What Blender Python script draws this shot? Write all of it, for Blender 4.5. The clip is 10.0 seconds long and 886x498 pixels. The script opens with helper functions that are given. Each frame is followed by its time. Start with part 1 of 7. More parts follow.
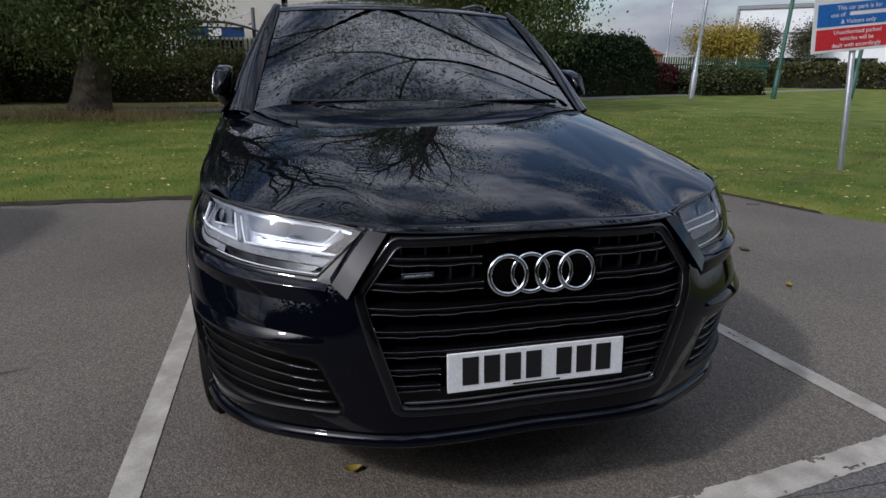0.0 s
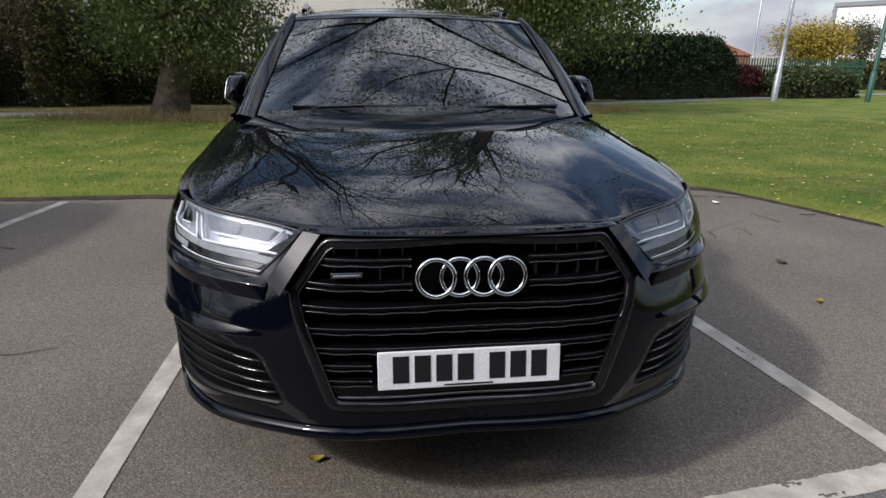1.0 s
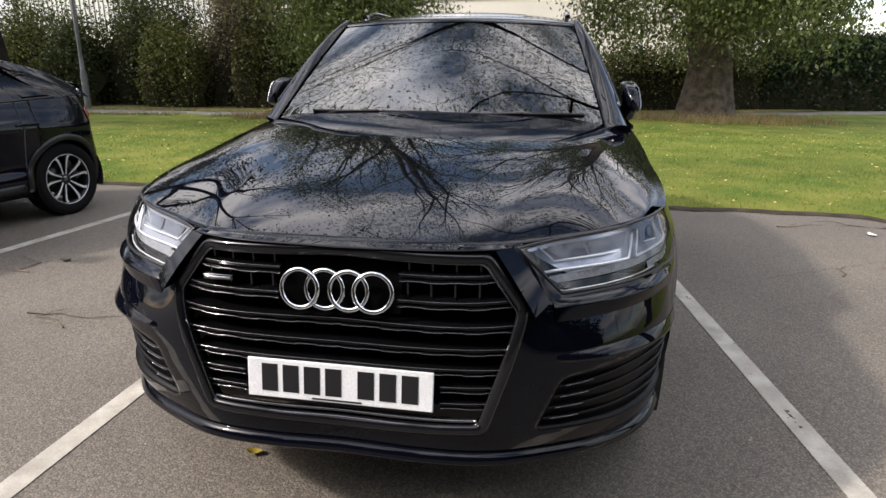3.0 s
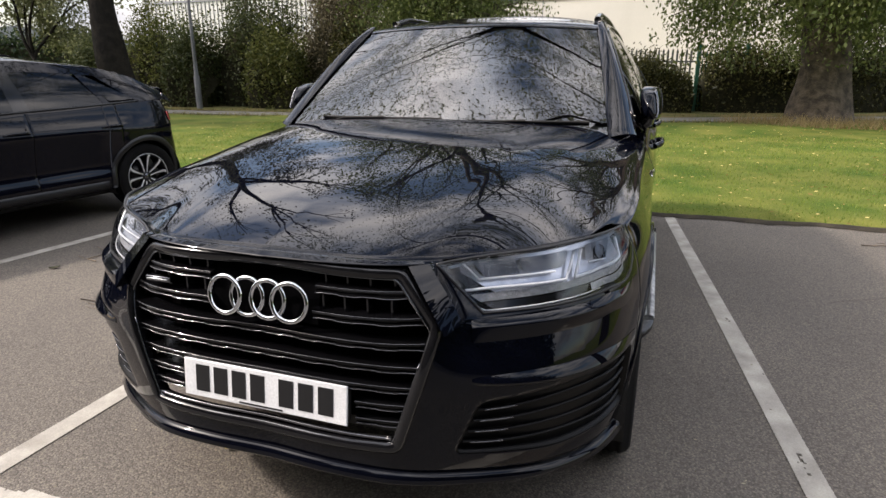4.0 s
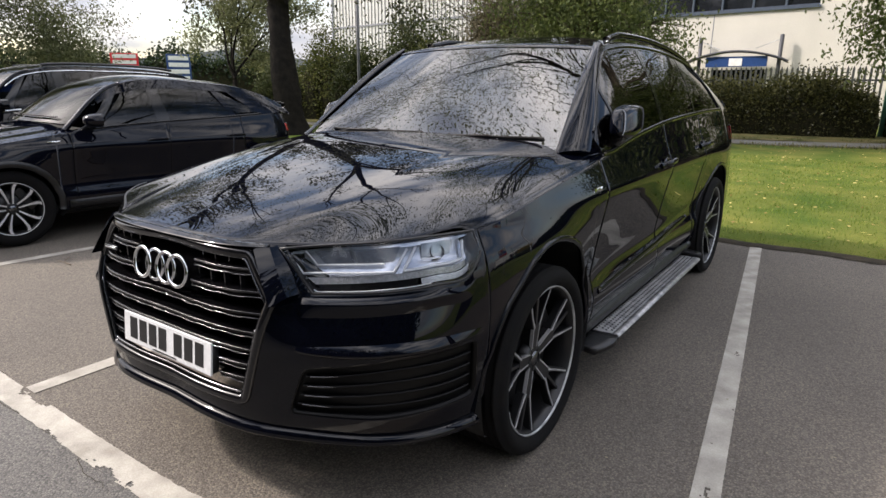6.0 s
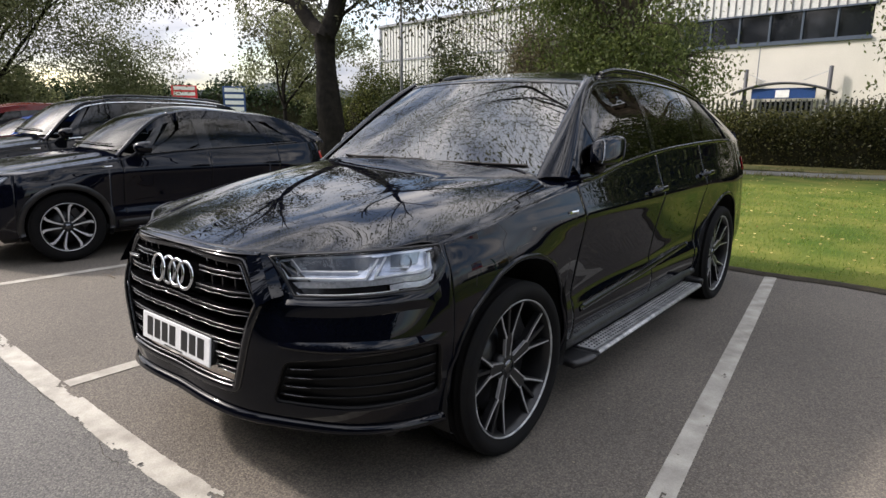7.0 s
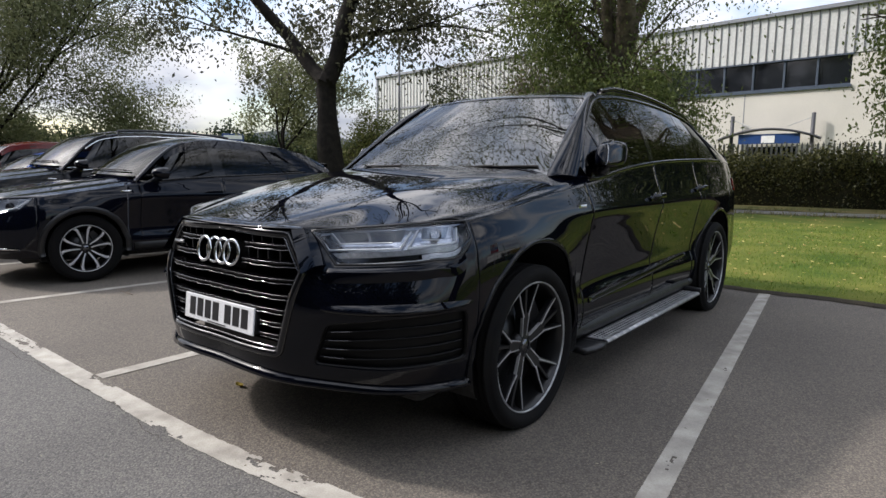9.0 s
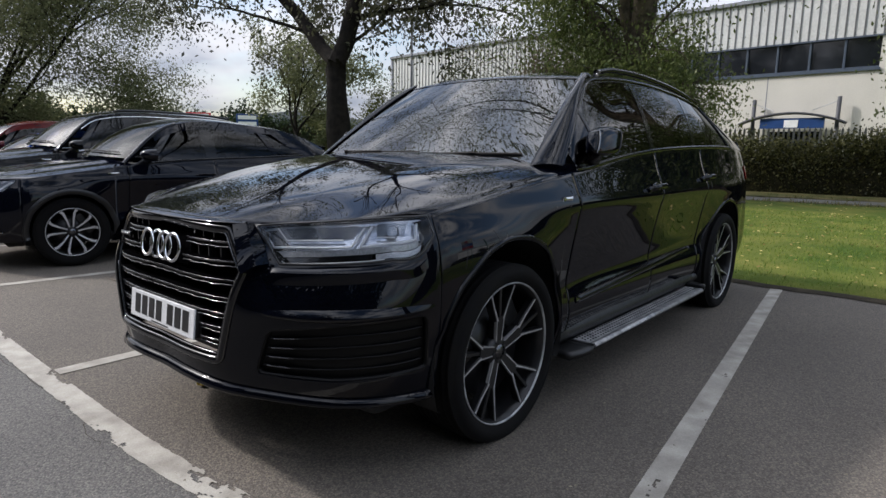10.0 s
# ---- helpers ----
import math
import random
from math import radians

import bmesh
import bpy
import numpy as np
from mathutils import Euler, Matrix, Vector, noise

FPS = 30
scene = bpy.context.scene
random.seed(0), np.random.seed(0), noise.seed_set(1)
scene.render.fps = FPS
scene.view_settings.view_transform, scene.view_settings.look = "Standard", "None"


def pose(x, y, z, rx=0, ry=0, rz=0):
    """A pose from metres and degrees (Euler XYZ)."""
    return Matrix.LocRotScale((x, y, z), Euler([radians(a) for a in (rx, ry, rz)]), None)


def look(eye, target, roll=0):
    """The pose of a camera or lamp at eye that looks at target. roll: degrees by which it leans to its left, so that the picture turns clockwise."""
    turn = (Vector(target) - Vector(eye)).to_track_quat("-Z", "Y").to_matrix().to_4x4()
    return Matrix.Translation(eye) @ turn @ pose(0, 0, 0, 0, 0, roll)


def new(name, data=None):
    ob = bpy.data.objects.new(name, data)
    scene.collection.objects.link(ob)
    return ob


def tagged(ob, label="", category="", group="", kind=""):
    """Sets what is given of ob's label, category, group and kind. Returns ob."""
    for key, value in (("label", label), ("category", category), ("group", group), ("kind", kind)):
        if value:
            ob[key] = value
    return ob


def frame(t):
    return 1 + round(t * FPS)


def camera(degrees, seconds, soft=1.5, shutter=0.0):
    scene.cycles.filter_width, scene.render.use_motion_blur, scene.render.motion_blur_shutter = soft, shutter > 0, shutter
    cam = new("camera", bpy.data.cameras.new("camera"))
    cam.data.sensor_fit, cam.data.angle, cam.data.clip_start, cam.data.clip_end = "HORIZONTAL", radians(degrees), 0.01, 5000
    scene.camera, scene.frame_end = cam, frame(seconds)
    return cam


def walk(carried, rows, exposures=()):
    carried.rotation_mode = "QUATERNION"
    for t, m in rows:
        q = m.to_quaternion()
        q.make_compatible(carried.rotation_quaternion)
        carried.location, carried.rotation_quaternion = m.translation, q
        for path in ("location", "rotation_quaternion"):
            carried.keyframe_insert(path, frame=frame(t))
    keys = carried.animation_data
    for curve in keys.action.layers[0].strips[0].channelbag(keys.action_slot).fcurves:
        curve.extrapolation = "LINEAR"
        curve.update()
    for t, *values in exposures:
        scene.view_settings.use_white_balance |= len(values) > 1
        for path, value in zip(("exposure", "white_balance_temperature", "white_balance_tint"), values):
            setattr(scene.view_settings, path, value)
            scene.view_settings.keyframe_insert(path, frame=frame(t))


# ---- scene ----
cam = camera(72.8, 10.0)
PATH = [
    (0, (-0.639, -2.37, 1.346), (-0.153, -0.521, 0.757), 0.9),
    (0.5, (-0.429, -2.451, 1.371), (-0.058, -0.576, 0.782), 0.5),
    (1, (-0.283, -2.489, 1.369), (-0.028, -0.594, 0.784), 0.6),
    (1.5, (-0.11, -2.43, 1.35), (-0.002, -0.52, 0.768), 0.8),
    (2, (0.088, -2.36, 1.368), (0.057, -0.446, 0.789), 0.9),
    (3.5, (0.728, -2.379, 1.378), (0.26, -0.52, 0.808), 0.3),
    (4, (0.944, -2.218, 1.398), (0.32, -0.406, 0.827), 0.1),
    (4.5, (1.184, -2.162, 1.391), (0.424, -0.402, 0.821), 0.1),
    (5, (1.474, -2.151, 1.408), (0.591, -0.449, 0.839), 0.3),
    (5.5, (1.649, -2.017, 1.394), (0.652, -0.373, 0.847), 0.3),
    (6.8, (2.18, -2.013, 1.411), (0.961, -0.493, 0.96), 0.5),
    (7, (2.216, -2.056, 1.404), (0.982, -0.54, 0.978), 0.5),
    (7.5, (2.259, -2.206, 1.354), (1.011, -0.687, 0.989), 0.4),
    (8, (2.275, -2.33, 1.28), (1.039, -0.788, 0.97), 0.5),
    (8.5, (2.284, -2.351, 1.217), (1.055, -0.797, 0.945), 0.4),
    (9, (2.286, -2.339, 1.171), (1.051, -0.79, 0.903), 0.5),
    (9.5, (2.278, -2.219, 1.177), (1.023, -0.69, 0.885), 0.7),
    (10, (2.287, -2.018, 1.198), (1.016, -0.508, 0.871), 1.0),
]
EXPOSURES = [(0, -1.18, 5850, 15), (1, -0.60, 6150, 15), (2, 0.03, 6250, 14), (3.5, 0.08, 6700, 16), (5.5, 0.08, 6650, 16), (7, -0.02, 6550, 15), (8.5, -0.18, 6350, 14), (9.3, -0.38, 6200, 14), (10, -0.55, 6100, 14)]
walk(cam, [(t, look(eye, target, roll)) for t, eye, target, roll in PATH], exposures=EXPOSURES)

# ---- sky, sun and exposure ----
SUN_EL, SUN_AZ = 38.0, -114.3          # height over the horizon; turn from +y towards -x
sun_dir = Vector((math.sin(radians(SUN_AZ)) * math.cos(radians(SUN_EL)), math.cos(radians(SUN_AZ)) * math.cos(radians(SUN_EL)), math.sin(radians(SUN_EL))))
sun_data = bpy.data.lights.new("sun", "SUN")
sun_data.energy, sun_data.angle, sun_data.color = 4.1, radians(3.0), (1.0, 0.94, 0.85)
sun = new("sun", sun_data)
sun.matrix_world = look(sun_dir * 50, (0, 0, 0))

world = bpy.data.worlds.new("sky")
scene.world = world
world.use_nodes = True
wn, wl = world.node_tree.nodes, world.node_tree.links
wn.clear()
sky = wn.new("ShaderNodeTexSky")
sky.sky_type, sky.sun_disc = "NISHITA", False
sky.sun_elevation, sky.sun_rotation = radians(SUN_EL), radians(SUN_AZ)
sky.air_density, sky.dust_density = 1.2, 1.5
sky_bg = wn.new("ShaderNodeBackground")
sky_bg.inputs[1].default_value = 0.25
wl.new(sky.outputs[0], sky_bg.inputs[0])
coord = wn.new("ShaderNodeTexCoord")
stretch = wn.new("ShaderNodeMapping")
stretch.inputs["Scale"].default_value = (1.0, 1.0, 2.6)
stretch.inputs["Location"].default_value = (2.3, 1.1, 0.2)
wl.new(coord.outputs["Generated"], stretch.inputs[0])
cloud = wn.new("ShaderNodeTexNoise")
cloud.inputs["Scale"].default_value, cloud.inputs["Detail"].default_value, cloud.inputs["Roughness"].default_value = 2.6, 9.0, 0.58
wl.new(stretch.outputs[0], cloud.inputs["Vector"])
cover = wn.new("ShaderNodeValToRGB")
cover.color_ramp.elements[0].position, cover.color_ramp.elements[1].position = 0.42, 0.57
wl.new(cloud.outputs[0], cover.inputs[0])
shade = wn.new("ShaderNodeTexNoise")
shade.inputs["Scale"].default_value, shade.inputs["Detail"].default_value = 4.5, 8.0
wl.new(stretch.outputs[0], shade.inputs["Vector"])
tone = wn.new("ShaderNodeValToRGB")
tone.color_ramp.elements[0].position, tone.color_ramp.elements[0].color = 0.36, (0.42, 0.47, 0.55, 1)
tone.color_ramp.elements[1].position, tone.color_ramp.elements[1].color = 0.66, (1.0, 0.99, 0.97, 1)
wl.new(shade.outputs[0], tone.inputs[0])
cloud_bg = wn.new("ShaderNodeBackground")
# a cloudy sky is about three times as bright overhead as at the horizon
split_xyz, grade = wn.new("ShaderNodeSeparateXYZ"), wn.new("ShaderNodeMapRange")
wl.new(coord.outputs["Generated"], split_xyz.inputs[0])
grade.inputs["From Min"].default_value, grade.inputs["From Max"].default_value = 0.0, 1.0
grade.inputs["To Min"].default_value, grade.inputs["To Max"].default_value = 0.86, 5.1
wl.new(split_xyz.outputs["Z"], grade.inputs[0])
# thin cloud glows round the sun
toward, halo, glow = wn.new("ShaderNodeVectorMath"), wn.new("ShaderNodeMath"), wn.new("ShaderNodeMath")
toward.operation, halo.operation, glow.operation = "DOT_PRODUCT", "POWER", "MULTIPLY"
toward.inputs[1].default_value = sun_dir
halo.use_clamp = True
halo.inputs[1].default_value, glow.inputs[1].default_value = 60.0, 20.0
wl.new(coord.outputs["Generated"], toward.inputs[0])
wl.new(toward.outputs["Value"], halo.inputs[0])
wl.new(halo.outputs[0], glow.inputs[0])
wl.new(grade.outputs[0], cloud_bg.inputs[1])
wl.new(tone.outputs[0], cloud_bg.inputs[0])
sky_mix = wn.new("ShaderNodeMixShader")
wl.new(cover.outputs[0], sky_mix.inputs[0])
wl.new(sky_bg.outputs[0], sky_mix.inputs[1])
wl.new(cloud_bg.outputs[0], sky_mix.inputs[2])
world_out = wn.new("ShaderNodeOutputWorld")
haze_bg, sky_sum = wn.new("ShaderNodeBackground"), wn.new("ShaderNodeAddShader")
haze_bg.inputs[0].default_value = (1.0, 0.95, 0.87, 1)
wl.new(glow.outputs[0], haze_bg.inputs[1])
wl.new(sky_mix.outputs[0], sky_sum.inputs[0])
wl.new(haze_bg.outputs[0], sky_sum.inputs[1])
wl.new(sky_sum.outputs[0], world_out.inputs[0])


# ---- small tools ----
def part(name, geo, material, parent=None, label="", smooth=True, thick=0.0, bevel=0.0):
    """Links a bmesh, or a pair of vertices and faces, as one mesh object."""
    me = bpy.data.meshes.new(name)
    if isinstance(geo, bmesh.types.BMesh):
        bmesh.ops.recalc_face_normals(geo, faces=geo.faces)
        geo.to_mesh(me)
        geo.free()
    else:
        me.from_pydata([tuple(v) for v in geo[0]], [], [tuple(f) for f in geo[1]])
        me.update()
    if "glass" in material.name or "cover" in material.name:
        mid = Vector((0.0, 1.5, 0.85))
        if sum(((p.center - mid).normalized().dot(p.normal)) * p.area for p in me.polygons) < 0:
            me.flip_normals()
    if smooth:
        me.shade_smooth()
    me.materials.append(material)
    ob = new(name, me)
    if parent:
        ob.parent = parent
    if label:
        ob["label"] = label
    if thick:
        m = ob.modifiers.new("thickness", "SOLIDIFY")
        m.thickness, m.offset, m.use_even_offset = thick, -1.0, False
        # rims of painted panels turn black, so the gaps' shade is in the colour
        if "car paint" in material.name:
            me.materials.append(INNER_BLACK)
            m.material_offset_rim = 1
        if smooth:
            m = ob.modifiers.new("crisp rim", "WEIGHTED_NORMAL")
            m.weight = 80
    if bevel:
        m = ob.modifiers.new("edges", "BEVEL")
        m.width, m.segments, m.limit_method, m.angle_limit = bevel, 2, "ANGLE", radians(35)
        me.set_sharp_from_angle(angle=radians(40))
    return ob


def thing(name, m=None, label="", category="", group="", kind=""):
    ob = new(name)
    ob.empty_display_size = 0.2
    ob.matrix_world = m or Matrix()
    return tagged(ob, label, category, group, kind)


def join(*geos):
    verts, faces = [], []
    for v, f in geos:
        k = len(verts)
        verts += [tuple(p) for p in v]
        faces += [tuple(i + k for i in q) for q in f]
    return verts, faces


def mirrored(geo):
    v, f = geo
    return [(-x, y, z) for x, y, z in v], [tuple(reversed(q)) for q in f]


def grid(fn, us, vs):
    """A sheet of fn(u, v)."""
    nu, nv = len(us), len(vs)
    verts = [tuple(fn(u, v)) for u in us for v in vs]
    faces = [(i * nv + j, (i + 1) * nv + j, (i + 1) * nv + j + 1, i * nv + j + 1) for i in range(nu - 1) for j in range(nv - 1)]
    return verts, faces


def box(x0, x1, y0, y1, z0, z1):
    v = [(x, y, z) for x in (x0, x1) for y in (y0, y1) for z in (z0, z1)]
    return v, [(0, 1, 3, 2), (4, 6, 7, 5), (0, 4, 5, 1), (2, 3, 7, 6), (0, 2, 6, 4), (1, 5, 7, 3)]


def prism(outline, axis, a, b):
    """A closed outline of two coordinates, drawn out along an axis from a to b."""
    def at(p, t):
        q = list(p)
        q.insert(axis, t)
        return tuple(q)
    n = len(outline)
    v = [at(p, a) for p in outline] + [at(p, b) for p in outline]
    f = [tuple(range(n)), tuple(range(2 * n - 1, n - 1, -1))] + [(i, i + n, (i + 1) % n + n, (i + 1) % n) for i in range(n)]
    return v, f


def sweep(points, profile, up=(0, 0, 1), closed=False):
    """Draws a profile of (side, up) pairs along points. A function profile(t) may change it on the way."""
    pts = [Vector(p) for p in points]
    n, verts, faces = len(pts), [], []
    for i, p in enumerate(pts):
        a, b = (pts[i - 1], pts[(i + 1) % n]) if closed else (pts[max(i - 1, 0)], pts[min(i + 1, n - 1)])
        t = (b - a).normalized()
        u = Vector(up[i] if isinstance(up, list) else up)
        side = t.cross(u).normalized()
        u = side.cross(t)
        prof = profile(i / (n - 1)) if callable(profile) else profile
        verts += [tuple(p + side * q[0] + u * q[1]) for q in prof]
    k = len(prof)
    for i in range(n if closed else n - 1):
        j = (i + 1) % n
        faces += [(i * k + c, j * k + c, j * k + (c + 1) % k, i * k + (c + 1) % k) for c in range(k)]
    if not closed:
        faces += [tuple(range(k - 1, -1, -1)), tuple((n - 1) * k + c for c in range(k))]
    return verts, faces


def disc_profile(r, n=8, squash=1.0):
    return [(r * math.cos(2 * math.pi * i / n), squash * r * math.sin(2 * math.pi * i / n)) for i in range(n)]


def turned(profile, n, axis="x", angles=None):
    """Turns (radius, along) pairs round an axis."""
    verts, faces, k = [], [], len(profile)
    for i in range(n):
        a = 2 * math.pi * i / n
        for r, h in profile:
            c, s = r * math.cos(a), r * math.sin(a)
            verts.append({"x": (h, c, s), "y": (c, h, s), "z": (c, s, h)}[axis])
    for i in range(n):
        j = (i + 1) % n
        faces += [(i * k + c, j * k + c, j * k + c + 1, i * k + c + 1) for c in range(k - 1)]
    return verts, faces


def moved(geo, m):
    return [tuple(m @ Vector(p)) for p in geo[0]], geo[1]


def curve(xs, ys):
    """A smooth curve through points; ys may hold rows of several values."""
    xs, ys = np.array(xs, float), np.array(ys, float)
    d = np.diff(ys, axis=0) / (np.diff(xs)[:, None] if ys.ndim > 1 else np.diff(xs))
    w = np.diff(xs)
    m = np.empty_like(ys)
    m[0], m[-1] = d[0], d[-1]
    for i in range(1, len(xs) - 1):
        m[i] = (d[i - 1] * w[i] + d[i] * w[i - 1]) / (w[i] + w[i - 1])

    def at(x):
        x = min(max(float(x), xs[0]), xs[-1])
        i = min(int(np.searchsorted(xs, x, side="right")) - 1, len(xs) - 2)
        h, t = w[i], (x - xs[i]) / w[i]
        return (ys[i] * (1 + 2 * t) * (1 - t) ** 2 + m[i] * h * t * (1 - t) ** 2 + ys[i + 1] * t * t * (3 - 2 * t) + m[i + 1] * h * t * t * (t - 1))
    return at


def smooth(a, b, x):
    t = min(max((x - a) / (b - a), 0.0), 1.0)
    return t * t * (3 - 2 * t)


def lerp(a, b, t):
    return a + (b - a) * t


# ---- materials ----
def material(name, colour, rough=0.5, metal=0.0, coat=0.0, second=None, scale=20.0, fine=200.0, bump=0.0, island=0.0, rough_var=0.1, detail=6.0, spec=0.5):
    """Colour and roughness that vary at two scales, with fine relief. second: the other colour of the large variation."""
    mat = bpy.data.materials.new(name)
    mat.use_nodes = True
    nt = mat.node_tree
    b = nt.nodes["Principled BSDF"]
    b.inputs["Metallic"].default_value, b.inputs["Coat Weight"].default_value = metal, coat
    b.inputs["Coat Roughness"].default_value, b.inputs["Specular IOR Level"].default_value = 0.02, spec
    co = nt.nodes.new("ShaderNodeTexCoord")
    big, small = nt.nodes.new("ShaderNodeTexNoise"), nt.nodes.new("ShaderNodeTexNoise")
    big.inputs["Scale"].default_value, big.inputs["Detail"].default_value = scale, detail
    small.inputs["Scale"].default_value, small.inputs["Detail"].default_value = fine, 3.0
    for n in (big, small):
        nt.links.new(co.outputs["Object"], n.inputs["Vector"])
    ramp = nt.nodes.new("ShaderNodeValToRGB")
    ramp.color_ramp.elements[0].position, ramp.color_ramp.elements[1].position = 0.35, 0.65
    other = second or tuple(c * 0.8 for c in colour)
    ramp.color_ramp.elements[0].color, ramp.color_ramp.elements[1].color = (*colour, 1), (*other, 1)
    nt.links.new(big.outputs[0], ramp.inputs[0])
    hue = nt.nodes.new("ShaderNodeHueSaturation")
    nt.links.new(ramp.outputs[0], hue.inputs["Color"])
    val = nt.nodes.new("ShaderNodeMapRange")
    val.inputs["To Min"].default_value, val.inputs["To Max"].default_value = 0.75, 1.25
    nt.links.new(small.outputs[0], val.inputs[0])
    if island:
        geo = nt.nodes.new("ShaderNodeNewGeometry")
        var = nt.nodes.new("ShaderNodeMapRange")
        var.inputs["To Min"].default_value, var.inputs["To Max"].default_value = 1 - island, 1 + island
        nt.links.new(geo.outputs["Random Per Island"], var.inputs[0])
        mul = nt.nodes.new("ShaderNodeMath")
        mul.operation = "MULTIPLY"
        nt.links.new(val.outputs[0], mul.inputs[0])
        nt.links.new(var.outputs[0], mul.inputs[1])
        nt.links.new(mul.outputs[0], hue.inputs["Value"])
    else:
        nt.links.new(val.outputs[0], hue.inputs["Value"])
    nt.links.new(hue.outputs[0], b.inputs["Base Color"])
    rr = nt.nodes.new("ShaderNodeMapRange")
    rr.inputs["To Min"].default_value, rr.inputs["To Max"].default_value = max(rough - rough_var, 0.01), min(rough + rough_var, 1)
    nt.links.new(big.outputs[0], rr.inputs[0])
    nt.links.new(rr.outputs[0], b.inputs["Roughness"])
    if bump:
        bp = nt.nodes.new("ShaderNodeBump")
        bp.inputs["Strength"].default_value, bp.inputs["Distance"].default_value = 0.6, bump
        nt.links.new(small.outputs[0], bp.inputs["Height"])
        nt.links.new(bp.outputs[0], b.inputs["Normal"])
    return mat


def glass(name, tint, rough=0.0, ior=1.5):
    """A thin pane: it mirrors by its angle and lets tinted light through."""
    mat = bpy.data.materials.new(name)
    mat.use_nodes = True
    nt = mat.node_tree
    nt.nodes.clear()
    clear, gloss = nt.nodes.new("ShaderNodeBsdfTransparent"), nt.nodes.new("ShaderNodeBsdfGlossy")
    clear.inputs[0].default_value, gloss.inputs["Roughness"].default_value = (*tint, 1), rough
    fr, mix, out = nt.nodes.new("ShaderNodeFresnel"), nt.nodes.new("ShaderNodeMixShader"), nt.nodes.new("ShaderNodeOutputMaterial")
    fr.inputs[0].default_value = ior
    nt.links.new(fr.outputs[0], mix.inputs[0])
    nt.links.new(clear.outputs[0], mix.inputs[1])
    nt.links.new(gloss.outputs[0], mix.inputs[2])
    nt.links.new(mix.outputs[0], out.inputs[0])
    return mat


def leaf_material(name, a, b, glow=0.35):
    """Leaves: two colours spread leaf by leaf, with some light let through."""
    mat = bpy.data.materials.new(name)
    mat.use_nodes = True
    nt = mat.node_tree
    nt.nodes.clear()
    geo, ramp = nt.nodes.new("ShaderNodeNewGeometry"), nt.nodes.new("ShaderNodeValToRGB")
    ramp.color_ramp.elements[0].color, ramp.color_ramp.elements[1].color = (*a, 1), (*b, 1)
    ramp.color_ramp.elements[0].position, ramp.color_ramp.elements[1].position = 0.1, 1.0
    nt.links.new(geo.outputs["Random Per Island"], ramp.inputs[0])
    d, t, g = nt.nodes.new("ShaderNodeBsdfDiffuse"), nt.nodes.new("ShaderNodeBsdfTranslucent"), nt.nodes.new("ShaderNodeBsdfGlossy")
    g.inputs["Roughness"].default_value = 0.45
    g.inputs[0].default_value = (0.3, 0.3, 0.3, 1)
    m1, m2, out = nt.nodes.new("ShaderNodeMixShader"), nt.nodes.new("ShaderNodeMixShader"), nt.nodes.new("ShaderNodeOutputMaterial")
    m1.inputs[0].default_value, m2.inputs[0].default_value = glow, 0.06
    for n in (d, t):
        nt.links.new(ramp.outputs[0], n.inputs[0])
    nt.links.new(d.outputs[0], m1.inputs[1])
    nt.links.new(t.outputs[0], m1.inputs[2])
    nt.links.new(m1.outputs[0], m2.inputs[1])
    nt.links.new(g.outputs[0], m2.inputs[2])
    nt.links.new(m2.outputs[0], out.inputs[0])
    return mat


def car_paint(name, colour):
    mat = material(name, colour, rough=0.45, coat=1.0, second=tuple(c * 0.85 for c in colour), scale=3.0, fine=900.0, spec=0.0)
    mat.node_tree.nodes["Principled BSDF"].inputs["Coat IOR"].default_value = 1.37
    b = mat.node_tree.nodes["Principled BSDF"]
    dust, rng = mat.node_tree.nodes.new("ShaderNodeTexNoise"), mat.node_tree.nodes.new("ShaderNodeMapRange")
    dust.inputs["Scale"].default_value, dust.inputs["Detail"].default_value = 7.0, 8.0
    rng.inputs["From Min"].default_value, rng.inputs["From Max"].default_value = 0.45, 0.8
    rng.inputs["To Min"].default_value, rng.inputs["To Max"].default_value = 0.002, 0.016
    mat.node_tree.links.new(dust.outputs[0], rng.inputs[0])
    mat.node_tree.links.new(rng.outputs[0], b.inputs["Coat Roughness"])
    return mat


BLACK_PAINT = car_paint("black car paint", (0.0016, 0.0020, 0.0045))
DARK_PAINT = car_paint("dark blue-black car paint", (0.0022, 0.0028, 0.0065))
SUV_PAINT = car_paint("charcoal car paint", (0.0045, 0.005, 0.0065))
BLUE_PAINT = car_paint("blue car paint", (0.01, 0.06, 0.30))
RED_PAINT = car_paint("dark red car paint", (0.10, 0.012, 0.010))
GLOSS_BLACK = material("gloss black plastic", (0.006, 0.006, 0.007), 0.10, spec=0.5, rough_var=0.04)
SATIN_BLACK = material("satin black plastic", (0.010, 0.010, 0.011), 0.36, bump=0.0006, fine=500)
MATT_BLACK = material("matt black plastic", (0.012, 0.012, 0.012), 0.75, bump=0.001, fine=400)
RUBBER = material("tyre rubber", (0.0045, 0.0045, 0.005), 0.85, second=(0.0075, 0.007, 0.0065), scale=14, bump=0.001, fine=300, spec=0.15)
# near-black without gloss: the shade of grille depths and panel gaps as a colour
INNER_BLACK = material("inner shade black", (0.0025, 0.0025, 0.0028), 0.9, spec=0.0)
CHROME = material("chrome", (0.80, 0.81, 0.83), 0.05, metal=1.0, rough_var=0.03)
DARK_CHROME = material("dark chrome", (0.16, 0.165, 0.175), 0.14, metal=1.0, rough_var=0.05)
ALLOY_DARK = material("anthracite alloy", (0.012, 0.012, 0.013), 0.34, metal=0.2, rough_var=0.06)
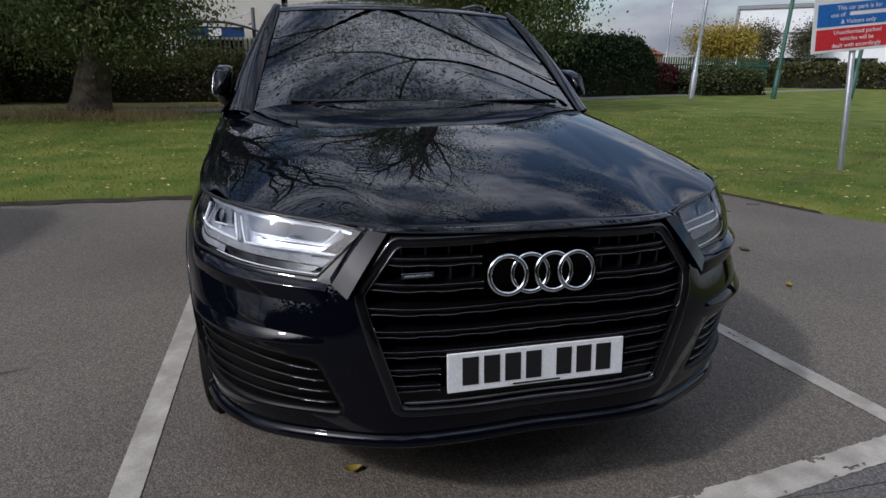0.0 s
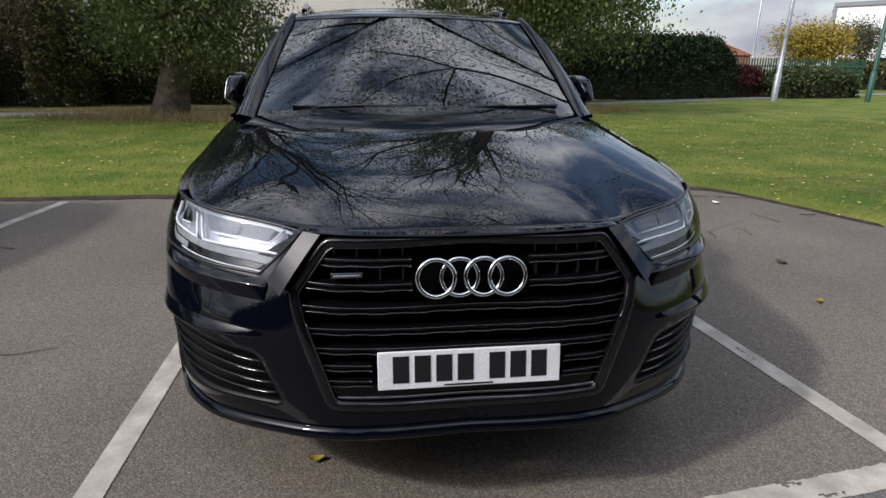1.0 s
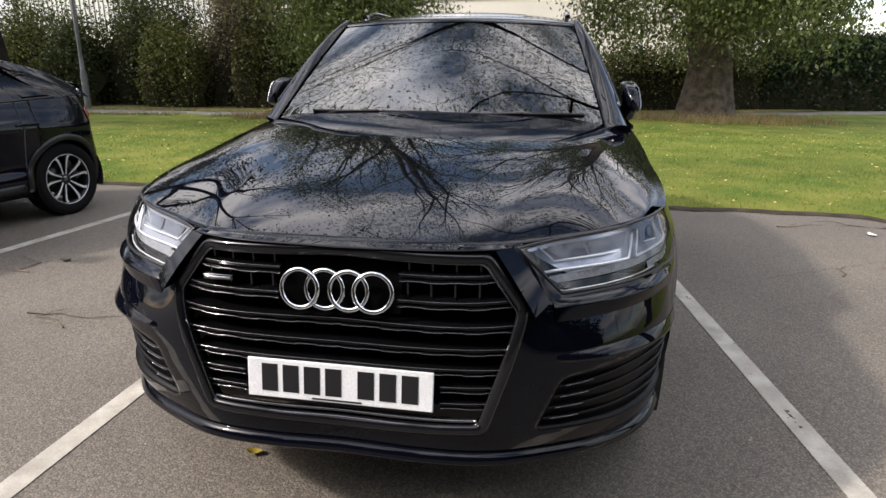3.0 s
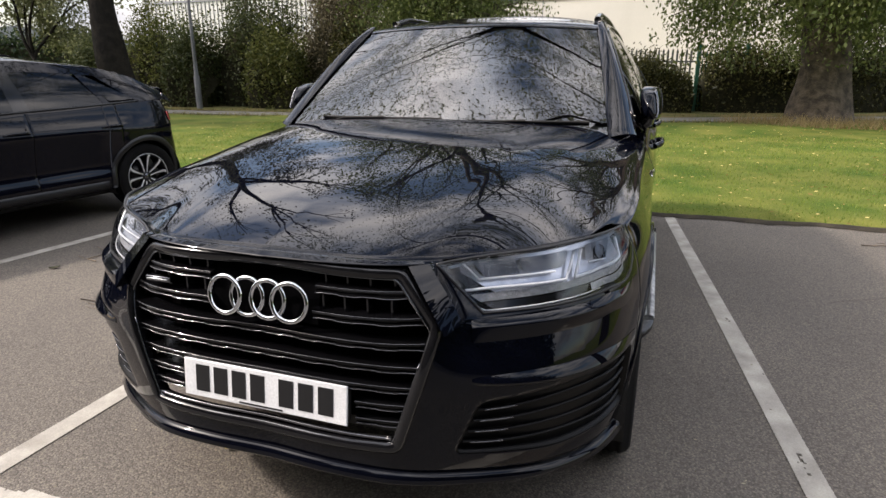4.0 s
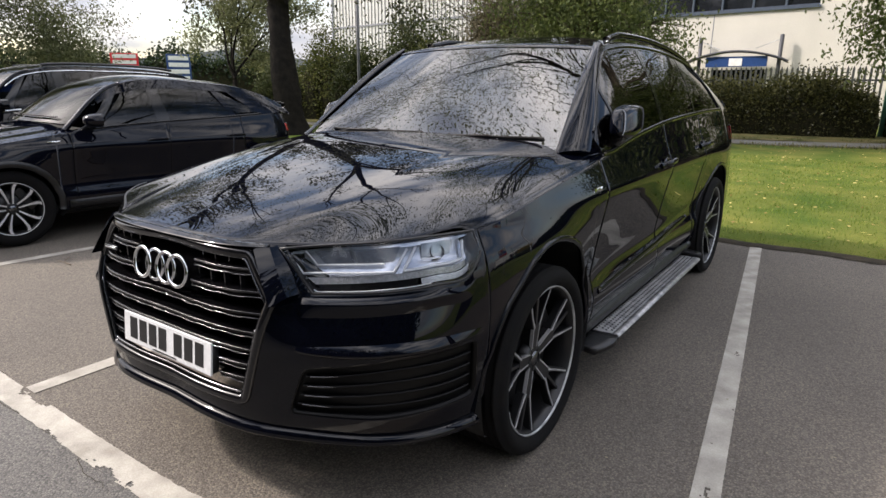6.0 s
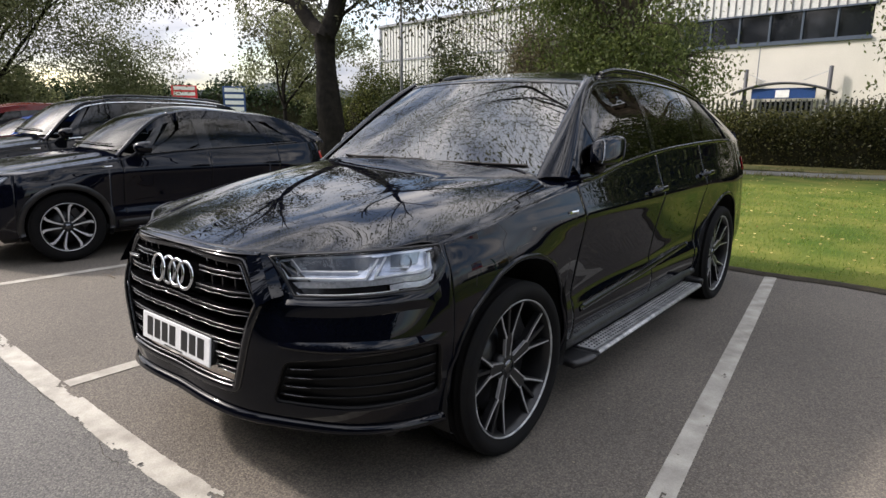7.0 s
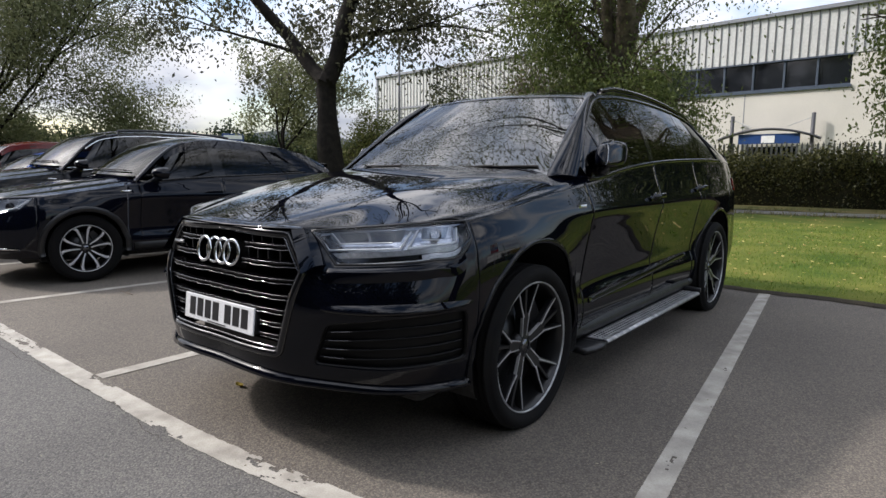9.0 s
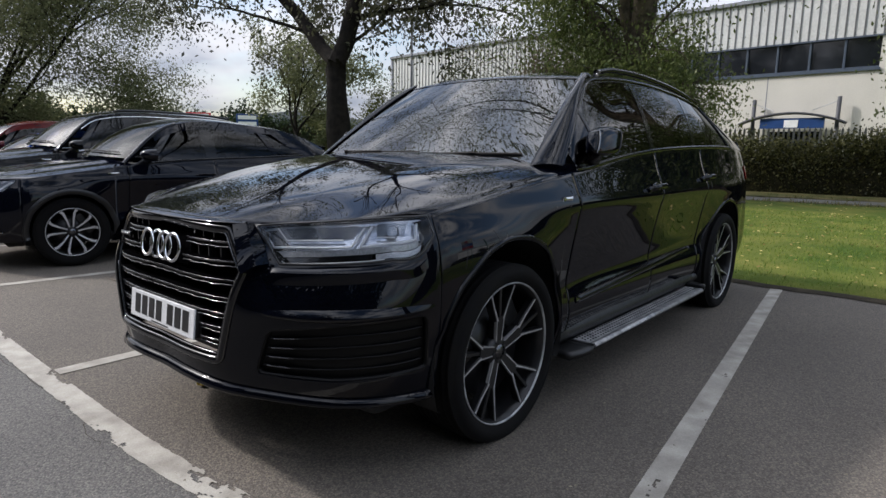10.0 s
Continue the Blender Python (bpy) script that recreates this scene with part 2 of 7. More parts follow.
ALLOY_BRIGHT = material("machined alloy", (0.56, 0.56, 0.57), 0.34, metal=0.6, rough_var=0.06)
ALLOY_WHITE = material("silver alloy face", (0.66, 0.66, 0.67), 0.34, metal=0.4, rough_var=0.06)
ALUMINIUM = material("brushed aluminium", (0.22, 0.225, 0.23), 0.36, metal=0.35, second=(0.5, 0.5, 0.5), rough_var=0.08)
WINDSCREEN = glass("windscreen glass", (0.40, 0.47, 0.49), ior=2.1)
SCREEN_PLAIN = glass("plain windscreen glass", (0.26, 0.30, 0.27), ior=1.28)
PRIVACY = glass("privacy glass", (0.030, 0.034, 0.038), ior=1.5)
LAMP_GLASS = glass("clear lamp cover", (0.94, 0.96, 0.98), ior=1.45)
LAMP_WHITE = material("frosted lamp plastic", (0.78, 0.80, 0.83), 0.25, second=(0.68, 0.70, 0.74), scale=30)
LAMP_SILVER = material("silvered lamp bowl", (0.52, 0.545, 0.60), 0.18, metal=0.5, second=(0.40, 0.43, 0.50), scale=40)
TAIL_RED = material("red tail lamp", (0.35, 0.012, 0.012), 0.12, coat=1.0)
LEATHER = material("black leather", (0.022, 0.021, 0.021), 0.5, bump=0.001, fine=250)
PLATE_WHITE = material("white plate sheet", (0.72, 0.73, 0.74), 0.35, second=(0.66, 0.67, 0.68), scale=12)
PLATE_INK = material("black plate bars", (0.010, 0.010, 0.011), 0.4)


# ---- asphalt, lawn and paint ----
def asphalt_material(name, a, b, lane=None):
    mat = material(name, a, rough=0.86, second=b, scale=0.7, fine=140.0, bump=0.004, spec=0.3, detail=10)
    nt = mat.node_tree
    co = nt.nodes.new("ShaderNodeTexCoord")
    stones, rng, mix = nt.nodes.new("ShaderNodeTexVoronoi"), nt.nodes.new("ShaderNodeMapRange"), nt.nodes.new("ShaderNodeMix")
    stones.inputs["Scale"].default_value = 140.0
    nt.links.new(co.outputs["Object"], stones.inputs["Vector"])
    mix.data_type, mix.blend_type = "RGBA", "MULTIPLY"
    mix.inputs["Factor"].default_value = 1.0
    ramp = nt.nodes.new("ShaderNodeValToRGB")
    ramp.color_ramp.elements[0].color, ramp.color_ramp.elements[1].color = (0.76, 0.76, 0.755, 1), (1.50, 1.45, 1.37, 1)
    ramp.color_ramp.elements[0].position, ramp.color_ramp.elements[1].position = 0.25, 0.95
    nt.links.new(stones.outputs["Color"], ramp.inputs[0])
    pits, cut_in = nt.nodes.new("ShaderNodeMapRange"), nt.nodes.new("ShaderNodeMix")
    pits.inputs["From Min"].default_value, pits.inputs["From Max"].default_value = 0.30, 0.75
    pits.inputs["To Min"].default_value, pits.inputs["To Max"].default_value = 1.06, 0.74
    cut_in.data_type, cut_in.blend_type = "RGBA", "MULTIPLY"
    cut_in.inputs["Factor"].default_value = 1.0
    nt.links.new(stones.outputs["Distance"], pits.inputs[0])
    nt.links.new(ramp.outputs[0], cut_in.inputs["A"])
    nt.links.new(pits.outputs[0], cut_in.inputs["B"])
    relief = next(n for n in nt.nodes if n.bl_idname == "ShaderNodeBump")
    relief.invert = True
    nt.links.new(stones.outputs["Distance"], relief.inputs["Height"])
    hue = next(n for n in nt.nodes if n.bl_idname == "ShaderNodeHueSaturation")
    if lane:
        # the lane in front of the bays was laid at another time and is greyer
        side, cut, lay = nt.nodes.new("ShaderNodeVectorMath"), nt.nodes.new("ShaderNodeMapRange"), nt.nodes.new("ShaderNodeMix")
        side.operation, lay.data_type, lay.blend_type = "DOT_PRODUCT", "RGBA", "MULTIPLY"
        side.inputs[1].default_value = (-0.0335, 1.0, 0.0)
        cut.inputs["From Min"].default_value, cut.inputs["From Max"].default_value = -1.045, -1.030
        cut.inputs["To Min"].default_value, cut.inputs["To Max"].default_value = 1.0, 0.0
        lay.inputs["B"].default_value = (*lane, 1)
        nt.links.new(co.outputs["Object"], side.inputs[0])
        nt.links.new(side.outputs["Value"], cut.inputs[0])
        nt.links.new(cut.outputs[0], lay.inputs["Factor"])
        nt.links.new(hue.outputs[0], lay.inputs["A"])
        nt.links.new(lay.outputs["Result"], mix.inputs["A"])
    else:
        nt.links.new(hue.outputs[0], mix.inputs["A"])
    nt.links.new(cut_in.outputs["Result"], mix.inputs["B"])
    nt.links.new(mix.outputs["Result"], nt.nodes["Principled BSDF"].inputs["Base Color"])
    return mat


ASPHALT = asphalt_material("worn asphalt", (0.112, 0.100, 0.087), (0.148, 0.132, 0.114), (0.93, 1.01, 1.12))
PATH_STONE = material("pale concrete path", (0.17, 0.16, 0.135), 0.9, second=(0.125, 0.115, 0.09), scale=1.2, fine=60, bump=0.003)
GRASS_EARTH = material("short lawn", (0.060, 0.098, 0.014), 0.95, second=(0.150, 0.156, 0.034), scale=1.1, fine=45, bump=0.02, spec=0.1, detail=8)
DRY_GRASS = material("dry rough grass", (0.17, 0.14, 0.06), 0.95, second=(0.09, 0.10, 0.035), scale=1.4, fine=40, bump=0.02, spec=0.1)
FIELD = material("far verge", (0.07, 0.085, 0.03), 0.95, second=(0.10, 0.095, 0.05), scale=0.05, fine=3, spec=0.1)
LINE_PAINT = material("worn white road paint", (0.42, 0.395, 0.345), 0.8, second=(0.27, 0.25, 0.215), scale=7, fine=160, bump=0.002, spec=0.3)


# ---- ground ----
def edge_of_lawn(x):
    """Where the car park ends and the lawn begins."""
    if x < 3.6:
        y = 4.08
    elif x < 4.7:
        y = 4.08 - 2.4 * smooth(3.6, 4.75, x)
    else:
        y = 1.7 - 1.7 * (x - 4.7)
    return max(y, -40) + 0.05 * noise.noise((x * 1.3, 0, 0)) + 0.03 * noise.noise((x * 5.0, 3, 0))


part("ground", grid(lambda u, v: (u, v, -0.12), [-900, -60, 60, 900], [-900, -60, 60, 900]), FIELD)
tagged(bpy.data.objects["ground"], "flat green-brown ground reaching to the horizon", "ground", kind="structure")
xs = [-60 + 1.0 * i for i in range(56)] + [-4 + 0.1 * i for i in range(150)] + [11, 14, 20, 30]
tarmac = grid(lambda u, v: (u, lerp(-45, edge_of_lawn(u) + 0.12, v), 0.0), xs, [0, 0.2, 0.5, 0.7, 0.8, 0.9, 1.0])
tagged(part("pavement", tarmac, ASPHALT, thick=0.1, smooth=False), "worn grey-brown asphalt of a car park", "asphalt", kind="structure")


def lawn_height(x, y):
    d = max(y - edge_of_lawn(x), 0.0)
    return -0.02 + 0.05 * smooth(0, 0.25, d) + 0.03 * noise.noise((x * 0.35, y * 0.35, 1)) * smooth(0, 2, d) + 0.012 * noise.noise((x * 3, y * 3, 2))


xs = [-60 + 1.5 * i for i in range(30)] + [-15 + 0.25 * i for i in range(130)] + [18 + 2.0 * i for i in range(22)]
vs = [0, 0.003, 0.006, 0.01, 0.016, 0.025] + [0.035 + 0.965 * (i / 50) ** 1.3 for i in range(51)]
def lawn_point(u, v):
    y0 = edge_of_lawn(u)
    y = lerp(y0, max(y0 + 12, 44.0), v)
    return (u, y, lawn_height(u, y))
tagged(part("lawn", grid(lawn_point, xs, vs), GRASS_EARTH), "short green lawn with fallen leaves and worn patches", "lawn", kind="structure")


def path_mid(x):
    """The footpath bends away behind the old willow."""
    if x > 1:
        return 16.5 + 0.46 * (x - 1)
    return 16.5 + 0.22 * (x - 1) if x > -6 else 14.96 + 0.06 * (x + 6)


xs = [-60 + 2.0 * i for i in range(60)]
tagged(part("footpath", grid(lambda u, v: (u, path_mid(u) + v, 0.055 - 0.02 * abs(v)), xs, [-0.75, -0.7, 0, 0.7, 0.75]), PATH_STONE, thick=0.1), "pale narrow concrete footpath across the grass", "path", kind="structure")


def verge_point(u, v):
    y = lerp(path_mid(u) + 0.62, max(path_mid(u) + 3.0, 19.4 + 0.1 * u), v) + 0.16 * noise.noise((u * 1.7, v, 0)) * (v < 0.5)
    return (u, y, lawn_height(u, y) + 0.035)
tagged(part("verge", grid(verge_point, [-24 + 0.3 * i for i in range(115)], np.linspace(0, 1, 9)), DRY_GRASS), "rough dry brown-green verge between the footpath and the hedge", "verge", kind="structure")


def road_line(name, a, b, width, label, worn=0.03, seed=1, bend=None):
    """A painted line from a to b with frayed edges and chips."""
    rng = random.Random(seed)
    a, b = Vector((*a, 0)), Vector((*b, 0))
    n, m = max(int((b - a).length / 0.008), 4), 16
    t = (b - a).normalized()
    side = Vector((-t.y, t.x, 0))
    verts, faces = [], []
    for i in range(n + 1):
        p = a + (b - a) * i / n
        if bend:
            p.y = float(bend(p.x))
        for k in range(m + 1):
            w = (2 * k / m - 1) * width / 2
            if k in (0, m):
                w *= 1 - worn * 2 * abs(noise.noise((i * 0.10, seed * 7.0, k))) - rng.random() * 0.04
            verts.append((p.x + side.x * w, p.y + side.y * w, 0.004))
    for i in range(n):
        for k in range(m):
            q = noise.noise((i * 0.023, k * 0.075, seed * 3.1)) + 0.5 * noise.noise((i * 0.107, k * 0.28, seed * 5.3)) + 0.35 * noise.noise((i * 0.33, k * 0.56, seed))
            if q < 1.02 - 8 * worn:
                faces.append((i * (m + 1) + k, (i + 1) * (m + 1) + k, (i + 1) * (m + 1) + k + 1, i * (m + 1) + k + 1))
    return tagged(part(name, (verts, faces), LINE_PAINT, smooth=False), label, "road marking", kind="structure")


road_line("bay_line_1", (-1.21, -1.014), (-1.185, 4.0), 0.10, "worn white parking bay line on asphalt", 0.008, 1)
road_line("bay_line_2", (1.673, -0.834), (1.178, 4.0), 0.10, "worn white parking bay line on asphalt", 0.008, 2)
road_line("bay_line_3", (-3.80, -0.979), (-3.30, 3.95), 0.10, "worn white parking bay line on asphalt", 0.008, 3)
road_line("bay_line_4", (-6.2, -0.976), (-5.65, 3.95), 0.10, "worn white parking bay line on asphalt", 0.008, 4)
FRONT_BEND = curve([-9.0, -3.0, -1.8, -1.0, 0.0, 0.7, 1.3, 1.9], [-1.03, -1.045, -1.070, -1.078, -1.072, -1.016, -0.946, -0.866])
road_line("front_line", (-9.0, -1.28), (1.9, -0.915), 0.12, "broken and chipped white line along the bay fronts", 0.088, 5, FRONT_BEND)

SOIL = material("dark soil edge", (0.030, 0.026, 0.020), 0.95, second=(0.055, 0.045, 0.032), scale=6, fine=60, bump=0.01, spec=0.1)
xs = [-24 + 0.06 * i for i in range(500)]
tagged(part("soil_edge", grid(lambda u, v: (u, edge_of_lawn(u) + lerp(-0.07 - 0.05 * noise.noise((u * 2.3, 7, 0)) - 0.03 * noise.noise((u * 9, 1, 0)), 0.10, v), 0.006 + 0.018 * math.sin(math.pi * v)), [x for x in xs if x < 4.4], [0, 0.35, 0.7, 1.0]), SOIL), "dark crumbly soil along the edge of the lawn", "soil", kind="structure")


def crack(name, a, b, seed, wide=0.010):
    """A thin crooked crack in the asphalt, filled with dark dirt."""
    n = int(math.hypot(b[0] - a[0], b[1] - a[1]) / 0.03)
    verts, faces = [], []
    for i in range(n + 1):
        t = i / n
        x, y = lerp(a[0], b[0], t), lerp(a[1], b[1], t)
        dy = 0.05 * noise.noise((t * 6, seed, 0)) + 0.02 * noise.noise((t * 25, seed, 3))
        w = wide * (0.4 + 0.6 * abs(noise.noise((t * 14, seed, 8))))
        verts += [(x, y + dy - w / 2, 0.0035), (x, y + dy + w / 2, 0.0035)]
        if i:
            k = 2 * i
            faces.append((k - 2, k, k + 1, k - 1))
    return tagged(part(name, (verts, faces), SOIL, smooth=False), "thin crooked dirt-filled crack in the asphalt", "crack", kind="structure")


crack("crack_1", (-3.2, -1.20), (1.7, -1.04), 3, 0.005)
crack("crack_2", (-1.6, -1.02), (-0.2, -1.18), 5, 0.005)
crack("crack_3", (2.1, 1.9), (4.0, 3.0), 7, 0.008)


# ---- car bodies ----
class Shell:
    """The skin of a car: an outline seen from above, drawn in by a profile that changes along it. The nose looks to -y."""

    def __init__(self, outline, stations, levels, insets, top, bottom, arches):
        pts = np.array(outline, float)
        self.s_of = np.r_[0, np.cumsum(np.hypot(*np.diff(pts, axis=0).T))]
        self.plan = curve(self.s_of, pts)
        self.length = self.s_of[-1]
        self.fine = np.array([self.plan(s) for s in np.linspace(0, self.length, 700)])
        self.levels, self.at_stations = levels, [self.s_at(*p) for p in stations]
        self.rows = np.array(insets)
        self.by_level = curve(levels, self.rows.T)
        self.top_of, self.bottom_of, self.arches = top, bottom, arches

    def s_at(self, x, y):
        """The place along the outline that is nearest to a point."""
        d = np.hypot(self.fine[:, 0] - x, self.fine[:, 1] - y)
        return self.length * int(d.argmin()) / 699

    def point(self, s, z):
        p, a, b = self.plan(s), self.plan(s - 0.004), self.plan(s + 0.004)
        t = (b - a) / max(np.hypot(*(b - a)), 1e-9)
        inset = float(curve(self.at_stations, self.by_level(z))(s))
        x = p[0] - t[1] * inset
        return (max(x, 0.0), p[1] + t[0] * inset, z)

    def normal(self, s, z):
        a, b = Vector(self.point(s - 0.01, z)), Vector(self.point(s + 0.01, z))
        c, d = Vector(self.point(s, z - 0.01)), Vector(self.point(s, z + 0.01))
        n = (b - a).cross(d - c)
        n.x *= smooth(0.0, 0.012, s)
        return n.normalized()

    def out(self, s, z, far):
        return Vector(self.point(s, z)) + self.normal(s, z) * far

    def bottom(self, s):
        x, y = self.plan(s)
        z = self.bottom_of(s)
        for yc, zc, r in self.arches:
            if abs(y - yc) < r and x > 0.5:
                z = max(z, zc + math.sqrt(r * r - (y - yc) ** 2))
        return z

    def panel(self, s0, s1, n, m, holes=(), low=None, high=None):
        """A stretch of skin, with holes: closed outlines of (s, z)."""
        ss = list(np.linspace(s0, s1, n + 1))
        for yc, zc, r in self.arches:
            for k in (-1, 1):
                for e in (0.0004, 0.006, 0.02, 0.045):
                    sa = self.s_at(0.95, yc + k * (r - e))
                    if s0 < sa < s1:
                        ss.append(sa)
        ss = sorted(ss)
        flat = []
        for s in ss:
            a, b = (low or self.bottom)(s), (high or self.top_of)(s)
            flat += [[s, lerp(a, b, j / m)] for j in range(m + 1)]
        faces = [(i * (m + 1) + j, (i + 1) * (m + 1) + j, (i + 1) * (m + 1) + j + 1, i * (m + 1) + j + 1) for i in range(len(ss) - 1) for j in range(m)]
        for hole in holes:
            inner = [f for f in faces if inside(hole, sum(flat[k][0] for k in f) / 4, sum(flat[k][1] for k in f) / 4)]
            gone = {k for f in inner for k in f}
            drop = set(inner)
            faces = [f for f in faces if f not in drop]
            for k in {k for f in faces for k in f} & gone:
                flat[k] = nearest(hole, *flat[k])
        used = sorted({k for f in faces for k in f})
        at = {k: i for i, k in enumerate(used)}
        return [self.point(*flat[k]) for k in used], [tuple(at[k] for k in f) for f in faces]

    def patch(self, a, b, n, m, far=0.0):
        """A sheet on the skin between two lines of (s, z), given as functions of 0 to 1."""
        def at(u, v):
            p, q = a(u), b(u)
            return self.out(lerp(p[0], q[0], v), lerp(p[1], q[1], v), far(u, v) if callable(far) else far)
        return grid(at, np.linspace(0, 1, n + 1), np.linspace(0, 1, m + 1))


def inside(poly, x, y):
    hit = False
    for (ax, ay), (bx, by) in zip(poly, poly[1:] + poly[:1]):
        if (ay > y) != (by > y) and x < (bx - ax) * (y - ay) / (by - ay) + ax:
            hit = not hit
    return hit


def nearest(poly, x, y):
    best = None
    for (ax, ay), (bx, by) in zip(poly, poly[1:] + poly[:1]):
        dx, dy = bx - ax, by - ay
        t = min(max(((x - ax) * dx + (y - ay) * dy) / (dx * dx + dy * dy + 1e-12), 0), 1)
        q = (ax + t * dx, ay + t * dy)
        d = (q[0] - x) ** 2 + (q[1] - y) ** 2
        if best is None or d < best[0]:
            best = (d, q)
    return list(best[1])


def rounded(poly, r, n=4):
    """A closed outline with its corners rounded."""
    out, k = [], len(poly)
    for i in range(k):
        p, a, b = Vector(poly[i]), Vector(poly[i - 1]), Vector(poly[(i + 1) % k])
        u, w = a - p, b - p
        ru, rw = min(r, u.length * 0.45), min(r, w.length * 0.45)
        p0, p2 = p + u.normalized() * ru, p + w.normalized() * rw
        for j in range(n + 1):
            t = j / n
            out.append(tuple((1 - t) ** 2 * p0 + 2 * t * (1 - t) * p + t * t * p2))
    return out


def dense(poly, step, closed=True):
    out = []
    for a, b in zip(poly, poly[1:] + (poly[:1] if closed else [])):
        a, b = np.array(a), np.array(b)
        n = max(int(np.hypot(*(b - a)) / step), 1)
        out += [tuple(a + (b - a) * i / n) for i in range(n)]
    return out if closed else out + [tuple(poly[-1])]


def both(geo):
    """A half and its mirror image, joined and welded along the middle."""
    v, f = join(geo, mirrored(geo))
    bm = bmesh.new()
    vs = [bm.verts.new(p) for p in v]
    for q in f:
        try:
            bm.faces.new([vs[i] for i in q])
        except ValueError:
            pass
    bmesh.ops.remove_doubles(bm, verts=bm.verts, dist=0.0004)
    return bm


def left_right(name, geo, mat, parent, label="", **kw):
    """Two parts, one on each side."""
    a = part(name, geo, mat, parent, label, **kw)
    return a, part(name, mirrored(geo), mat, parent, label, **kw)


# ---- wheels ----
def wheel(parent, at, side, tyre_r, rim_r, width, style, dark, bright, name="wheel"):
    """A wheel whose axle lies along x; side is +1 where its face looks to +x."""
    hub = new(name)
    hub.parent = parent
    hub.location = at
    hub.rotation_euler = (radians(7), 0, 0 if side > 0 else math.pi)
    w, b = width / 2, tyre_r - rim_r
    prof = [(rim_r - 0.004, w * 0.80), (rim_r + b * 0.25, w * 0.98), (rim_r + b * 0.60, w), (tyre_r - 0.014, w * 0.93), (tyre_r - 0.002, w * 0.78)]
    for k in range(7):
        h = w * (0.70 - 1.40 * k / 6)
        prof += [(tyre_r, h + 0.012), (tyre_r, h), (tyre_r - 0.006, h - 0.002), (tyre_r - 0.006, h - 0.007)]
    prof += [(tyre_r - 0.002, -w * 0.78), (tyre_r - 0.02, -w * 0.95), (rim_r + b * 0.5, -w), (rim_r - 0.004, -w * 0.85)]
    part("tyre", turned(prof, 96), RUBBER, hub)
    part("rim_barrel", turned([(rim_r, w * 0.84), (rim_r - 0.012, w * 0.80), (rim_r - 0.020, w * 0.55), (rim_r - 0.035, -w * 0.6), (rim_r, -w * 0.84)], 72), dark, hub)
    part("rim_lip", turned([(rim_r + 0.001, w * 0.80), (rim_r + 0.001, w * 0.87), (rim_r - 0.004, w * 0.872), (rim_r - 0.006, w * 0.80)], 96), ALUMINIUM if style == "fork" else bright, hub)
    part("brake_disc", turned([(0.05, w * 0.18), (rim_r * 0.68, w * 0.18), (rim_r * 0.68, w * 0.08), (0.05, w * 0.08)], 48), ALLOY_DARK, hub)
    part("brake_caliper", moved(box(w * 0.0, w * 0.30, rim_r * 0.42, rim_r * 0.74, -0.11, 0.11), pose(0, 0, 0, 25)), SATIN_BLACK, hub, bevel=0.01)
    r_in, r_fork, r_out, x_hub, x_rim = 0.052, rim_r * 0.52, rim_r - 0.010, w * 0.52, w * 0.80

    def blade(points, half, deep):
        """A tapered spoke through (radius, sideways, outwards) points, with bright flanks and a dark face."""
        vs, fs = [], []
        for (r, t, x), h in zip(points, half):
            vs += [(x - deep, t - h * 0.8, r), (x - 0.004, t - h, r), (x, t - h * 0.78, r), (x, t + h * 0.78, r), (x - 0.004, t + h, r), (x - deep, t + h * 0.8, r)]
        k = 6
        for i in range(len(points) - 1):
            fs += [(i * k + c, (i + 1) * k + c, (i + 1) * k + (c + 1) % k, i * k + (c + 1) % k) for c in range(k)]
        return vs, fs + [tuple(range(k)), tuple((len(points) - 1) * k + c for c in range(k - 1, -1, -1))]

    def edge(points, half, sgn):
        vs, fs = [], []
        for (r, t, x), h in zip(points, half):
            e = t + sgn * h
            vs += [(x + 0.0015, e, r), (x + 0.0015, e - sgn * 0.0050, r), (x - 0.006, e - sgn * 0.0050, r), (x - 0.012, e + sgn * 0.0005, r)]
        for i in range(len(points) - 1):
            fs += [(i * 4 + c, (i + 1) * 4 + c, (i + 1) * 4 + (c + 1) % 4, i * 4 + (c + 1) % 4) for c in range(4)]
        return vs, fs + [(0, 1, 2, 3), tuple((len(points) - 1) * 4 + c for c in (3, 2, 1, 0))]

    count = 5
    for i in range(count):
        turn = Matrix.Rotation(2 * math.pi * i / count, 4, "X")
        if style == "fork":
            stem, sh = [(r_in * 0.6, 0, x_hub), (r_fork, 0, lerp(x_hub, x_rim, 0.45))], [0.020, 0.029]
            spoke = part("spoke", moved(blade(stem, sh, 0.045), turn), dark, hub, smooth=False)
            for sgn in (-1, 1):
                part("machined_edge", moved(edge(stem, sh, sgn), turn), bright, spoke, smooth=False)
                arm = [(r_fork - 0.012, sgn * 0.020, lerp(x_hub, x_rim, 0.43)), (r_fork + 0.05, sgn * 0.050, lerp(x_hub, x_rim, 0.62)), (r_out, sgn * 0.088, x_rim)]
                ah = [0.012, 0.0095, 0.0085]
                part("prong", moved(blade(arm, ah, 0.035), turn), dark, spoke, smooth=False)
                part("machined_edge", moved(blade([(r, t, x + 0.0015) for r, t, x in arm], [h * 0.45 for h in ah], 0.004), turn), bright, spoke, smooth=False)
            mid = [(r_fork - 0.01, 0.0, lerp(x_hub, x_rim, 0.36)), (r_out, 0.0, x_rim - 0.012)]
            part("middle_blade", moved(blade(mid, [0.008, 0.008], 0.03), turn), dark, spoke, smooth=False)
        else:
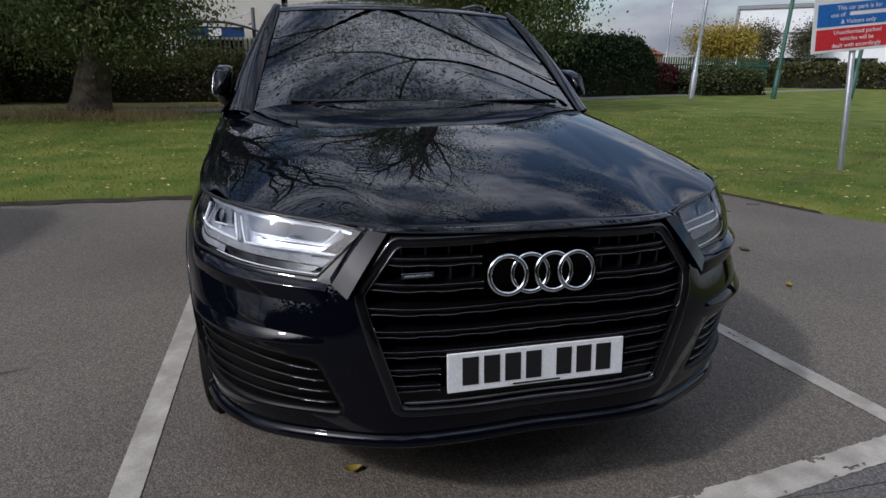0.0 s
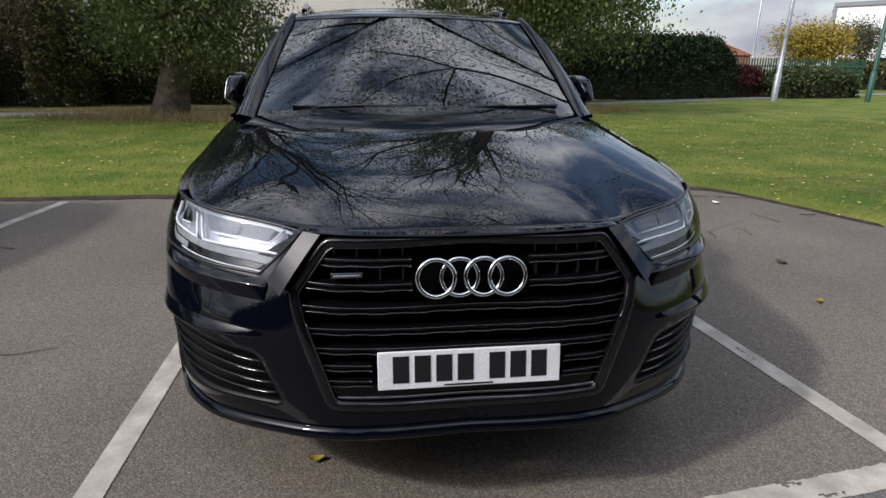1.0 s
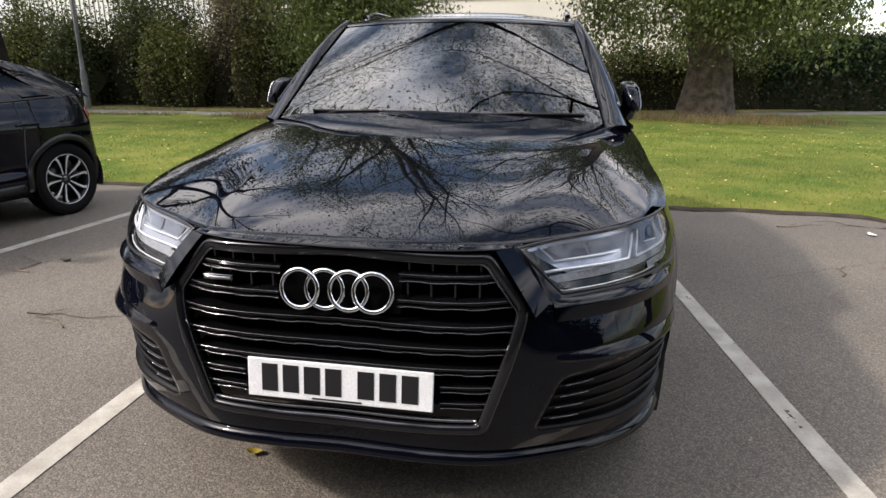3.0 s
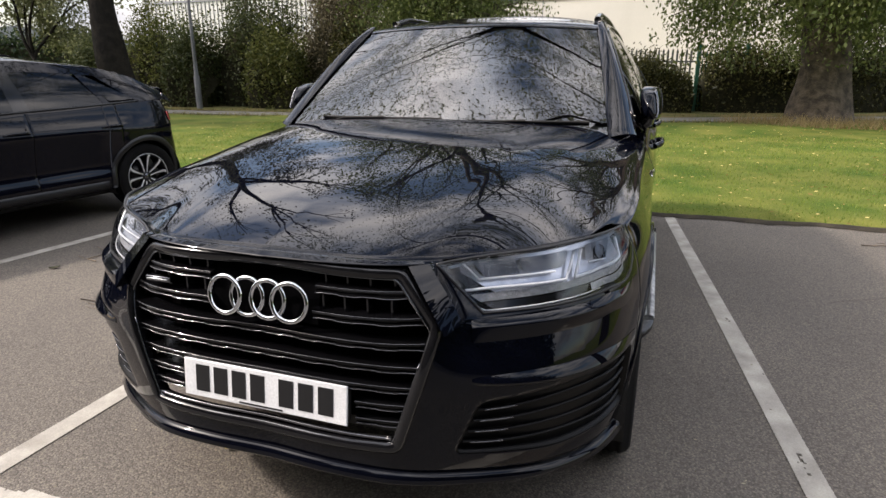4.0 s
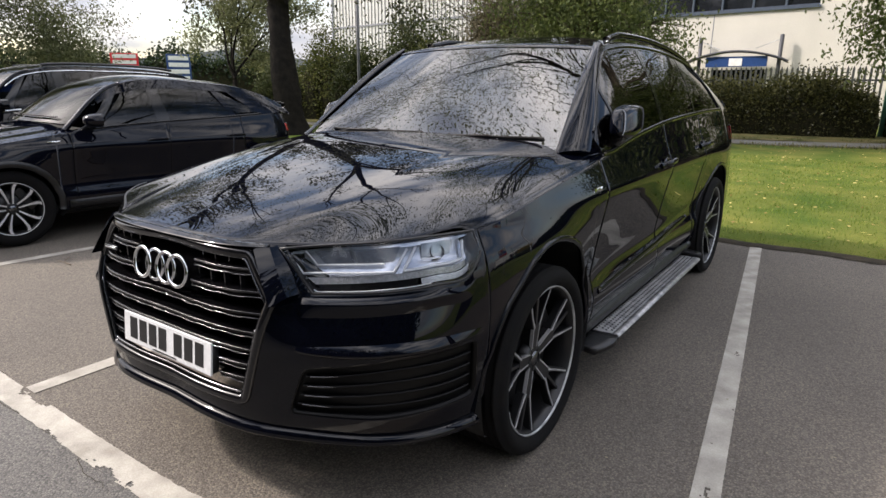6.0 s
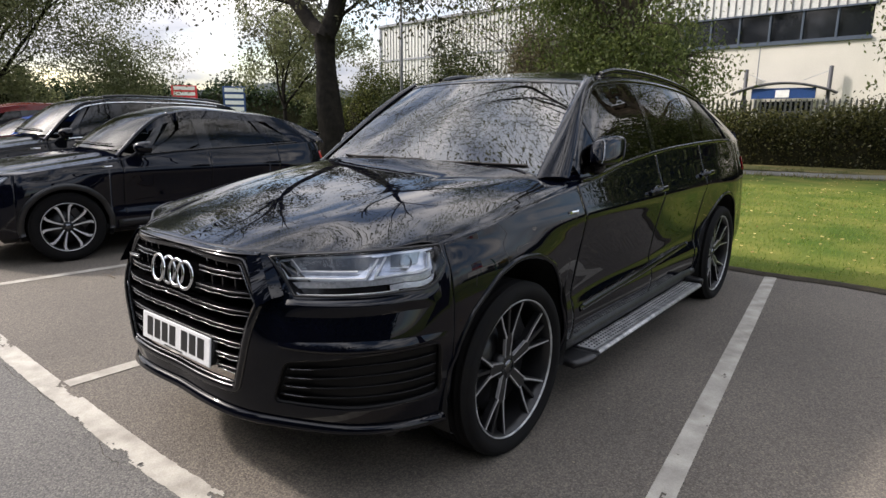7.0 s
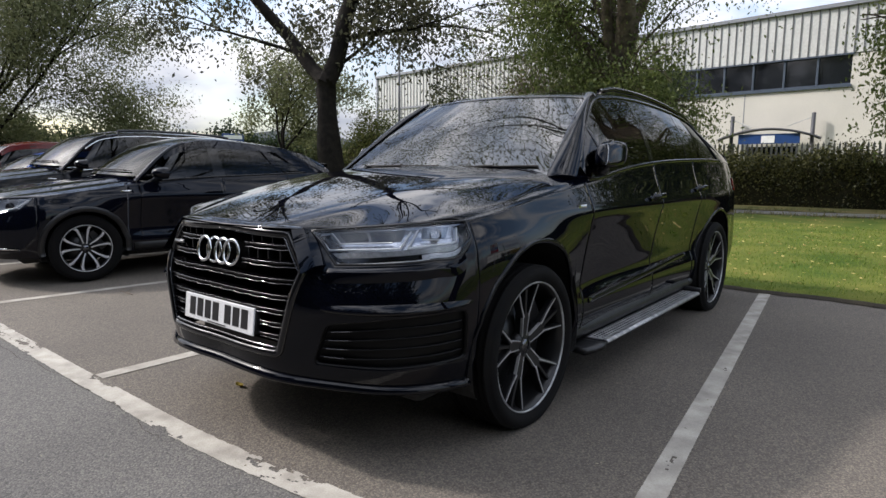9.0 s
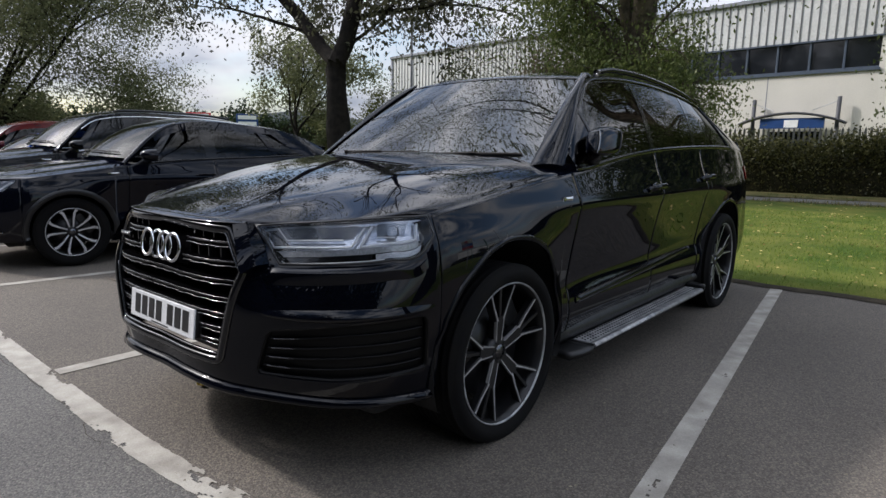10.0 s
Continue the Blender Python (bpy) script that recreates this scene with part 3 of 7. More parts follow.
            for sgn in (-1, 1):
                arm = [(r_in * 0.7, sgn * 0.014, x_hub), (r_fork, sgn * 0.030, lerp(x_hub, x_rim, 0.55)), (rim_r * 0.80, sgn * 0.050, lerp(x_hub, x_rim, 0.85)), (r_out, sgn * 0.088, x_rim)]
                ah = [0.008, 0.012, 0.017, 0.034]
                spoke = part("spoke", moved(blade(arm, ah, 0.04), turn), dark, hub, smooth=False)
                face = [(r, t, x + 0.0015) for r, t, x in arm]
                part("machined_face", moved(blade(face, [h * 0.82 for h in ah], 0.003), turn), bright, spoke, smooth=False)
    part("hub_plate", turned([(0.0, x_hub + 0.004), (r_in * 0.9, x_hub + 0.003), (r_in * 1.25, x_hub - 0.006), (r_in * 1.3, x_hub - 0.04)], 40), dark, hub)
    part("centre_cap", turned([(0.0, x_hub + 0.010), (0.028, x_hub + 0.010), (0.032, x_hub + 0.004), (0.032, x_hub)], 32), DARK_CHROME, hub)
    for i in range(5):
        a = 2 * math.pi * (i + 0.5) / 5
        part("wheel_bolt", moved(turned([(0.0, 0.004), (0.010, 0.004), (0.011, -0.01)], 6), Matrix.Translation((x_hub + 0.002, 0.043 * math.cos(a), 0.043 * math.sin(a)))), MATT_BLACK, hub, smooth=False)
    return hub


# ---- the parked black car ----
LEVELS = (0.30, 0.38, 0.47, 0.56, 0.65, 0.78, 0.88, 0.96, 1.03, 1.12, 1.25)
NOSE_MID = (0.030, 0.022, 0.012, 0.008, 0.005, 0.020, 0.045, 0.070, 0.10, 0.10, 0.10)
NOSE_SIDE = (0.030, 0.012, 0.003, 0.000, 0.000, 0.008, 0.048, 0.092, 0.12, 0.12, 0.12)
LAMP_IN = (0.055, 0.030, 0.015, 0.005, 0.000, 0.045, 0.100, 0.135, 0.16, 0.16, 0.16)
CORNER = (0.060, 0.028, 0.012, 0.004, 0.000, 0.038, 0.072, 0.113, 0.148, 0.178, 0.22)
ARCH_FRONT = (0.040, 0.025, 0.014, 0.006, 0.002, 0.004, 0.024, 0.060, 0.08, 0.12, 0.18)
FENDER = (0.030, 0.025, 0.020, 0.012, 0.006, 0.002, 0.016, 0.042, 0.068, 0.095, 0.18)
DOOR_FRONT = (0.075, 0.052, 0.050, 0.072, 0.062, 0.040, 0.020, 0.008, 0.035, 0.072, 0.12)
DOOR = (0.075, 0.052, 0.048, 0.074, 0.064, 0.042, 0.021, 0.004, 0.030, 0.062, 0.095)
HAUNCH = (0.030, 0.020, 0.015, 0.020, 0.012, 0.000, 0.004, 0.008, 0.030, 0.062, 0.095)
QUARTER = (0.040, 0.020, 0.010, 0.010, 0.010, 0.010, 0.015, 0.018, 0.035, 0.060, 0.10)
TAIL = (0.080, 0.040, 0.010, 0.000, 0.000, 0.020, 0.030, 0.030, 0.040, 0.060, 0.12)
OUTLINE = [(0, -1.0), (0.2, -0.997), (0.38, -0.978), (0.5, -0.948), (0.63, -0.893), (0.785, -0.785), (0.898, -0.635), (0.955, -0.45),
           (0.981, -0.2), (0.984, 0.1), (0.978, 0.6), (0.974, 1.6), (0.974, 2.4), (0.972, 3.0), (0.950, 3.5), (0.88, 3.86), (0.72, 4.02), (0.4, 4.07), (0, 4.08)]
Y_LAMP, Y_PILLAR = -0.44, 0.72


BONNET_H = curve([0, 0.08, 0.2, 0.4, 0.65, 1.0], [0, 0.084, 0.208, 0.412, 0.665, 1.0])
BELT = curve([0.72, 1.0, 1.5, 2.4, 3.2, 3.75, 4.1], [1.120, 1.155, 1.200, 1.238, 1.245, 1.225, 1.18])
FRONT_TOP = curve([0, 0.2, 0.41, 0.47, 0.883], [0.944, 0.943, 0.940, 0.937, 0.966])
FRONT_LOW = curve([0, 0.3, 0.6, 0.9, 1.15, 1.6, 5.0, 7.0], [0.358, 0.356, 0.340, 0.325, 0.320, 0.30, 0.30, 0.34])


def skin_top(s):
    x, y = shell.plan(s)
    if y < Y_LAMP and y < 2:
        return float(FRONT_TOP(min(x * 0.883 / 0.92, 0.883)))
    if y < Y_PILLAR:
        return 0.966 + (1.120 - 0.966) * float(BONNET_H((y - Y_LAMP) / (Y_PILLAR - Y_LAMP)))
    return float(BELT(y))


shell = Shell(OUTLINE, [(0, -1.0), (0.40, -0.975), (0.55, -0.92), (0.80, -0.70), (0.93, -0.40), (0.96, 0.0), (0.968, 0.6), (0.974, 1.6), (0.974, 2.4), (0.972, 3.0), (0.94, 3.6), (0.72, 4.02), (0, 4.08)],
              LEVELS, [NOSE_MID, NOSE_SIDE, LAMP_IN, CORNER, ARCH_FRONT, FENDER, DOOR_FRONT, DOOR, DOOR, HAUNCH, QUARTER, TAIL, TAIL],
              skin_top, lambda s: float(FRONT_LOW(s)), [(0.0, 0.40, 0.455), (2.994, 0.40, 0.45)])

car = thing("car", None, "glossy black large sport utility car parked in a marked bay", "car")
S_ARCH = shell.s_at(0.92, -0.432)
S_PILLAR = shell.s_at(0.968, 0.55)
S_B, S_C, S_QUARTER = shell.s_at(0.974, 1.60), shell.s_at(0.974, 2.45), shell.s_at(0.9, 3.80)
GAP = 0.0025

# grille opening, lamps and side intakes as outlines on the skin (place along it, height)
grille_hole = [(-0.2, 0.916)] + rounded([(-0.2, 0.918), (0.397, 0.907), (0.490, 0.782), (0.386, 0.452), (-0.2, 0.446)], 0.018)[5:20] + [(-0.2, 0.446)]
LAMP_TOP = curve([0, 0.35, 0.7, 1.0], [(shell.s_at(0.485, -0.952), 0.926), (shell.s_at(0.70, -0.815), 0.945), (shell.s_at(0.86, -0.61), 0.962), (shell.s_at(0.917, -0.452), 0.966)])
LAMP_LOW = curve([0, 0.35, 0.7, 0.9, 1.0], [(shell.s_at(0.60, -0.893), 0.806), (shell.s_at(0.74, -0.775), 0.812), (shell.s_at(0.86, -0.61), 0.826), (shell.s_at(0.903, -0.50), 0.845), (shell.s_at(0.920, -0.44), 0.905)])
lamp_hole = [tuple(LAMP_TOP(u)) for u in np.linspace(0, 1, 12)]
lamp_hole = [(a, b + 0.03) for a, b in lamp_hole] + [tuple(LAMP_LOW(u)) for u in np.linspace(1, 0, 16)]
VENT_TOP = curve([0, 0.5, 1], [(shell.s_at(0.585, -0.90), 0.590), (shell.s_at(0.78, -0.73), 0.618), (shell.s_at(0.905, -0.49), 0.628)])
VENT_LOW = curve([0, 0.5, 1], [(shell.s_at(0.53, -0.932), 0.425), (shell.s_at(0.76, -0.755), 0.415), (shell.s_at(0.908, -0.48), 0.430)])
vent_hole = rounded([tuple(VENT_TOP(u)) for u in (0, 0.5, 1)] + [tuple(VENT_LOW(u)) for u in (1, 0.5, 0)], 0.03)
bumper = part("front_bumper", both(shell.panel(0, S_ARCH, 116, 54, [grille_hole, lamp_hole, vent_hole])), BLACK_PAINT, car, thick=0.004)


left_right("front_wing", shell.panel(S_ARCH + GAP, S_PILLAR - GAP, 70, 40), BLACK_PAINT, car, thick=0.006)
for nm, a, b, k in (("front_door", S_PILLAR, S_B, 60), ("rear_door", S_B, S_C, 60), ("rear_wing", S_C, S_QUARTER, 90)):
    left_right(nm, shell.panel(a + GAP, b - GAP, k, 44), BLACK_PAINT, car, thick=0.006)
part("rear_bumper", both(shell.panel(S_QUARTER + GAP, shell.length, 60, 30)), BLACK_PAINT, car, thick=0.006)
# near-black strips added behind the door gaps to darken them
for s_gap in (S_PILLAR, S_B, S_C):
    left_right("gap_backing", shell.patch(lambda u: (s_gap + lerp(-0.012, 0.012, u), shell.top_of(s_gap) - 0.02), lambda u: (s_gap + lerp(-0.012, 0.012, u), shell.bottom(s_gap) + 0.02), 1, 30, -0.008), INNER_BLACK, car)

# wheel arches: rolled lips and dark liners
for yc, r in ((0.0, 0.455), (2.994, 0.45)):
    arc = []
    for i in range(49):
        a = radians(-14 + 208 * i / 48)
        y, z = yc + r * math.cos(a), 0.40 + r * math.sin(a)
        arc.append(shell.out(shell.s_at(0.95, y), max(z, 0.29), 0.002))
    left_right("arch_lip", sweep(arc, [(-0.012, -0.010), (-0.012, 0.002), (0.0, 0.005), (0.010, 0.002), (0.010, -0.010)], up=(1, 0, 0)), BLACK_PAINT, car)
    liner = grid(lambda u, v: (lerp(0.56, 0.945, v), yc + (r + 0.01) * math.cos(u), max(0.40 + (r + 0.01) * math.sin(u), 0.24)), [radians(-25 + 230 * i / 40) for i in range(41)], [0, 0.5, 1])
    left_right("arch_liner", liner, MATT_BLACK, car)
    left_right("arch_back", grid(lambda u, v: (0.56, yc + 0.47 * u, lerp(0.22, 0.86, v)), [-1, 0, 1], [0, 1]), MATT_BLACK, car)
part("underbody", box(-0.80, 0.80, -0.62, 3.75, 0.24, 0.34), MATT_BLACK, car, bevel=0.03)
part("inner_body", join(box(-0.55, 0.55, -0.62, 3.8, 0.34, 0.90), box(-0.86, 0.86, 0.52, 2.48, 0.34, 1.06)), MATT_BLACK, car)
part("front_wall", join(grid(lambda u, v: (u, -0.74 + 0.75 * max(abs(u) - 0.42, 0), v), np.linspace(-0.84, 0.84, 24), [0.33, 0.92])), MATT_BLACK, car)

# bonnet
E_FRONT, E_BACK = shell.s_at(0.917, -0.452), shell.s_at(0.97, Y_PILLAR)
front_edge = curve(np.linspace(0, 1, 60), [shell.point(s, skin_top(s)) for s in np.linspace(0, E_FRONT, 60)])
xs_front = [float(front_edge(u)[0]) for u in np.linspace(0, 1, 200)]
side_edge = curve(np.linspace(0, 1, 50), [shell.point(s, skin_top(s)) for s in np.linspace(E_FRONT, E_BACK, 50)])


CREASE = curve([0, 0.12, 0.3, 0.65, 1.0], [0.405, 0.412, 0.420, 0.445, 0.500])
BONNET_Z = curve([-1.0, -0.95, -0.85, -0.70, -0.45, -0.20, 0.10, 0.35, 0.75], [0.932, 0.947, 0.976, 1.014, 1.066, 1.111, 1.152, 1.175, 1.205])
EDGE_Z = curve([float(side_edge(u)[1]) for u in np.linspace(0, 1, 30)], [float(side_edge(u)[2]) for u in np.linspace(0, 1, 30)])


def bonnet_point(c, r):
    """A gently crowned middle, a soft fold on each side and flanks that fall to the wings."""
    a = abs(c)
    f, e = front_edge(float(np.interp(a * xs_front[-1], xs_front, np.linspace(0, 1, 200)))), side_edge(r)
    k = float(CREASE(r)) / float(e[0])
    out = max(a - k, 0.0) / (1 - k)

    def height(y):
        mid = float(BONNET_Z(y))
        low = float(EDGE_Z(y)) + min(y - Y_LAMP, 0.0) * 0.12
        return mid - 0.011 * min(a / k, 1.0) ** 2 - (mid - 0.011 - low) * out ** lerp(1.15, 2.3, smooth(-1.0, -0.15, y))
    y = lerp(f[1], lerp(0.445, Y_PILLAR, smooth(0.78, 1.0, a)), r)
    y = lerp(y, e[1], smooth(0.9, 1.0, a))
    z = height(y) + (f[2] - height(f[1])) * (1 - r) ** 4
    return (c * e[0], y, lerp(z, e[2] + 0.0005, smooth(0.95, 1.0, a)))


def bonnet_sheet(c, r):
    """Columns follow the crease, so that its fold stays clean."""
    a, k = abs(c), float(CREASE(r)) / float(side_edge(r)[0])
    a = a / 0.5 * k if a < 0.5 else k + (a - 0.5) / 0.5 * (1 - k)
    return bonnet_point(math.copysign(a, c), r)


cs = sorted(list(np.linspace(-1, 1, 121)))
bonnet = part("bonnet", grid(bonnet_sheet, cs, [i / 70 for i in range(71)]), BLACK_PAINT, car, thick=0.006)

# greenhouse
ROOF_EDGE = curve([0.53, 0.67, 0.87, 1.09, 1.35, 1.8, 2.3, 2.9, 3.3, 3.6, 3.85],
                  [(0.872, 1.130), (0.824, 1.262), (0.744, 1.445), (0.671, 1.588), (0.645, 1.634), (0.640, 1.656), (0.645, 1.644), (0.650, 1.588), (0.660, 1.508), (0.68, 1.42), (0.71, 1.32)])


def side_point(y, q):
    """On the side of the greenhouse: q from 0 at the belt to 1 at the edge of the roof."""
    x1, z1 = ROOF_EDGE(y)
    s = shell.s_at(0.974, max(y, Y_PILLAR))
    x0, _, z0 = shell.point(s, float(BELT(max(y, Y_PILLAR))))
    z0 = min(z0, z1)
    return (lerp(x0, x1, q) + 0.022 * math.sin(math.pi * q) * min((z1 - z0) / 0.3, 1), y, lerp(z0, z1, q))


def side_sheet(y0, y1, q0, q1, n=24, m=12, far=0.0):
    def at(u, v):
        y = lerp(y0(v) if callable(y0) else y0, y1(v) if callable(y1) else y1, u)
        x, y, z = side_point(y, lerp(q0(u) if callable(q0) else q0, q1(u) if callable(q1) else q1, v))
        return (x + far, y, z + far * 0.4)
    return grid(at, np.linspace(0, 1, n + 1), np.linspace(0, 1, m + 1))


B0, B1 = (lambda v: lerp(1.55, 1.67, v)), (lambda v: lerp(1.61, 1.72, v))
C0, C1 = (lambda v: lerp(2.32, 2.53, v)), (lambda v: lerp(2.37, 2.57, v))
D0 = lambda v: lerp(3.16, 3.00, v)
Q0, Q1 = 0.035, 0.93
left_right("front_side_window", side_sheet(lambda v: 0.855, B0, Q0, Q1), PRIVACY, car)
left_right("rear_side_window", side_sheet(B1, C0, Q0, Q1), PRIVACY, car)
left_right("quarter_window", side_sheet(C1, D0, Q0, Q1), PRIVACY, car)
left_right("pillar_b", side_sheet(B0, B1, 0.0, 1.0, 4, 10, 0.002), GLOSS_BLACK, car)
left_right("pillar_c", side_sheet(C0, C1, 0.0, 1.0, 4, 10, 0.002), GLOSS_BLACK, car)
left_right("pillar_d", side_sheet(D0, lambda v: lerp(3.95, 3.85, v), 0.0, 1.0, 14, 10, 0.001), BLACK_PAINT, car)
left_right("corner_window", side_sheet(0.60, 0.835, Q0, Q1, 10, 10), PRIVACY, car)
left_right("window_divider", side_sheet(0.835, 0.855, 0.0, 1.0, 2, 10, 0.003), SATIN_BLACK, car)
left_right("roof_side", side_sheet(0.58, 3.85, Q1 - 0.01, 1.0, 60, 3, 0.002), GLOSS_BLACK, car)
left_right("belt_trim", sweep([Vector(side_point(y, 0.012)) + Vector((0.004, 0, 0)) for y in np.linspace(0.60, 3.24, 60)], [(-0.004, -0.011), (0.005, -0.010), (0.006, 0.0), (0.002, 0.011), (-0.004, 0.011)]), GLOSS_BLACK, car)
left_right("window_trim", sweep([Vector(side_point(y, 0.955)) + Vector((0.004, 0, 0.002)) for y in np.linspace(0.62, 3.02, 60)] + [Vector(side_point(lerp(3.02, 3.19, t), lerp(0.955, 0.02, t))) + Vector((0.004, 0, 0)) for t in np.linspace(0.1, 1, 16)], disc_profile(0.007, 6)), GLOSS_BLACK, car)


def screen_point(c, q):
    x, y, z = lerp(0.768, 0.634, q), lerp(0.435, 1.10, q), lerp(1.145, 1.600, q) + 0.014 * math.sin(math.pi * max(q, 0))
    bow = lerp(0.02, 0.08, q) * (1 - abs(c) ** 2.2)
    return (c * x, y - bow, z + lerp(-0.004, 0.022, q) * (1 - c * c))


screen = part("windscreen", grid(screen_point, np.linspace(-1, 1, 41), np.linspace(-0.06, 1, 26)), WINDSCREEN, car)
screen.visible_shadow = False


def pillar_point(u, v):
    """Across the front pillar: v from the edge of the screen to the side of the roof."""
    a = Vector(screen_point(1.0, lerp(-0.05, 1.06, u))) + Vector((-0.004, -0.004, 0.004))
    y = lerp(0.52, 1.18, u)
    x, z = ROOF_EDGE(y)
    k = math.sin(math.pi * v)
    return a.lerp(Vector((x + 0.004, y, z)), v) + Vector((0.010, -0.010, 0.010)) * k


left_right("pillar_a", grid(pillar_point, np.linspace(0, 1, 30), np.linspace(0, 1, 9)), BLACK_PAINT, car, thick=0.004)
part("windscreen_band", grid(lambda c, q: Vector(screen_point(c, lerp(0.982, 1.0, q))) + Vector((0, -0.002, 0.003)), np.linspace(-1, 1, 31), [0, 0.5, 1]), GLOSS_BLACK, car)
part("scuttle", grid(lambda c, q: lerp(Vector(screen_point(c, -0.05)), Vector(bonnet_point(c * 0.85, 1.0)) - Vector((0, 0.01, 0.03)), q) + Vector((0, 0, 0.002)), np.linspace(-1, 1, 31), [0, 0.5, 1]), MATT_BLACK, car)


def roof_point(c, v):
    y = lerp(1.11, 3.85, v)
    x, z = ROOF_EDGE(y)
    y2 = lerp(screen_point(c, 1.0)[1] + 0.004, 3.85, v)
    crown = lerp(0.024, 0.058, smooth(0, 0.25, v)) * (1 - abs(c) ** 2.6)
    return (c * (x + 0.003), y2 if abs(c) < 0.999 else y, z + crown + 0.002)


part("roof", grid(roof_point, np.linspace(-1, 1, 41), np.linspace(0, 1, 50)), BLACK_PAINT, car, thick=0.01)
tail_top = curve(np.linspace(0, 1, 30), [shell.point(s, skin_top(s)) for s in np.linspace(S_QUARTER, shell.length, 30)])
def rear_point(c, v):
    a = np.array(roof_point(c, 1.0))
    b = tail_top(1 - abs(c))
    b = np.array((math.copysign(b[0], c), b[1], b[2]))
    return a + (b - a) * v + np.array((0, 0.05 * math.sin(math.pi * v), 0.03 * math.sin(math.pi * v)))
part("rear_window", grid(rear_point, np.linspace(-1, 1, 31), np.linspace(0, 1, 12)), PRIVACY, car)
rail = [Vector((ROOF_EDGE(y)[0] - 0.045, y, ROOF_EDGE(y)[1] + 0.028 + 0.020 * min(smooth(1.36, 1.60, y), 1 - smooth(3.05, 3.35, y)))) for y in np.linspace(1.36, 3.35, 50)]
left_right("roof_rail", sweep(rail, [(-0.016, -0.016), (-0.017, 0.006), (-0.008, 0.014), (0.008, 0.014), (0.017, 0.006), (0.016, -0.016)]), GLOSS_BLACK, car)

# grille
SLAT_BLACK = material("black grille plastic", (0.003, 0.003, 0.0035), 0.14, spec=0.2, rough_var=0.04)
VENT_BLACK = material("dull black intake plastic", (0.0022, 0.0022, 0.0026), 0.42, spec=0.16)
SLAT_GLOSS = material("polished dark edge", (0.11, 0.11, 0.118), 0.15, metal=0.8, coat=1.0, rough_var=0.04)


def on_nose(x, z, far=0.0):
    s = float(np.interp(x, [p[0] for p in nose_line], [p[1] for p in nose_line]))
    return shell.out(s, z, far)


nose_line = [(shell.point(s, 0.7)[0], s) for s in np.linspace(0, 0.9, 60)]
frame_line = dense(rounded([(0.0, 0.921), (0.402, 0.911), (0.496, 0.782), (0.391, 0.449), (0.0, 0.442)], 0.020)[5:20], 0.02, False)
frame_line = [(t, lerp(0.921, 0.911, t / 0.402)) for t in np.linspace(0.0, 0.37, 14)] + frame_line + [(t, lerp(0.442, 0.449, t / 0.391)) for t in np.linspace(0.36, 0.0, 14)]
loop = [shell.out(s, z, 0.0) for s, z in frame_line]
loop = loop + [Vector((-p.x, p.y, p.z)) for p in reversed(loop[1:-1])]
grille = new("grille")
grille.parent = car
part("grille_frame", sweep(loop, [(-0.014, -0.030), (-0.014, 0.006), (-0.006, 0.012), (0.012, 0.010), (0.017, 0.0), (0.017, -0.030)], up=(0, -1, 0.05), closed=True), GLOSS_BLACK, grille)
inner_loop = [shell.out(s + (0.0 if s < 0.02 else -0.012), z + (0.012 if z < 0.7 else -0.012), 0.0) for s, z in frame_line]
inner_loop = inner_loop + [Vector((-p.x, p.y, p.z)) for p in reversed(inner_loop[1:-1])]
part("grille_bright_edge", sweep(inner_loop, disc_profile(0.0032, 6), up=(0, -1, 0.05), closed=True), DARK_CHROME, grille)
# near-black sheet: the grille's dark depth is put into its colour
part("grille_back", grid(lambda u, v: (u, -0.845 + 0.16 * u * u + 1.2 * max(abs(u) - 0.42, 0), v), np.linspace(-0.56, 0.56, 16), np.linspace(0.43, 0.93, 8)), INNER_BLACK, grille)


def grille_half_width(z):
    return float(np.interp(z, [0.45, 0.782, 0.91], [0.380, 0.480, 0.388]))


def tooth_at(x):
    """Long shallow steps along the lower lip of a slat."""
    q = (abs(x) % 0.11) / 0.11
    return 0.0022 * smooth(0.05, 0.09, q) * (1 - smooth(0.55, 0.59, q))


def slat(z, x0, x1):
    """A double bar with a toothed lower lip."""
    geo = []
    for dz, h, deep, far in ((0.0, 0.0040, 0.05, -0.010), (-0.0105, 0.0026, 0.045, -0.014)):
        n = max(int((x1 - x0) / 0.007), 4)
        rows = []
        for i in range(n + 1):
            x = lerp(x0, x1, i / n)
            p = on_nose(abs(x), z + dz, far)
            y = p.y
            tooth = tooth_at(x) if 0.02 < i / n < 0.98 else 0.0
            zz = z + dz
            rows.append([(x, y + 0.004, zz + h), (x, y, zz + h * 0.3), (x, y + 0.001, zz - h * 0.6 - tooth), (x, y + 0.008, zz - h - tooth), (x, y + deep, zz - h - tooth * 0.5), (x, y + deep, zz + h + 0.004)])
        verts = [p for r in rows for p in r]
        k = 6
        faces = [(i * k + c, (i + 1) * k + c, (i + 1) * k + (c + 1) % k, i * k + (c + 1) % k) for i in range(n) for c in range(k)]
        geo.append((verts, faces + [tuple(range(k)), tuple(n * k + c for c in range(k - 1, -1, -1))]))
    return join(*geo)


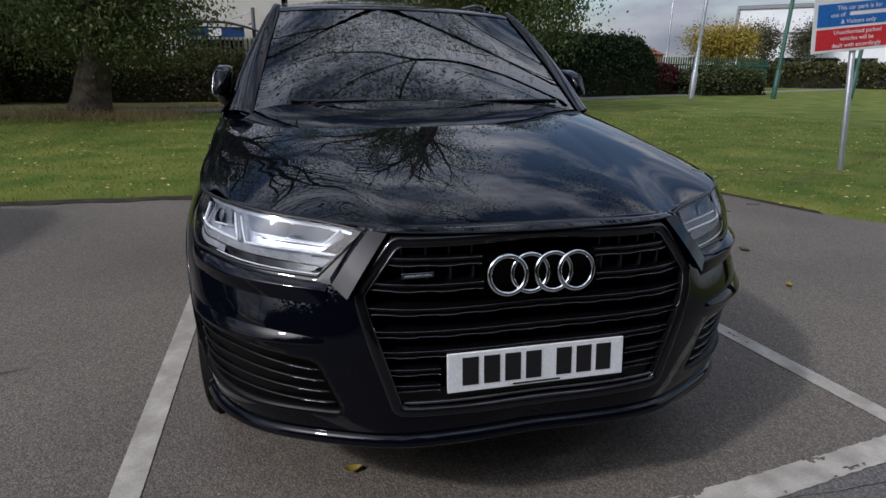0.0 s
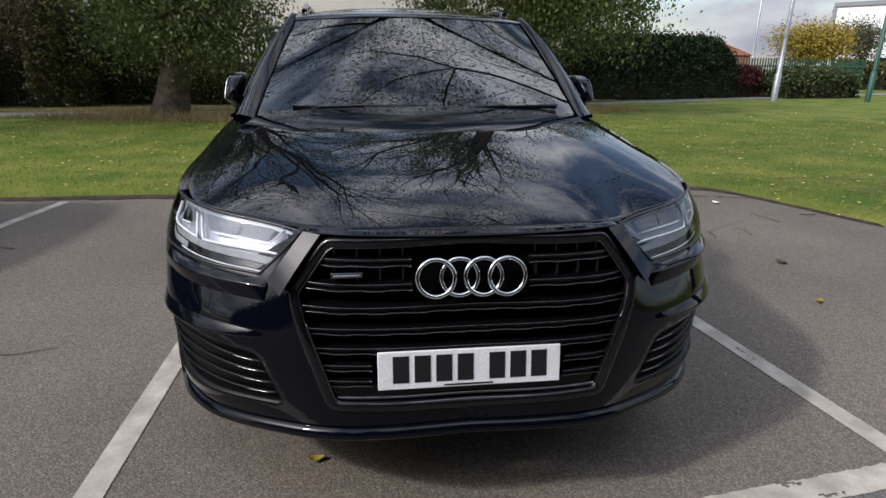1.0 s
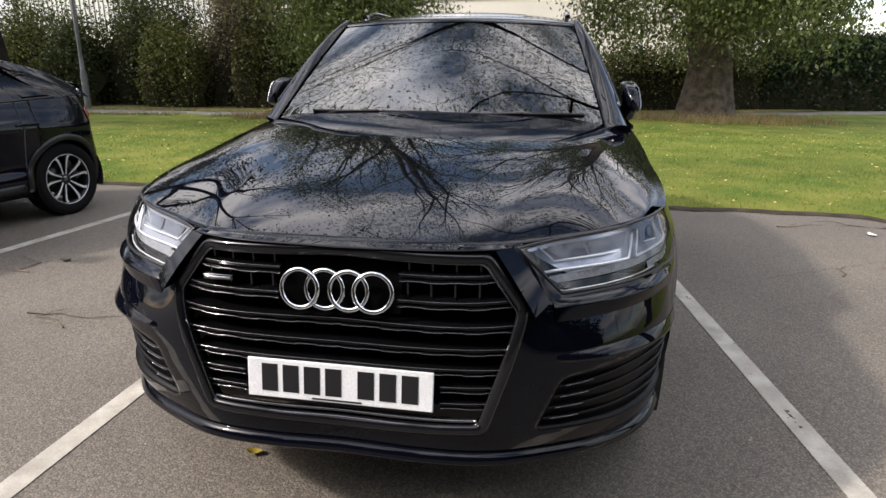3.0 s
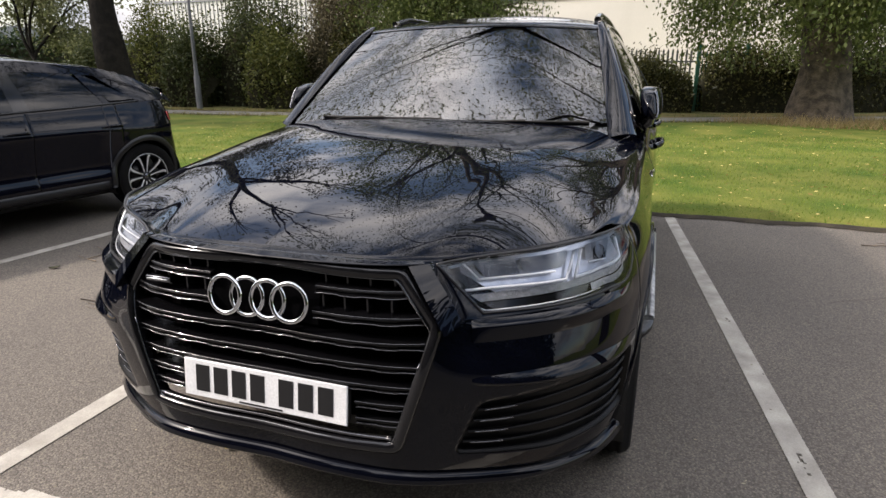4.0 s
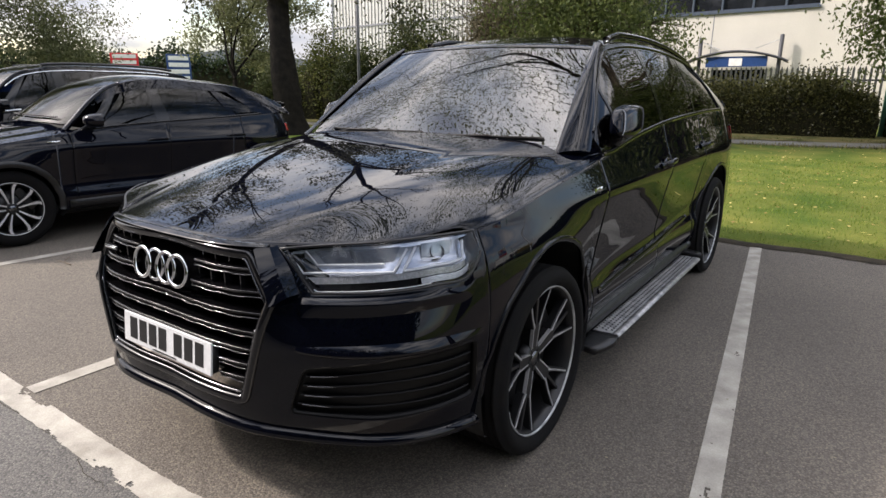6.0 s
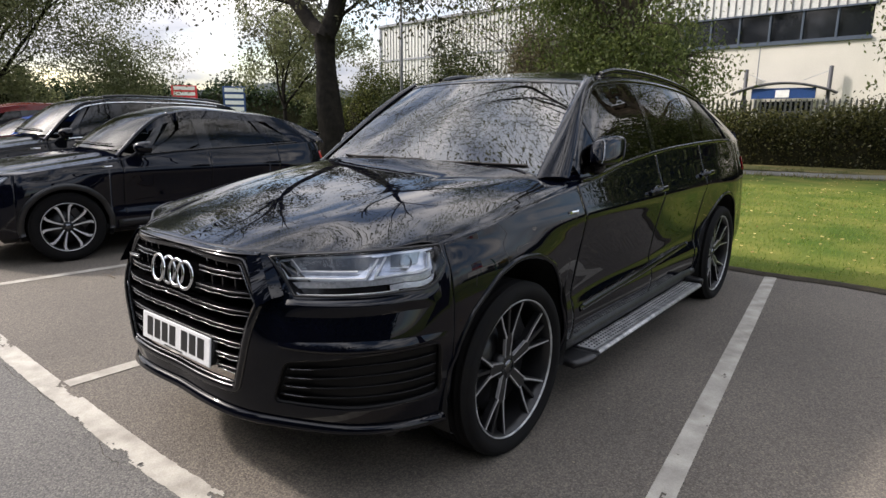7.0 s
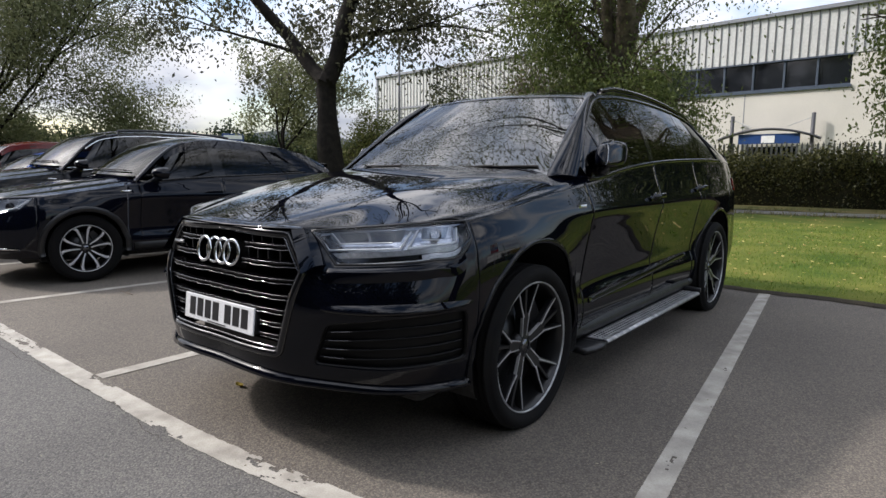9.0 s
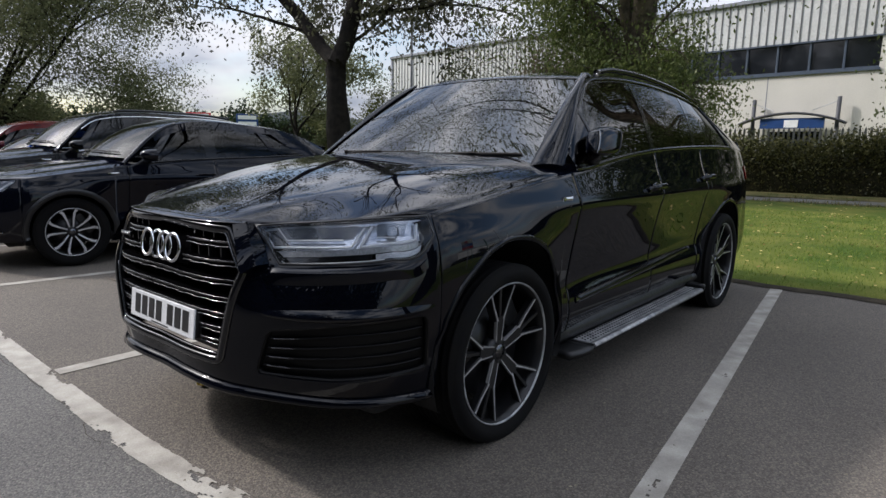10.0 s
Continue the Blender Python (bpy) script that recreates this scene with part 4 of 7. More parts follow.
def slat_edge(z, x0, x1):
    """Rounded front edges of a double bar; the lower one follows the teeth."""
    geo = []
    for dz, far, teeth in ((0.0040, -0.0105, 0), (-0.0130, -0.0145, 1)):
        pts = []
        for i in range(max(int((x1 - x0) / 0.009), 6) + 1):
            x = lerp(x0, x1, i / max(int((x1 - x0) / 0.009), 6))
            tooth = tooth_at(x) if teeth else 0.0
            pts.append((x, on_nose(abs(x), z + dz, far).y, z + dz - tooth))
        geo.append(sweep(pts, disc_profile(0.0015 if teeth else 0.0011, 7)))
    return join(*geo)


for i, z in enumerate((0.865, 0.802, 0.739, 0.676, 0.618, 0.566, 0.518)):
    w = grille_half_width(z)
    spans = [(-w, -0.162), (0.162, w)] if i < 2 else [(-w, w)] if i < 5 else [(-w, -0.275), (0.275, w)]
    for a, b in spans:
        bar_ob = part("grille_slat", slat(z, a, b), SLAT_BLACK, grille, smooth=False)
        part("slat_edge", slat_edge(z, a, b), SLAT_GLOSS, bar_ob)
for k in range(-7, 8):
    if abs(k) > 2:
        x = k * 0.0615
        for z0, z1 in ((0.872, 0.905), (0.810, 0.848)):
            if abs(x) < grille_half_width(z1) - 0.01:
                y = on_nose(abs(x), z0, -0.03).y
                part("grille_fin", box(x - 0.0025, x + 0.0025, y, y + 0.04, z0, z1), GLOSS_BLACK, grille, smooth=False)
# same near-black, so the shade behind the rings is painted in
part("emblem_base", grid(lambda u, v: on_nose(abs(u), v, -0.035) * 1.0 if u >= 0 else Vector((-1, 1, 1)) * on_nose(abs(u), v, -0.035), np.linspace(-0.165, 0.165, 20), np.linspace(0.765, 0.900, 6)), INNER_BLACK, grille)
emblem = new("emblem")
emblem.parent = car
for k in range(4):
    x = (k - 1.5) * 0.0655
    c = on_nose(abs(x), 0.822, 0.0)
    tilt = pose(x, c.y - 0.006, 0.822, -9 + 90, 0, math.degrees(0.05 * x / 0.1))
    ring = [Vector((0.0505 * math.cos(a), 0.0505 * math.sin(a), 0.0015 * (-1) ** k)) for a in np.linspace(0, 2 * math.pi, 49)[:-1]]
    part("emblem_ring", moved(sweep(ring, disc_profile(0.0068, 10), closed=True), tilt), CHROME, emblem, "chrome ring")
bx = -0.335
by = on_nose(0.335, 0.832, -0.004).y
part("grille_badge", box(bx - 0.042, bx + 0.042, by - 0.006, by + 0.02, 0.8255, 0.8405), DARK_CHROME, grille, bevel=0.002)
part("badge_bar", box(bx - 0.036, bx + 0.036, by - 0.0085, by - 0.005, 0.8305, 0.8355), CHROME, grille, bevel=0.001)

# number plate: white sheet with dark bars
plate = new("number_plate")
plate.parent = car
plate.matrix_world = pose(0, -0.992, 0.5575, -6)
part("plate_sheet", box(-0.26, 0.26, -0.003, 0.004, -0.0555, 0.0555), PLATE_WHITE, plate, "white plate with seven dark bars", bevel=0.0025)
for k in range(7):
    x = -0.196 + 0.0605 * k + (0.030 if k > 3 else 0)
    part("plate_bar", box(x - 0.0225, x + 0.0225, -0.0045, -0.002, -0.036, 0.042), PLATE_INK, plate, smooth=False)
part("plate_footer", box(-0.075, 0.065, -0.0042, -0.002, -0.050, -0.0455), PLATE_INK, plate, smooth=False)
part("plate_holder", box(-0.255, 0.255, 0.004, 0.03, -0.05, 0.05), MATT_BLACK, plate)

# bumper details: blade above each intake, intake grilles, lower splitter
def blade_fold(u, v):
    s = lerp(shell.s_at(0.575, -0.912), shell.s_at(0.915, -0.46), u)
    z = lerp(0.652, 0.657, u)
    swell = math.sin(math.pi * min(max(u, 0.0), 1.0)) ** 0.6
    off = (0.0, 0.019, 0.020, 0.0)[v] * swell * lerp(1.0, 0.6, u) + 0.001
    return shell.out(s, z + (0.016, -0.010, -0.016, -0.028)[v] * (0.3 + 0.7 * swell), off)


left_right("bumper_blade", grid(blade_fold, np.linspace(0, 1, 40), range(4)), BLACK_PAINT, car)
left_right("vent_back", shell.patch(VENT_TOP, VENT_LOW, 30, 6, -0.022), VENT_BLACK, car)
rim_pts = [shell.out(s, z, -0.003) for s, z in dense(vent_hole, 0.02)]
left_right("vent_rim", sweep(rim_pts, [(-0.004, -0.036), (-0.004, 0.002), (0.004, 0.002), (0.004, -0.036)], up=[shell.normal(s, z) for s, z in dense(vent_hole, 0.02)], closed=True), VENT_BLACK, car)
for k, v in enumerate((0.22, 0.42, 0.62, 0.82)):
    line = []
    for u in np.linspace(0.03, 0.97, 30):
        p, q = VENT_TOP(u), VENT_LOW(u)
        line.append(shell.out(lerp(p[0], q[0], v), lerp(p[1], q[1], v), -0.012 + 0.004 * math.sin(u * 9)))
    left_right("vent_slat", sweep(line, [(-0.004, -0.010), (-0.004, -0.004), (-0.001, 0.0), (0.002, 0.0), (0.003, -0.010)], up=(0.5, -0.85, 0.0)), VENT_BLACK, car)
    # brighter bars added on the slats' inner ends to stand for glints
    left_right("vent_glint", sweep([p + Vector((0, -0.003, 0.002)) for p in line[1:7]], disc_profile(0.0022, 6)), SLAT_GLOSS, car)
split = [shell.out(s, float(FRONT_LOW(s)) + 0.004, 0.006) for s in np.linspace(0, S_ARCH - 0.02, 40)]
split = [Vector((-p.x, p.y, p.z)) for p in reversed(split[1:])] + split
part("front_splitter", sweep(split, [(-0.030, -0.012), (0.014, -0.014), (0.018, -0.008), (0.006, 0.014), (-0.012, 0.020)]), BLACK_PAINT, car)
for z, far in ((0.474, -0.004), (0.456, 0.002)):
    line = [shell.out(s, z, far) for s in np.linspace(0, 0.375, 20)]
    line = [Vector((-p.x, p.y, p.z)) for p in reversed(line[1:])] + line
    part("lower_trim", sweep(line, [(-0.006, -0.004), (0.003, -0.004), (0.005, 0.0), (0.003, 0.004), (-0.006, 0.004)]), SLAT_GLOSS, car)
left_right("washer_cover", shell.patch(lambda u: (lerp(shell.s_at(0.72, -0.79), shell.s_at(0.80, -0.70), u), 0.735), lambda u: (lerp(shell.s_at(0.72, -0.79), shell.s_at(0.80, -0.70), u), 0.690), 6, 4, 0.0010), BLACK_PAINT, car)

# facets between grille and lamps, and the ledge below each lamp
FACET = [Vector(q) for q in ((0.404, -0.912, 0.932), (0.514, -0.958, 0.778), (0.449, -0.887, 0.936), (0.549, -0.918, 0.806))]


def facet(u, v):
    p = FACET[0].lerp(FACET[1], u).lerp(FACET[2].lerp(FACET[3], u), v)
    return p + Vector((0.0016, -0.0032, 0.0022)) * math.sin(math.pi * u)


def facet_rim(pairs):
    """A narrow wall from the rim of the facet back into the skin."""
    return grid(lambda i, w: facet(*pairs[i]) + Vector((0.0, 0.05 * w, 0.0)), range(len(pairs)), [0, 1])


ways = [[(t, 0.0) for t in np.linspace(0, 1, 6)], [(1.0, t) for t in np.linspace(0, 1, 4)], [(t, 1.0) for t in np.linspace(1, 0, 6)]]
left_right("corner_facet", join(grid(facet, np.linspace(0, 1, 9), np.linspace(0, 1, 5)), *[facet_rim(w) for w in ways]), BLACK_PAINT, car)


def nose_strip(u, v):
    """The bevelled strip between the grille and the edge of the bonnet."""
    s = 0.455 * abs(u)
    p = shell.out(s, lerp(0.926, float(FRONT_TOP(s)) + 0.001, v), lerp(0.020, 0.003, v))
    return (math.copysign(p.x, u), p.y, p.z)


part("nose_strip", grid(nose_strip, np.linspace(-1, 1, 61), np.linspace(0, 1, 5)), BLACK_PAINT, car, thick=0.004)


def ledge(u, v):
    s, z = LAMP_LOW(lerp(0.0, 0.93, u))
    s0 = lerp(LAMP_LOW(0)[0] - 0.035, s, smooth(0, 0.12, u)) if u < 0.12 else s
    swell = (0.35 + 0.65 * smooth(0, 0.10, u)) * min(1.0, (1 - u) * 2.5)
    return shell.out(s0, z - (0.008, 0.030, 0.036, 0.066)[v], (-0.004, 0.022 * swell, 0.021 * swell, 0.0005)[v])


left_right("lamp_ledge", grid(ledge, np.linspace(0, 1, 40), range(4)), BLACK_PAINT, car)

FROSTED = material("ribbed clear plastic", (0.48, 0.49, 0.52), 0.25, metal=0.3, second=(0.30, 0.31, 0.33), scale=60)
CELL_GREY = material("shaded lamp cell", (0.20, 0.225, 0.28), 0.16, metal=0.6, second=(0.34, 0.37, 0.43), scale=25)


# headlamps
for sign in (1, -1):
    lamp = new("headlamp")
    lamp.parent = car

    def lp(name, geo, mat, label="", sign=sign, lamp=lamp, **kw):
        return part(name, geo if sign > 0 else mirrored(geo), mat, lamp, label, **kw)
    bowl = shell.patch(LAMP_TOP, LAMP_LOW, 40, 14, lambda u, v: -0.055 * (math.sin(math.pi * min(max(u, 0), 1)) * math.sin(math.pi * v)) ** 0.35 - 0.002)
    lp("lamp_bowl", bowl, GLOSS_BLACK)
    cover = lp("lamp_cover", shell.patch(LAMP_TOP, LAMP_LOW, 40, 12, lambda u, v: 0.002 + 0.004 * math.sin(math.pi * v)), LAMP_GLASS, "clear plastic cover")
    cover.visible_shadow = False
    # silver reflector chambers
    lp("reflector_back", shell.patch(lambda u: lerp(LAMP_TOP(lerp(0.05, 0.96, u)), LAMP_LOW(lerp(0.05, 0.96, u)), 0.05), lambda u: lerp(LAMP_TOP(lerp(0.16, 0.92, u)), LAMP_LOW(lerp(0.16, 0.92, u)), 0.66), 24, 5, lambda u, v: -0.024 - 0.008 * math.sin(math.pi * v)), LAMP_SILVER)
    for u0, u1, w0, w1 in ((0.14, 0.315, 0.16, 0.315), (0.335, 0.56, 0.335, 0.52), (0.66, 0.87, 0.65, 0.83)):
        lp("reflector_cell", shell.patch(lambda u: lerp(LAMP_TOP(lerp(u0, u1, u)), LAMP_LOW(lerp(u0, u1, u)), 0.10), lambda u: lerp(LAMP_TOP(lerp(w0, w1, u)), LAMP_LOW(lerp(w0, w1, u)), 0.36), 8, 4, lambda u, v: -0.015 - 0.012 * v), CELL_GREY)
    lp("upper_housing", shell.patch(lambda u: lerp(LAMP_TOP(u), LAMP_LOW(u), 0.02), lambda u: lerp(LAMP_TOP(u), LAMP_LOW(u), 0.12), 30, 3, -0.018), LAMP_SILVER)
    # light guides: two stepped hooks and a thin lower line
    for pts2, w in (([(0.015, 0.05), (0.02, 0.55), (0.505, 0.60), (0.60, 0.10)], 0.0040), ([(0.10, 0.08), (0.12, 0.39), (0.52, 0.42)], 0.0028), ([(0.63, 0.14), (0.55, 0.60), (0.886, 0.56), (0.93, 0.14)], 0.0046), ([(0.645, 0.40), (0.775, 0.45)], 0.0024), ([(0.02, 0.90), (0.035, 0.95), (0.77, 0.955)], 0.0022)):
        line = []
        for (u0, v0), (u1, v1) in zip(pts2, pts2[1:]):
            for t in np.linspace(0, 1, 9)[:-1]:
                u, v = lerp(u0, u1, t), lerp(v0, v1, t)
                p = lerp(LAMP_TOP(u), LAMP_LOW(u), v)
                line.append(shell.out(p[0], p[1], -0.014))
        lp("light_guide", sweep(line, disc_profile(w, 6), up=(0.5, -0.8, 0.1)), LAMP_WHITE, "frosted white light guide")
    lp("indicator_strip", shell.patch(lambda u: lerp(LAMP_TOP(lerp(0.03, 0.90, u)), LAMP_LOW(lerp(0.03, 0.90, u)), 0.64), lambda u: lerp(LAMP_TOP(lerp(0.05, 0.90, u)), LAMP_LOW(lerp(0.05, 0.90, u)), 0.78), 24, 3, lambda u, v: -0.016 - 0.004 * v), FROSTED, "frosted strip")
    lp("lower_shelf", shell.patch(lambda u: lerp(LAMP_TOP(lerp(0.06, 0.62, u)), LAMP_LOW(lerp(0.06, 0.62, u)), 0.80), lambda u: lerp(LAMP_TOP(lerp(0.08, 0.60, u)), LAMP_LOW(lerp(0.08, 0.60, u)), 0.93), 24, 3, -0.018), GLOSS_BLACK)
    lp("lower_reflector", shell.patch(lambda u: lerp(LAMP_TOP(lerp(0.63, 0.92, u)), LAMP_LOW(lerp(0.63, 0.92, u)), 0.80), lambda u: lerp(LAMP_TOP(lerp(0.63, 0.90, u)), LAMP_LOW(lerp(0.63, 0.90, u)), 0.94), 12, 3, -0.018), FROSTED)
    eye = lerp(LAMP_TOP(0.75), LAMP_LOW(0.75), 0.30)
    e = shell.out(eye[0], eye[1], -0.034)
    lp("projector", moved(turned([(0.0, 0.016), (0.010, 0.014), (0.017, 0.007), (0.020, 0.0), (0.022, 0.0), (0.022, -0.02)], 28, "x"), look(e, e - shell.normal(*eye)) @ pose(0, 0, 0, 0, 90)), GLOSS_BLACK, "dark round lens")
    ring_pts = dense([tuple(LAMP_TOP(u)) for u in np.linspace(0, 1, 24)] + [tuple(LAMP_LOW(u)) for u in np.linspace(1, 0, 24)], 0.02)
    lp("lamp_seal", sweep([shell.out(s, z, 0.0) for s, z in ring_pts], disc_profile(0.0045, 6), up=[shell.normal(s, z) for s, z in ring_pts], closed=True), SATIN_BLACK)

# mirrors, folded back against the doors
for sign in (1, -1):
    mirror = new("door_mirror")
    mirror.parent = car

    def mp(name, geo, mat, label="", sign=sign, mirror=mirror, **kw):
        return part(name, geo if sign > 0 else mirrored(geo), mat, mirror, label, **kw)

    def cap(u, v):
        """Rings round the housing from its front end (v = 0) to its rear end (v = 1)."""
        a = 2 * math.pi * u
        k = math.sin(math.pi * min(max(v, 0.0), 1.0)) ** 0.30
        wide = lerp(0.043, 0.052, v) * k
        tall = lerp(0.077, 0.068, v) * k
        ca, sa = math.cos(a), math.sin(a)
        x = wide * math.copysign(abs(ca) ** 0.5, ca)
        z = tall * math.copysign(abs(sa) ** 0.55, sa)
        return (0.914 + x + 0.016 * v - 0.012 * (z / 0.08), 0.700 + 0.30 * v + 0.035 * (z / 0.08), 1.245 + z + 0.016 * v)
    mp("mirror_cap", grid(cap, np.linspace(0, 1, 49), np.linspace(0, 1, 25)), BLACK_PAINT)
    mp("mirror_lamp", sweep([Vector(cap(u, 0.13)) + Vector((0.003, -0.003, 0)) for u in np.linspace(-0.15, 0.20, 16)], disc_profile(0.0045, 6), up=(0, -1, 0)), DARK_CHROME, "thin silver indicator strip")
    mp("mirror_seam", sweep([Vector(cap(u, 0.80)) for u in np.linspace(0, 1, 41)[:-1]], disc_profile(0.004, 6), up=(0, 1, 0), closed=True), SATIN_BLACK)
    mp("mirror_arm", sweep([(0.850, 0.80, 1.140), (0.885, 0.785, 1.150), (0.905, 0.765, 1.168), (0.915, 0.755, 1.20)], lambda t: disc_profile(lerp(0.055, 0.042, t), 10, 0.6), up=(0, 0, 1)), GLOSS_BLACK)

# handles, badges, lower door blades, side steps, wipers
for y, z in ((1.49, 0.992), (2.47, 1.026)):
    s = shell.s_at(0.974, y)
    pts = [shell.out(s + t * 0.11, z + 0.004 * t, 0.004 + 0.040 * (1 - t ** 4)) for t in np.linspace(-1, 1, 17)]
    left_right("door_handle", sweep(pts, [(-0.016, -0.008), (-0.016, 0.004), (-0.008, 0.009), (0.008, 0.009), (0.014, 0.004), (0.014, -0.008)], up=(1, 0, 0.1)), BLACK_PAINT, car)
    left_right("handle_recess", moved(turned([(0.0, 0.0), (0.035, 0.0), (0.036, -0.004)], 20), Matrix.Translation(shell.out(s, z, 0.0035)) @ Matrix.Diagonal((1, 1.8, 1, 1))), GLOSS_BLACK, car)
left_right("wing_badge", sweep([shell.out(shell.s_at(0.968, t), 0.985, 0.003) for t in np.linspace(0.40, 0.475, 5)], [(-0.009, -0.003), (-0.009, 0.003), (0.009, 0.003), (0.009, -0.003)], up=(1, 0, 0)), CHROME, car)
crease = [shell.out(shell.s_at(0.972, y), 0.470 + 0.038 * (y - 0.62), 0.008 * math.sin(math.pi * (y - 0.62) / 1.72) ** 0.5 if 0.62 < y < 2.34 else 0) for y in np.linspace(0.62, 2.34, 40)]
left_right("door_blade", sweep(crease, [(-0.030, -0.012), (-0.012, 0.004), (0.004, 0.007), (0.014, 0.0), (0.030, -0.012)], up=(1, 0, 0.1)), BLACK_PAINT, car)
left_right("sill", sweep([(0.880, y, 0.315) for y in np.linspace(0.50, 2.52, 20)], [(-0.06, -0.05), (-0.02, 0.03), (0.03, 0.03), (0.04, -0.02), (0.02, -0.05)]), SATIN_BLACK, car)
for sign in (1, -1):
    step = new("side_step")
    step.parent = car

    def sp(name, geo, mat, label="", sign=sign, step=step, **kw):
        return part(name, geo if sign > 0 else mirrored(geo), mat, step, label, **kw)
    sp("step_board", join(prism([(0.86, 0.225), (1.01, 0.222), (1.035, 0.240), (1.032, 0.256), (0.86, 0.258)], 1, 0.64, 2.34)), SATIN_BLACK, bevel=0.006)
    sp("step_front_end", grid(lambda u, v: (lerp(0.87, 1.032 - 0.05 * u * u, v), 0.64 - 0.16 * u, 0.256 - 0.006 * u - 0.01 * v * u), np.linspace(0, 1, 8), np.linspace(0, 1, 5)), SATIN_BLACK, thick=0.03)
    sp("step_rear_end", grid(lambda u, v: (lerp(0.87, 1.032 - 0.05 * u * u, v), 2.34 + 0.12 * u, 0.256 - 0.006 * u - 0.01 * v * u), np.linspace(0, 1, 8), np.linspace(0, 1, 5)), SATIN_BLACK, thick=0.03)
    tread = sp("step_tread", box(0.905, 0.998, 0.66, 2.32, 0.2585, 0.2615), ALUMINIUM, "bright aluminium tread with black studs", bevel=0.001)
    sp("step_edge", prism([(1.003, 0.259), (1.027, 0.257), (1.034, 0.247), (1.036, 0.252), (1.027, 0.263), (1.003, 0.2635)], 1, 0.66, 2.32), ALUMINIUM)
    stud = turned([(0.0, 0.003), (0.0042, 0.003), (0.0052, 0.0)], 8, "z")
    studs = [moved(stud, Matrix.Translation((0.915 + 0.023 * i, 0.685 + 0.029 * j + (0.0145 if i % 2 else 0), 0.2613))) for i in range(4) for j in range(56)]
    sp("step_studs", join(*studs), RUBBER)
for x0, x1 in ((-0.62, 0.02), (0.10, 0.70)):
    line = [Vector(screen_point(lerp(x0, x1, t) / 0.78, 0.058 + 0.012 * t)) + Vector((0, -0.006, 0.006)) for t in np.linspace(0, 1, 16)]
    wiper = part("wiper", sweep(line, [(-0.005, -0.005), (-0.002, 0.004), (0.002, 0.004), (0.005, -0.005)], up=(0, -0.6, 0.8)), MATT_BLACK, car)
    part("wiper_arm", sweep([line[0] + Vector((0.02, -0.04, -0.03)), line[3] + Vector((0, -0.010, -0.002)), line[8] + Vector((0, -0.004, 0.005))], disc_profile(0.005, 6)), MATT_BLACK, wiper)

# cabin seen through the glass
part("dashboard", grid(lambda u, v: (u, lerp(0.62, 1.02, v), 1.10 + 0.035 * math.sin(math.pi * v) - 0.2 * smooth(0.8, 1, v)), np.linspace(-0.74, 0.74, 14), np.linspace(0, 1, 10)), MATT_BLACK, car)
part("steering_wheel", moved(sweep([Vector((0.18 * math.cos(a), 0.18 * math.sin(a), 0)) for a in np.linspace(0, 2 * math.pi, 33)[:-1]], disc_profile(0.016, 8), closed=True), pose(-0.36, 1.10, 1.06, 62)), LEATHER, car)
for x in (-0.37, 0.37):
    for y in (1.55, 2.45):
        seat = new("seat")
        seat.parent = car
        seat.location = (x, y, 0.62)
        part("seat_cushion", box(-0.25, 0.25, -0.28, 0.24, 0, 0.16), LEATHER, seat, bevel=0.05)
        part("backrest", moved(box(-0.25, 0.25, -0.06, 0.08, 0, 0.62), pose(0, 0.22, 0.12, -16)), LEATHER, seat, bevel=0.05)
        part("headrest", moved(box(-0.13, 0.13, -0.045, 0.05, 0, 0.19), pose(0, 0.40, 0.78, -10)), LEATHER, seat, bevel=0.04)
part("headlining", grid(lambda c, v: Vector(roof_point(c * 0.96, lerp(0.02, 0.98, v))) - Vector((0, 0, 0.05)), np.linspace(-1, 1, 9), np.linspace(0, 1, 12)), MATT_BLACK, car)
part("mirror_inside", moved(box(-0.12, 0.12, -0.015, 0.015, -0.035, 0.035), pose(0, 1.02, 1.50, -8)), GLOSS_BLACK, car, bevel=0.012)

for x in (1, -1):
    for y in (0.0, 2.994):
        wheel(car, (x * 0.835, y, 0.363), x, 0.377, 0.300, 0.275, "fork", ALLOY_DARK, ALLOY_BRIGHT)
left_right("tail_lamp", shell.patch(lambda u: (lerp(shell.s_at(0.93, 3.66), shell.s_at(0.5, 4.06), u), 1.10), lambda u: (lerp(shell.s_at(0.93, 3.66), shell.s_at(0.5, 4.06), u), 0.99), 16, 4, 0.004), TAIL_RED, car, thick=0.004)


# ---- other parked cars ----
SLOPED_ROOF = [(0.845, 1.115), (0.810, 1.25), (0.745, 1.42), (0.690, 1.555), (0.655, 1.625), (0.640, 1.655), (0.645, 1.625), (0.655, 1.555), (0.670, 1.485), (0.690, 1.41), (0.71, 1.34)]
TALL_ROOF = [(0.845, 1.115), (0.810, 1.26), (0.745, 1.45), (0.690, 1.60), (0.665, 1.665), (0.655, 1.70), (0.655, 1.70), (0.660, 1.685), (0.67, 1.655), (0.68, 1.60), (0.72, 1.46)]
ROOF_YS = [0.60, 0.75, 0.95, 1.16, 1.4, 1.8, 2.3, 2.9, 3.3, 3.6, 3.85]


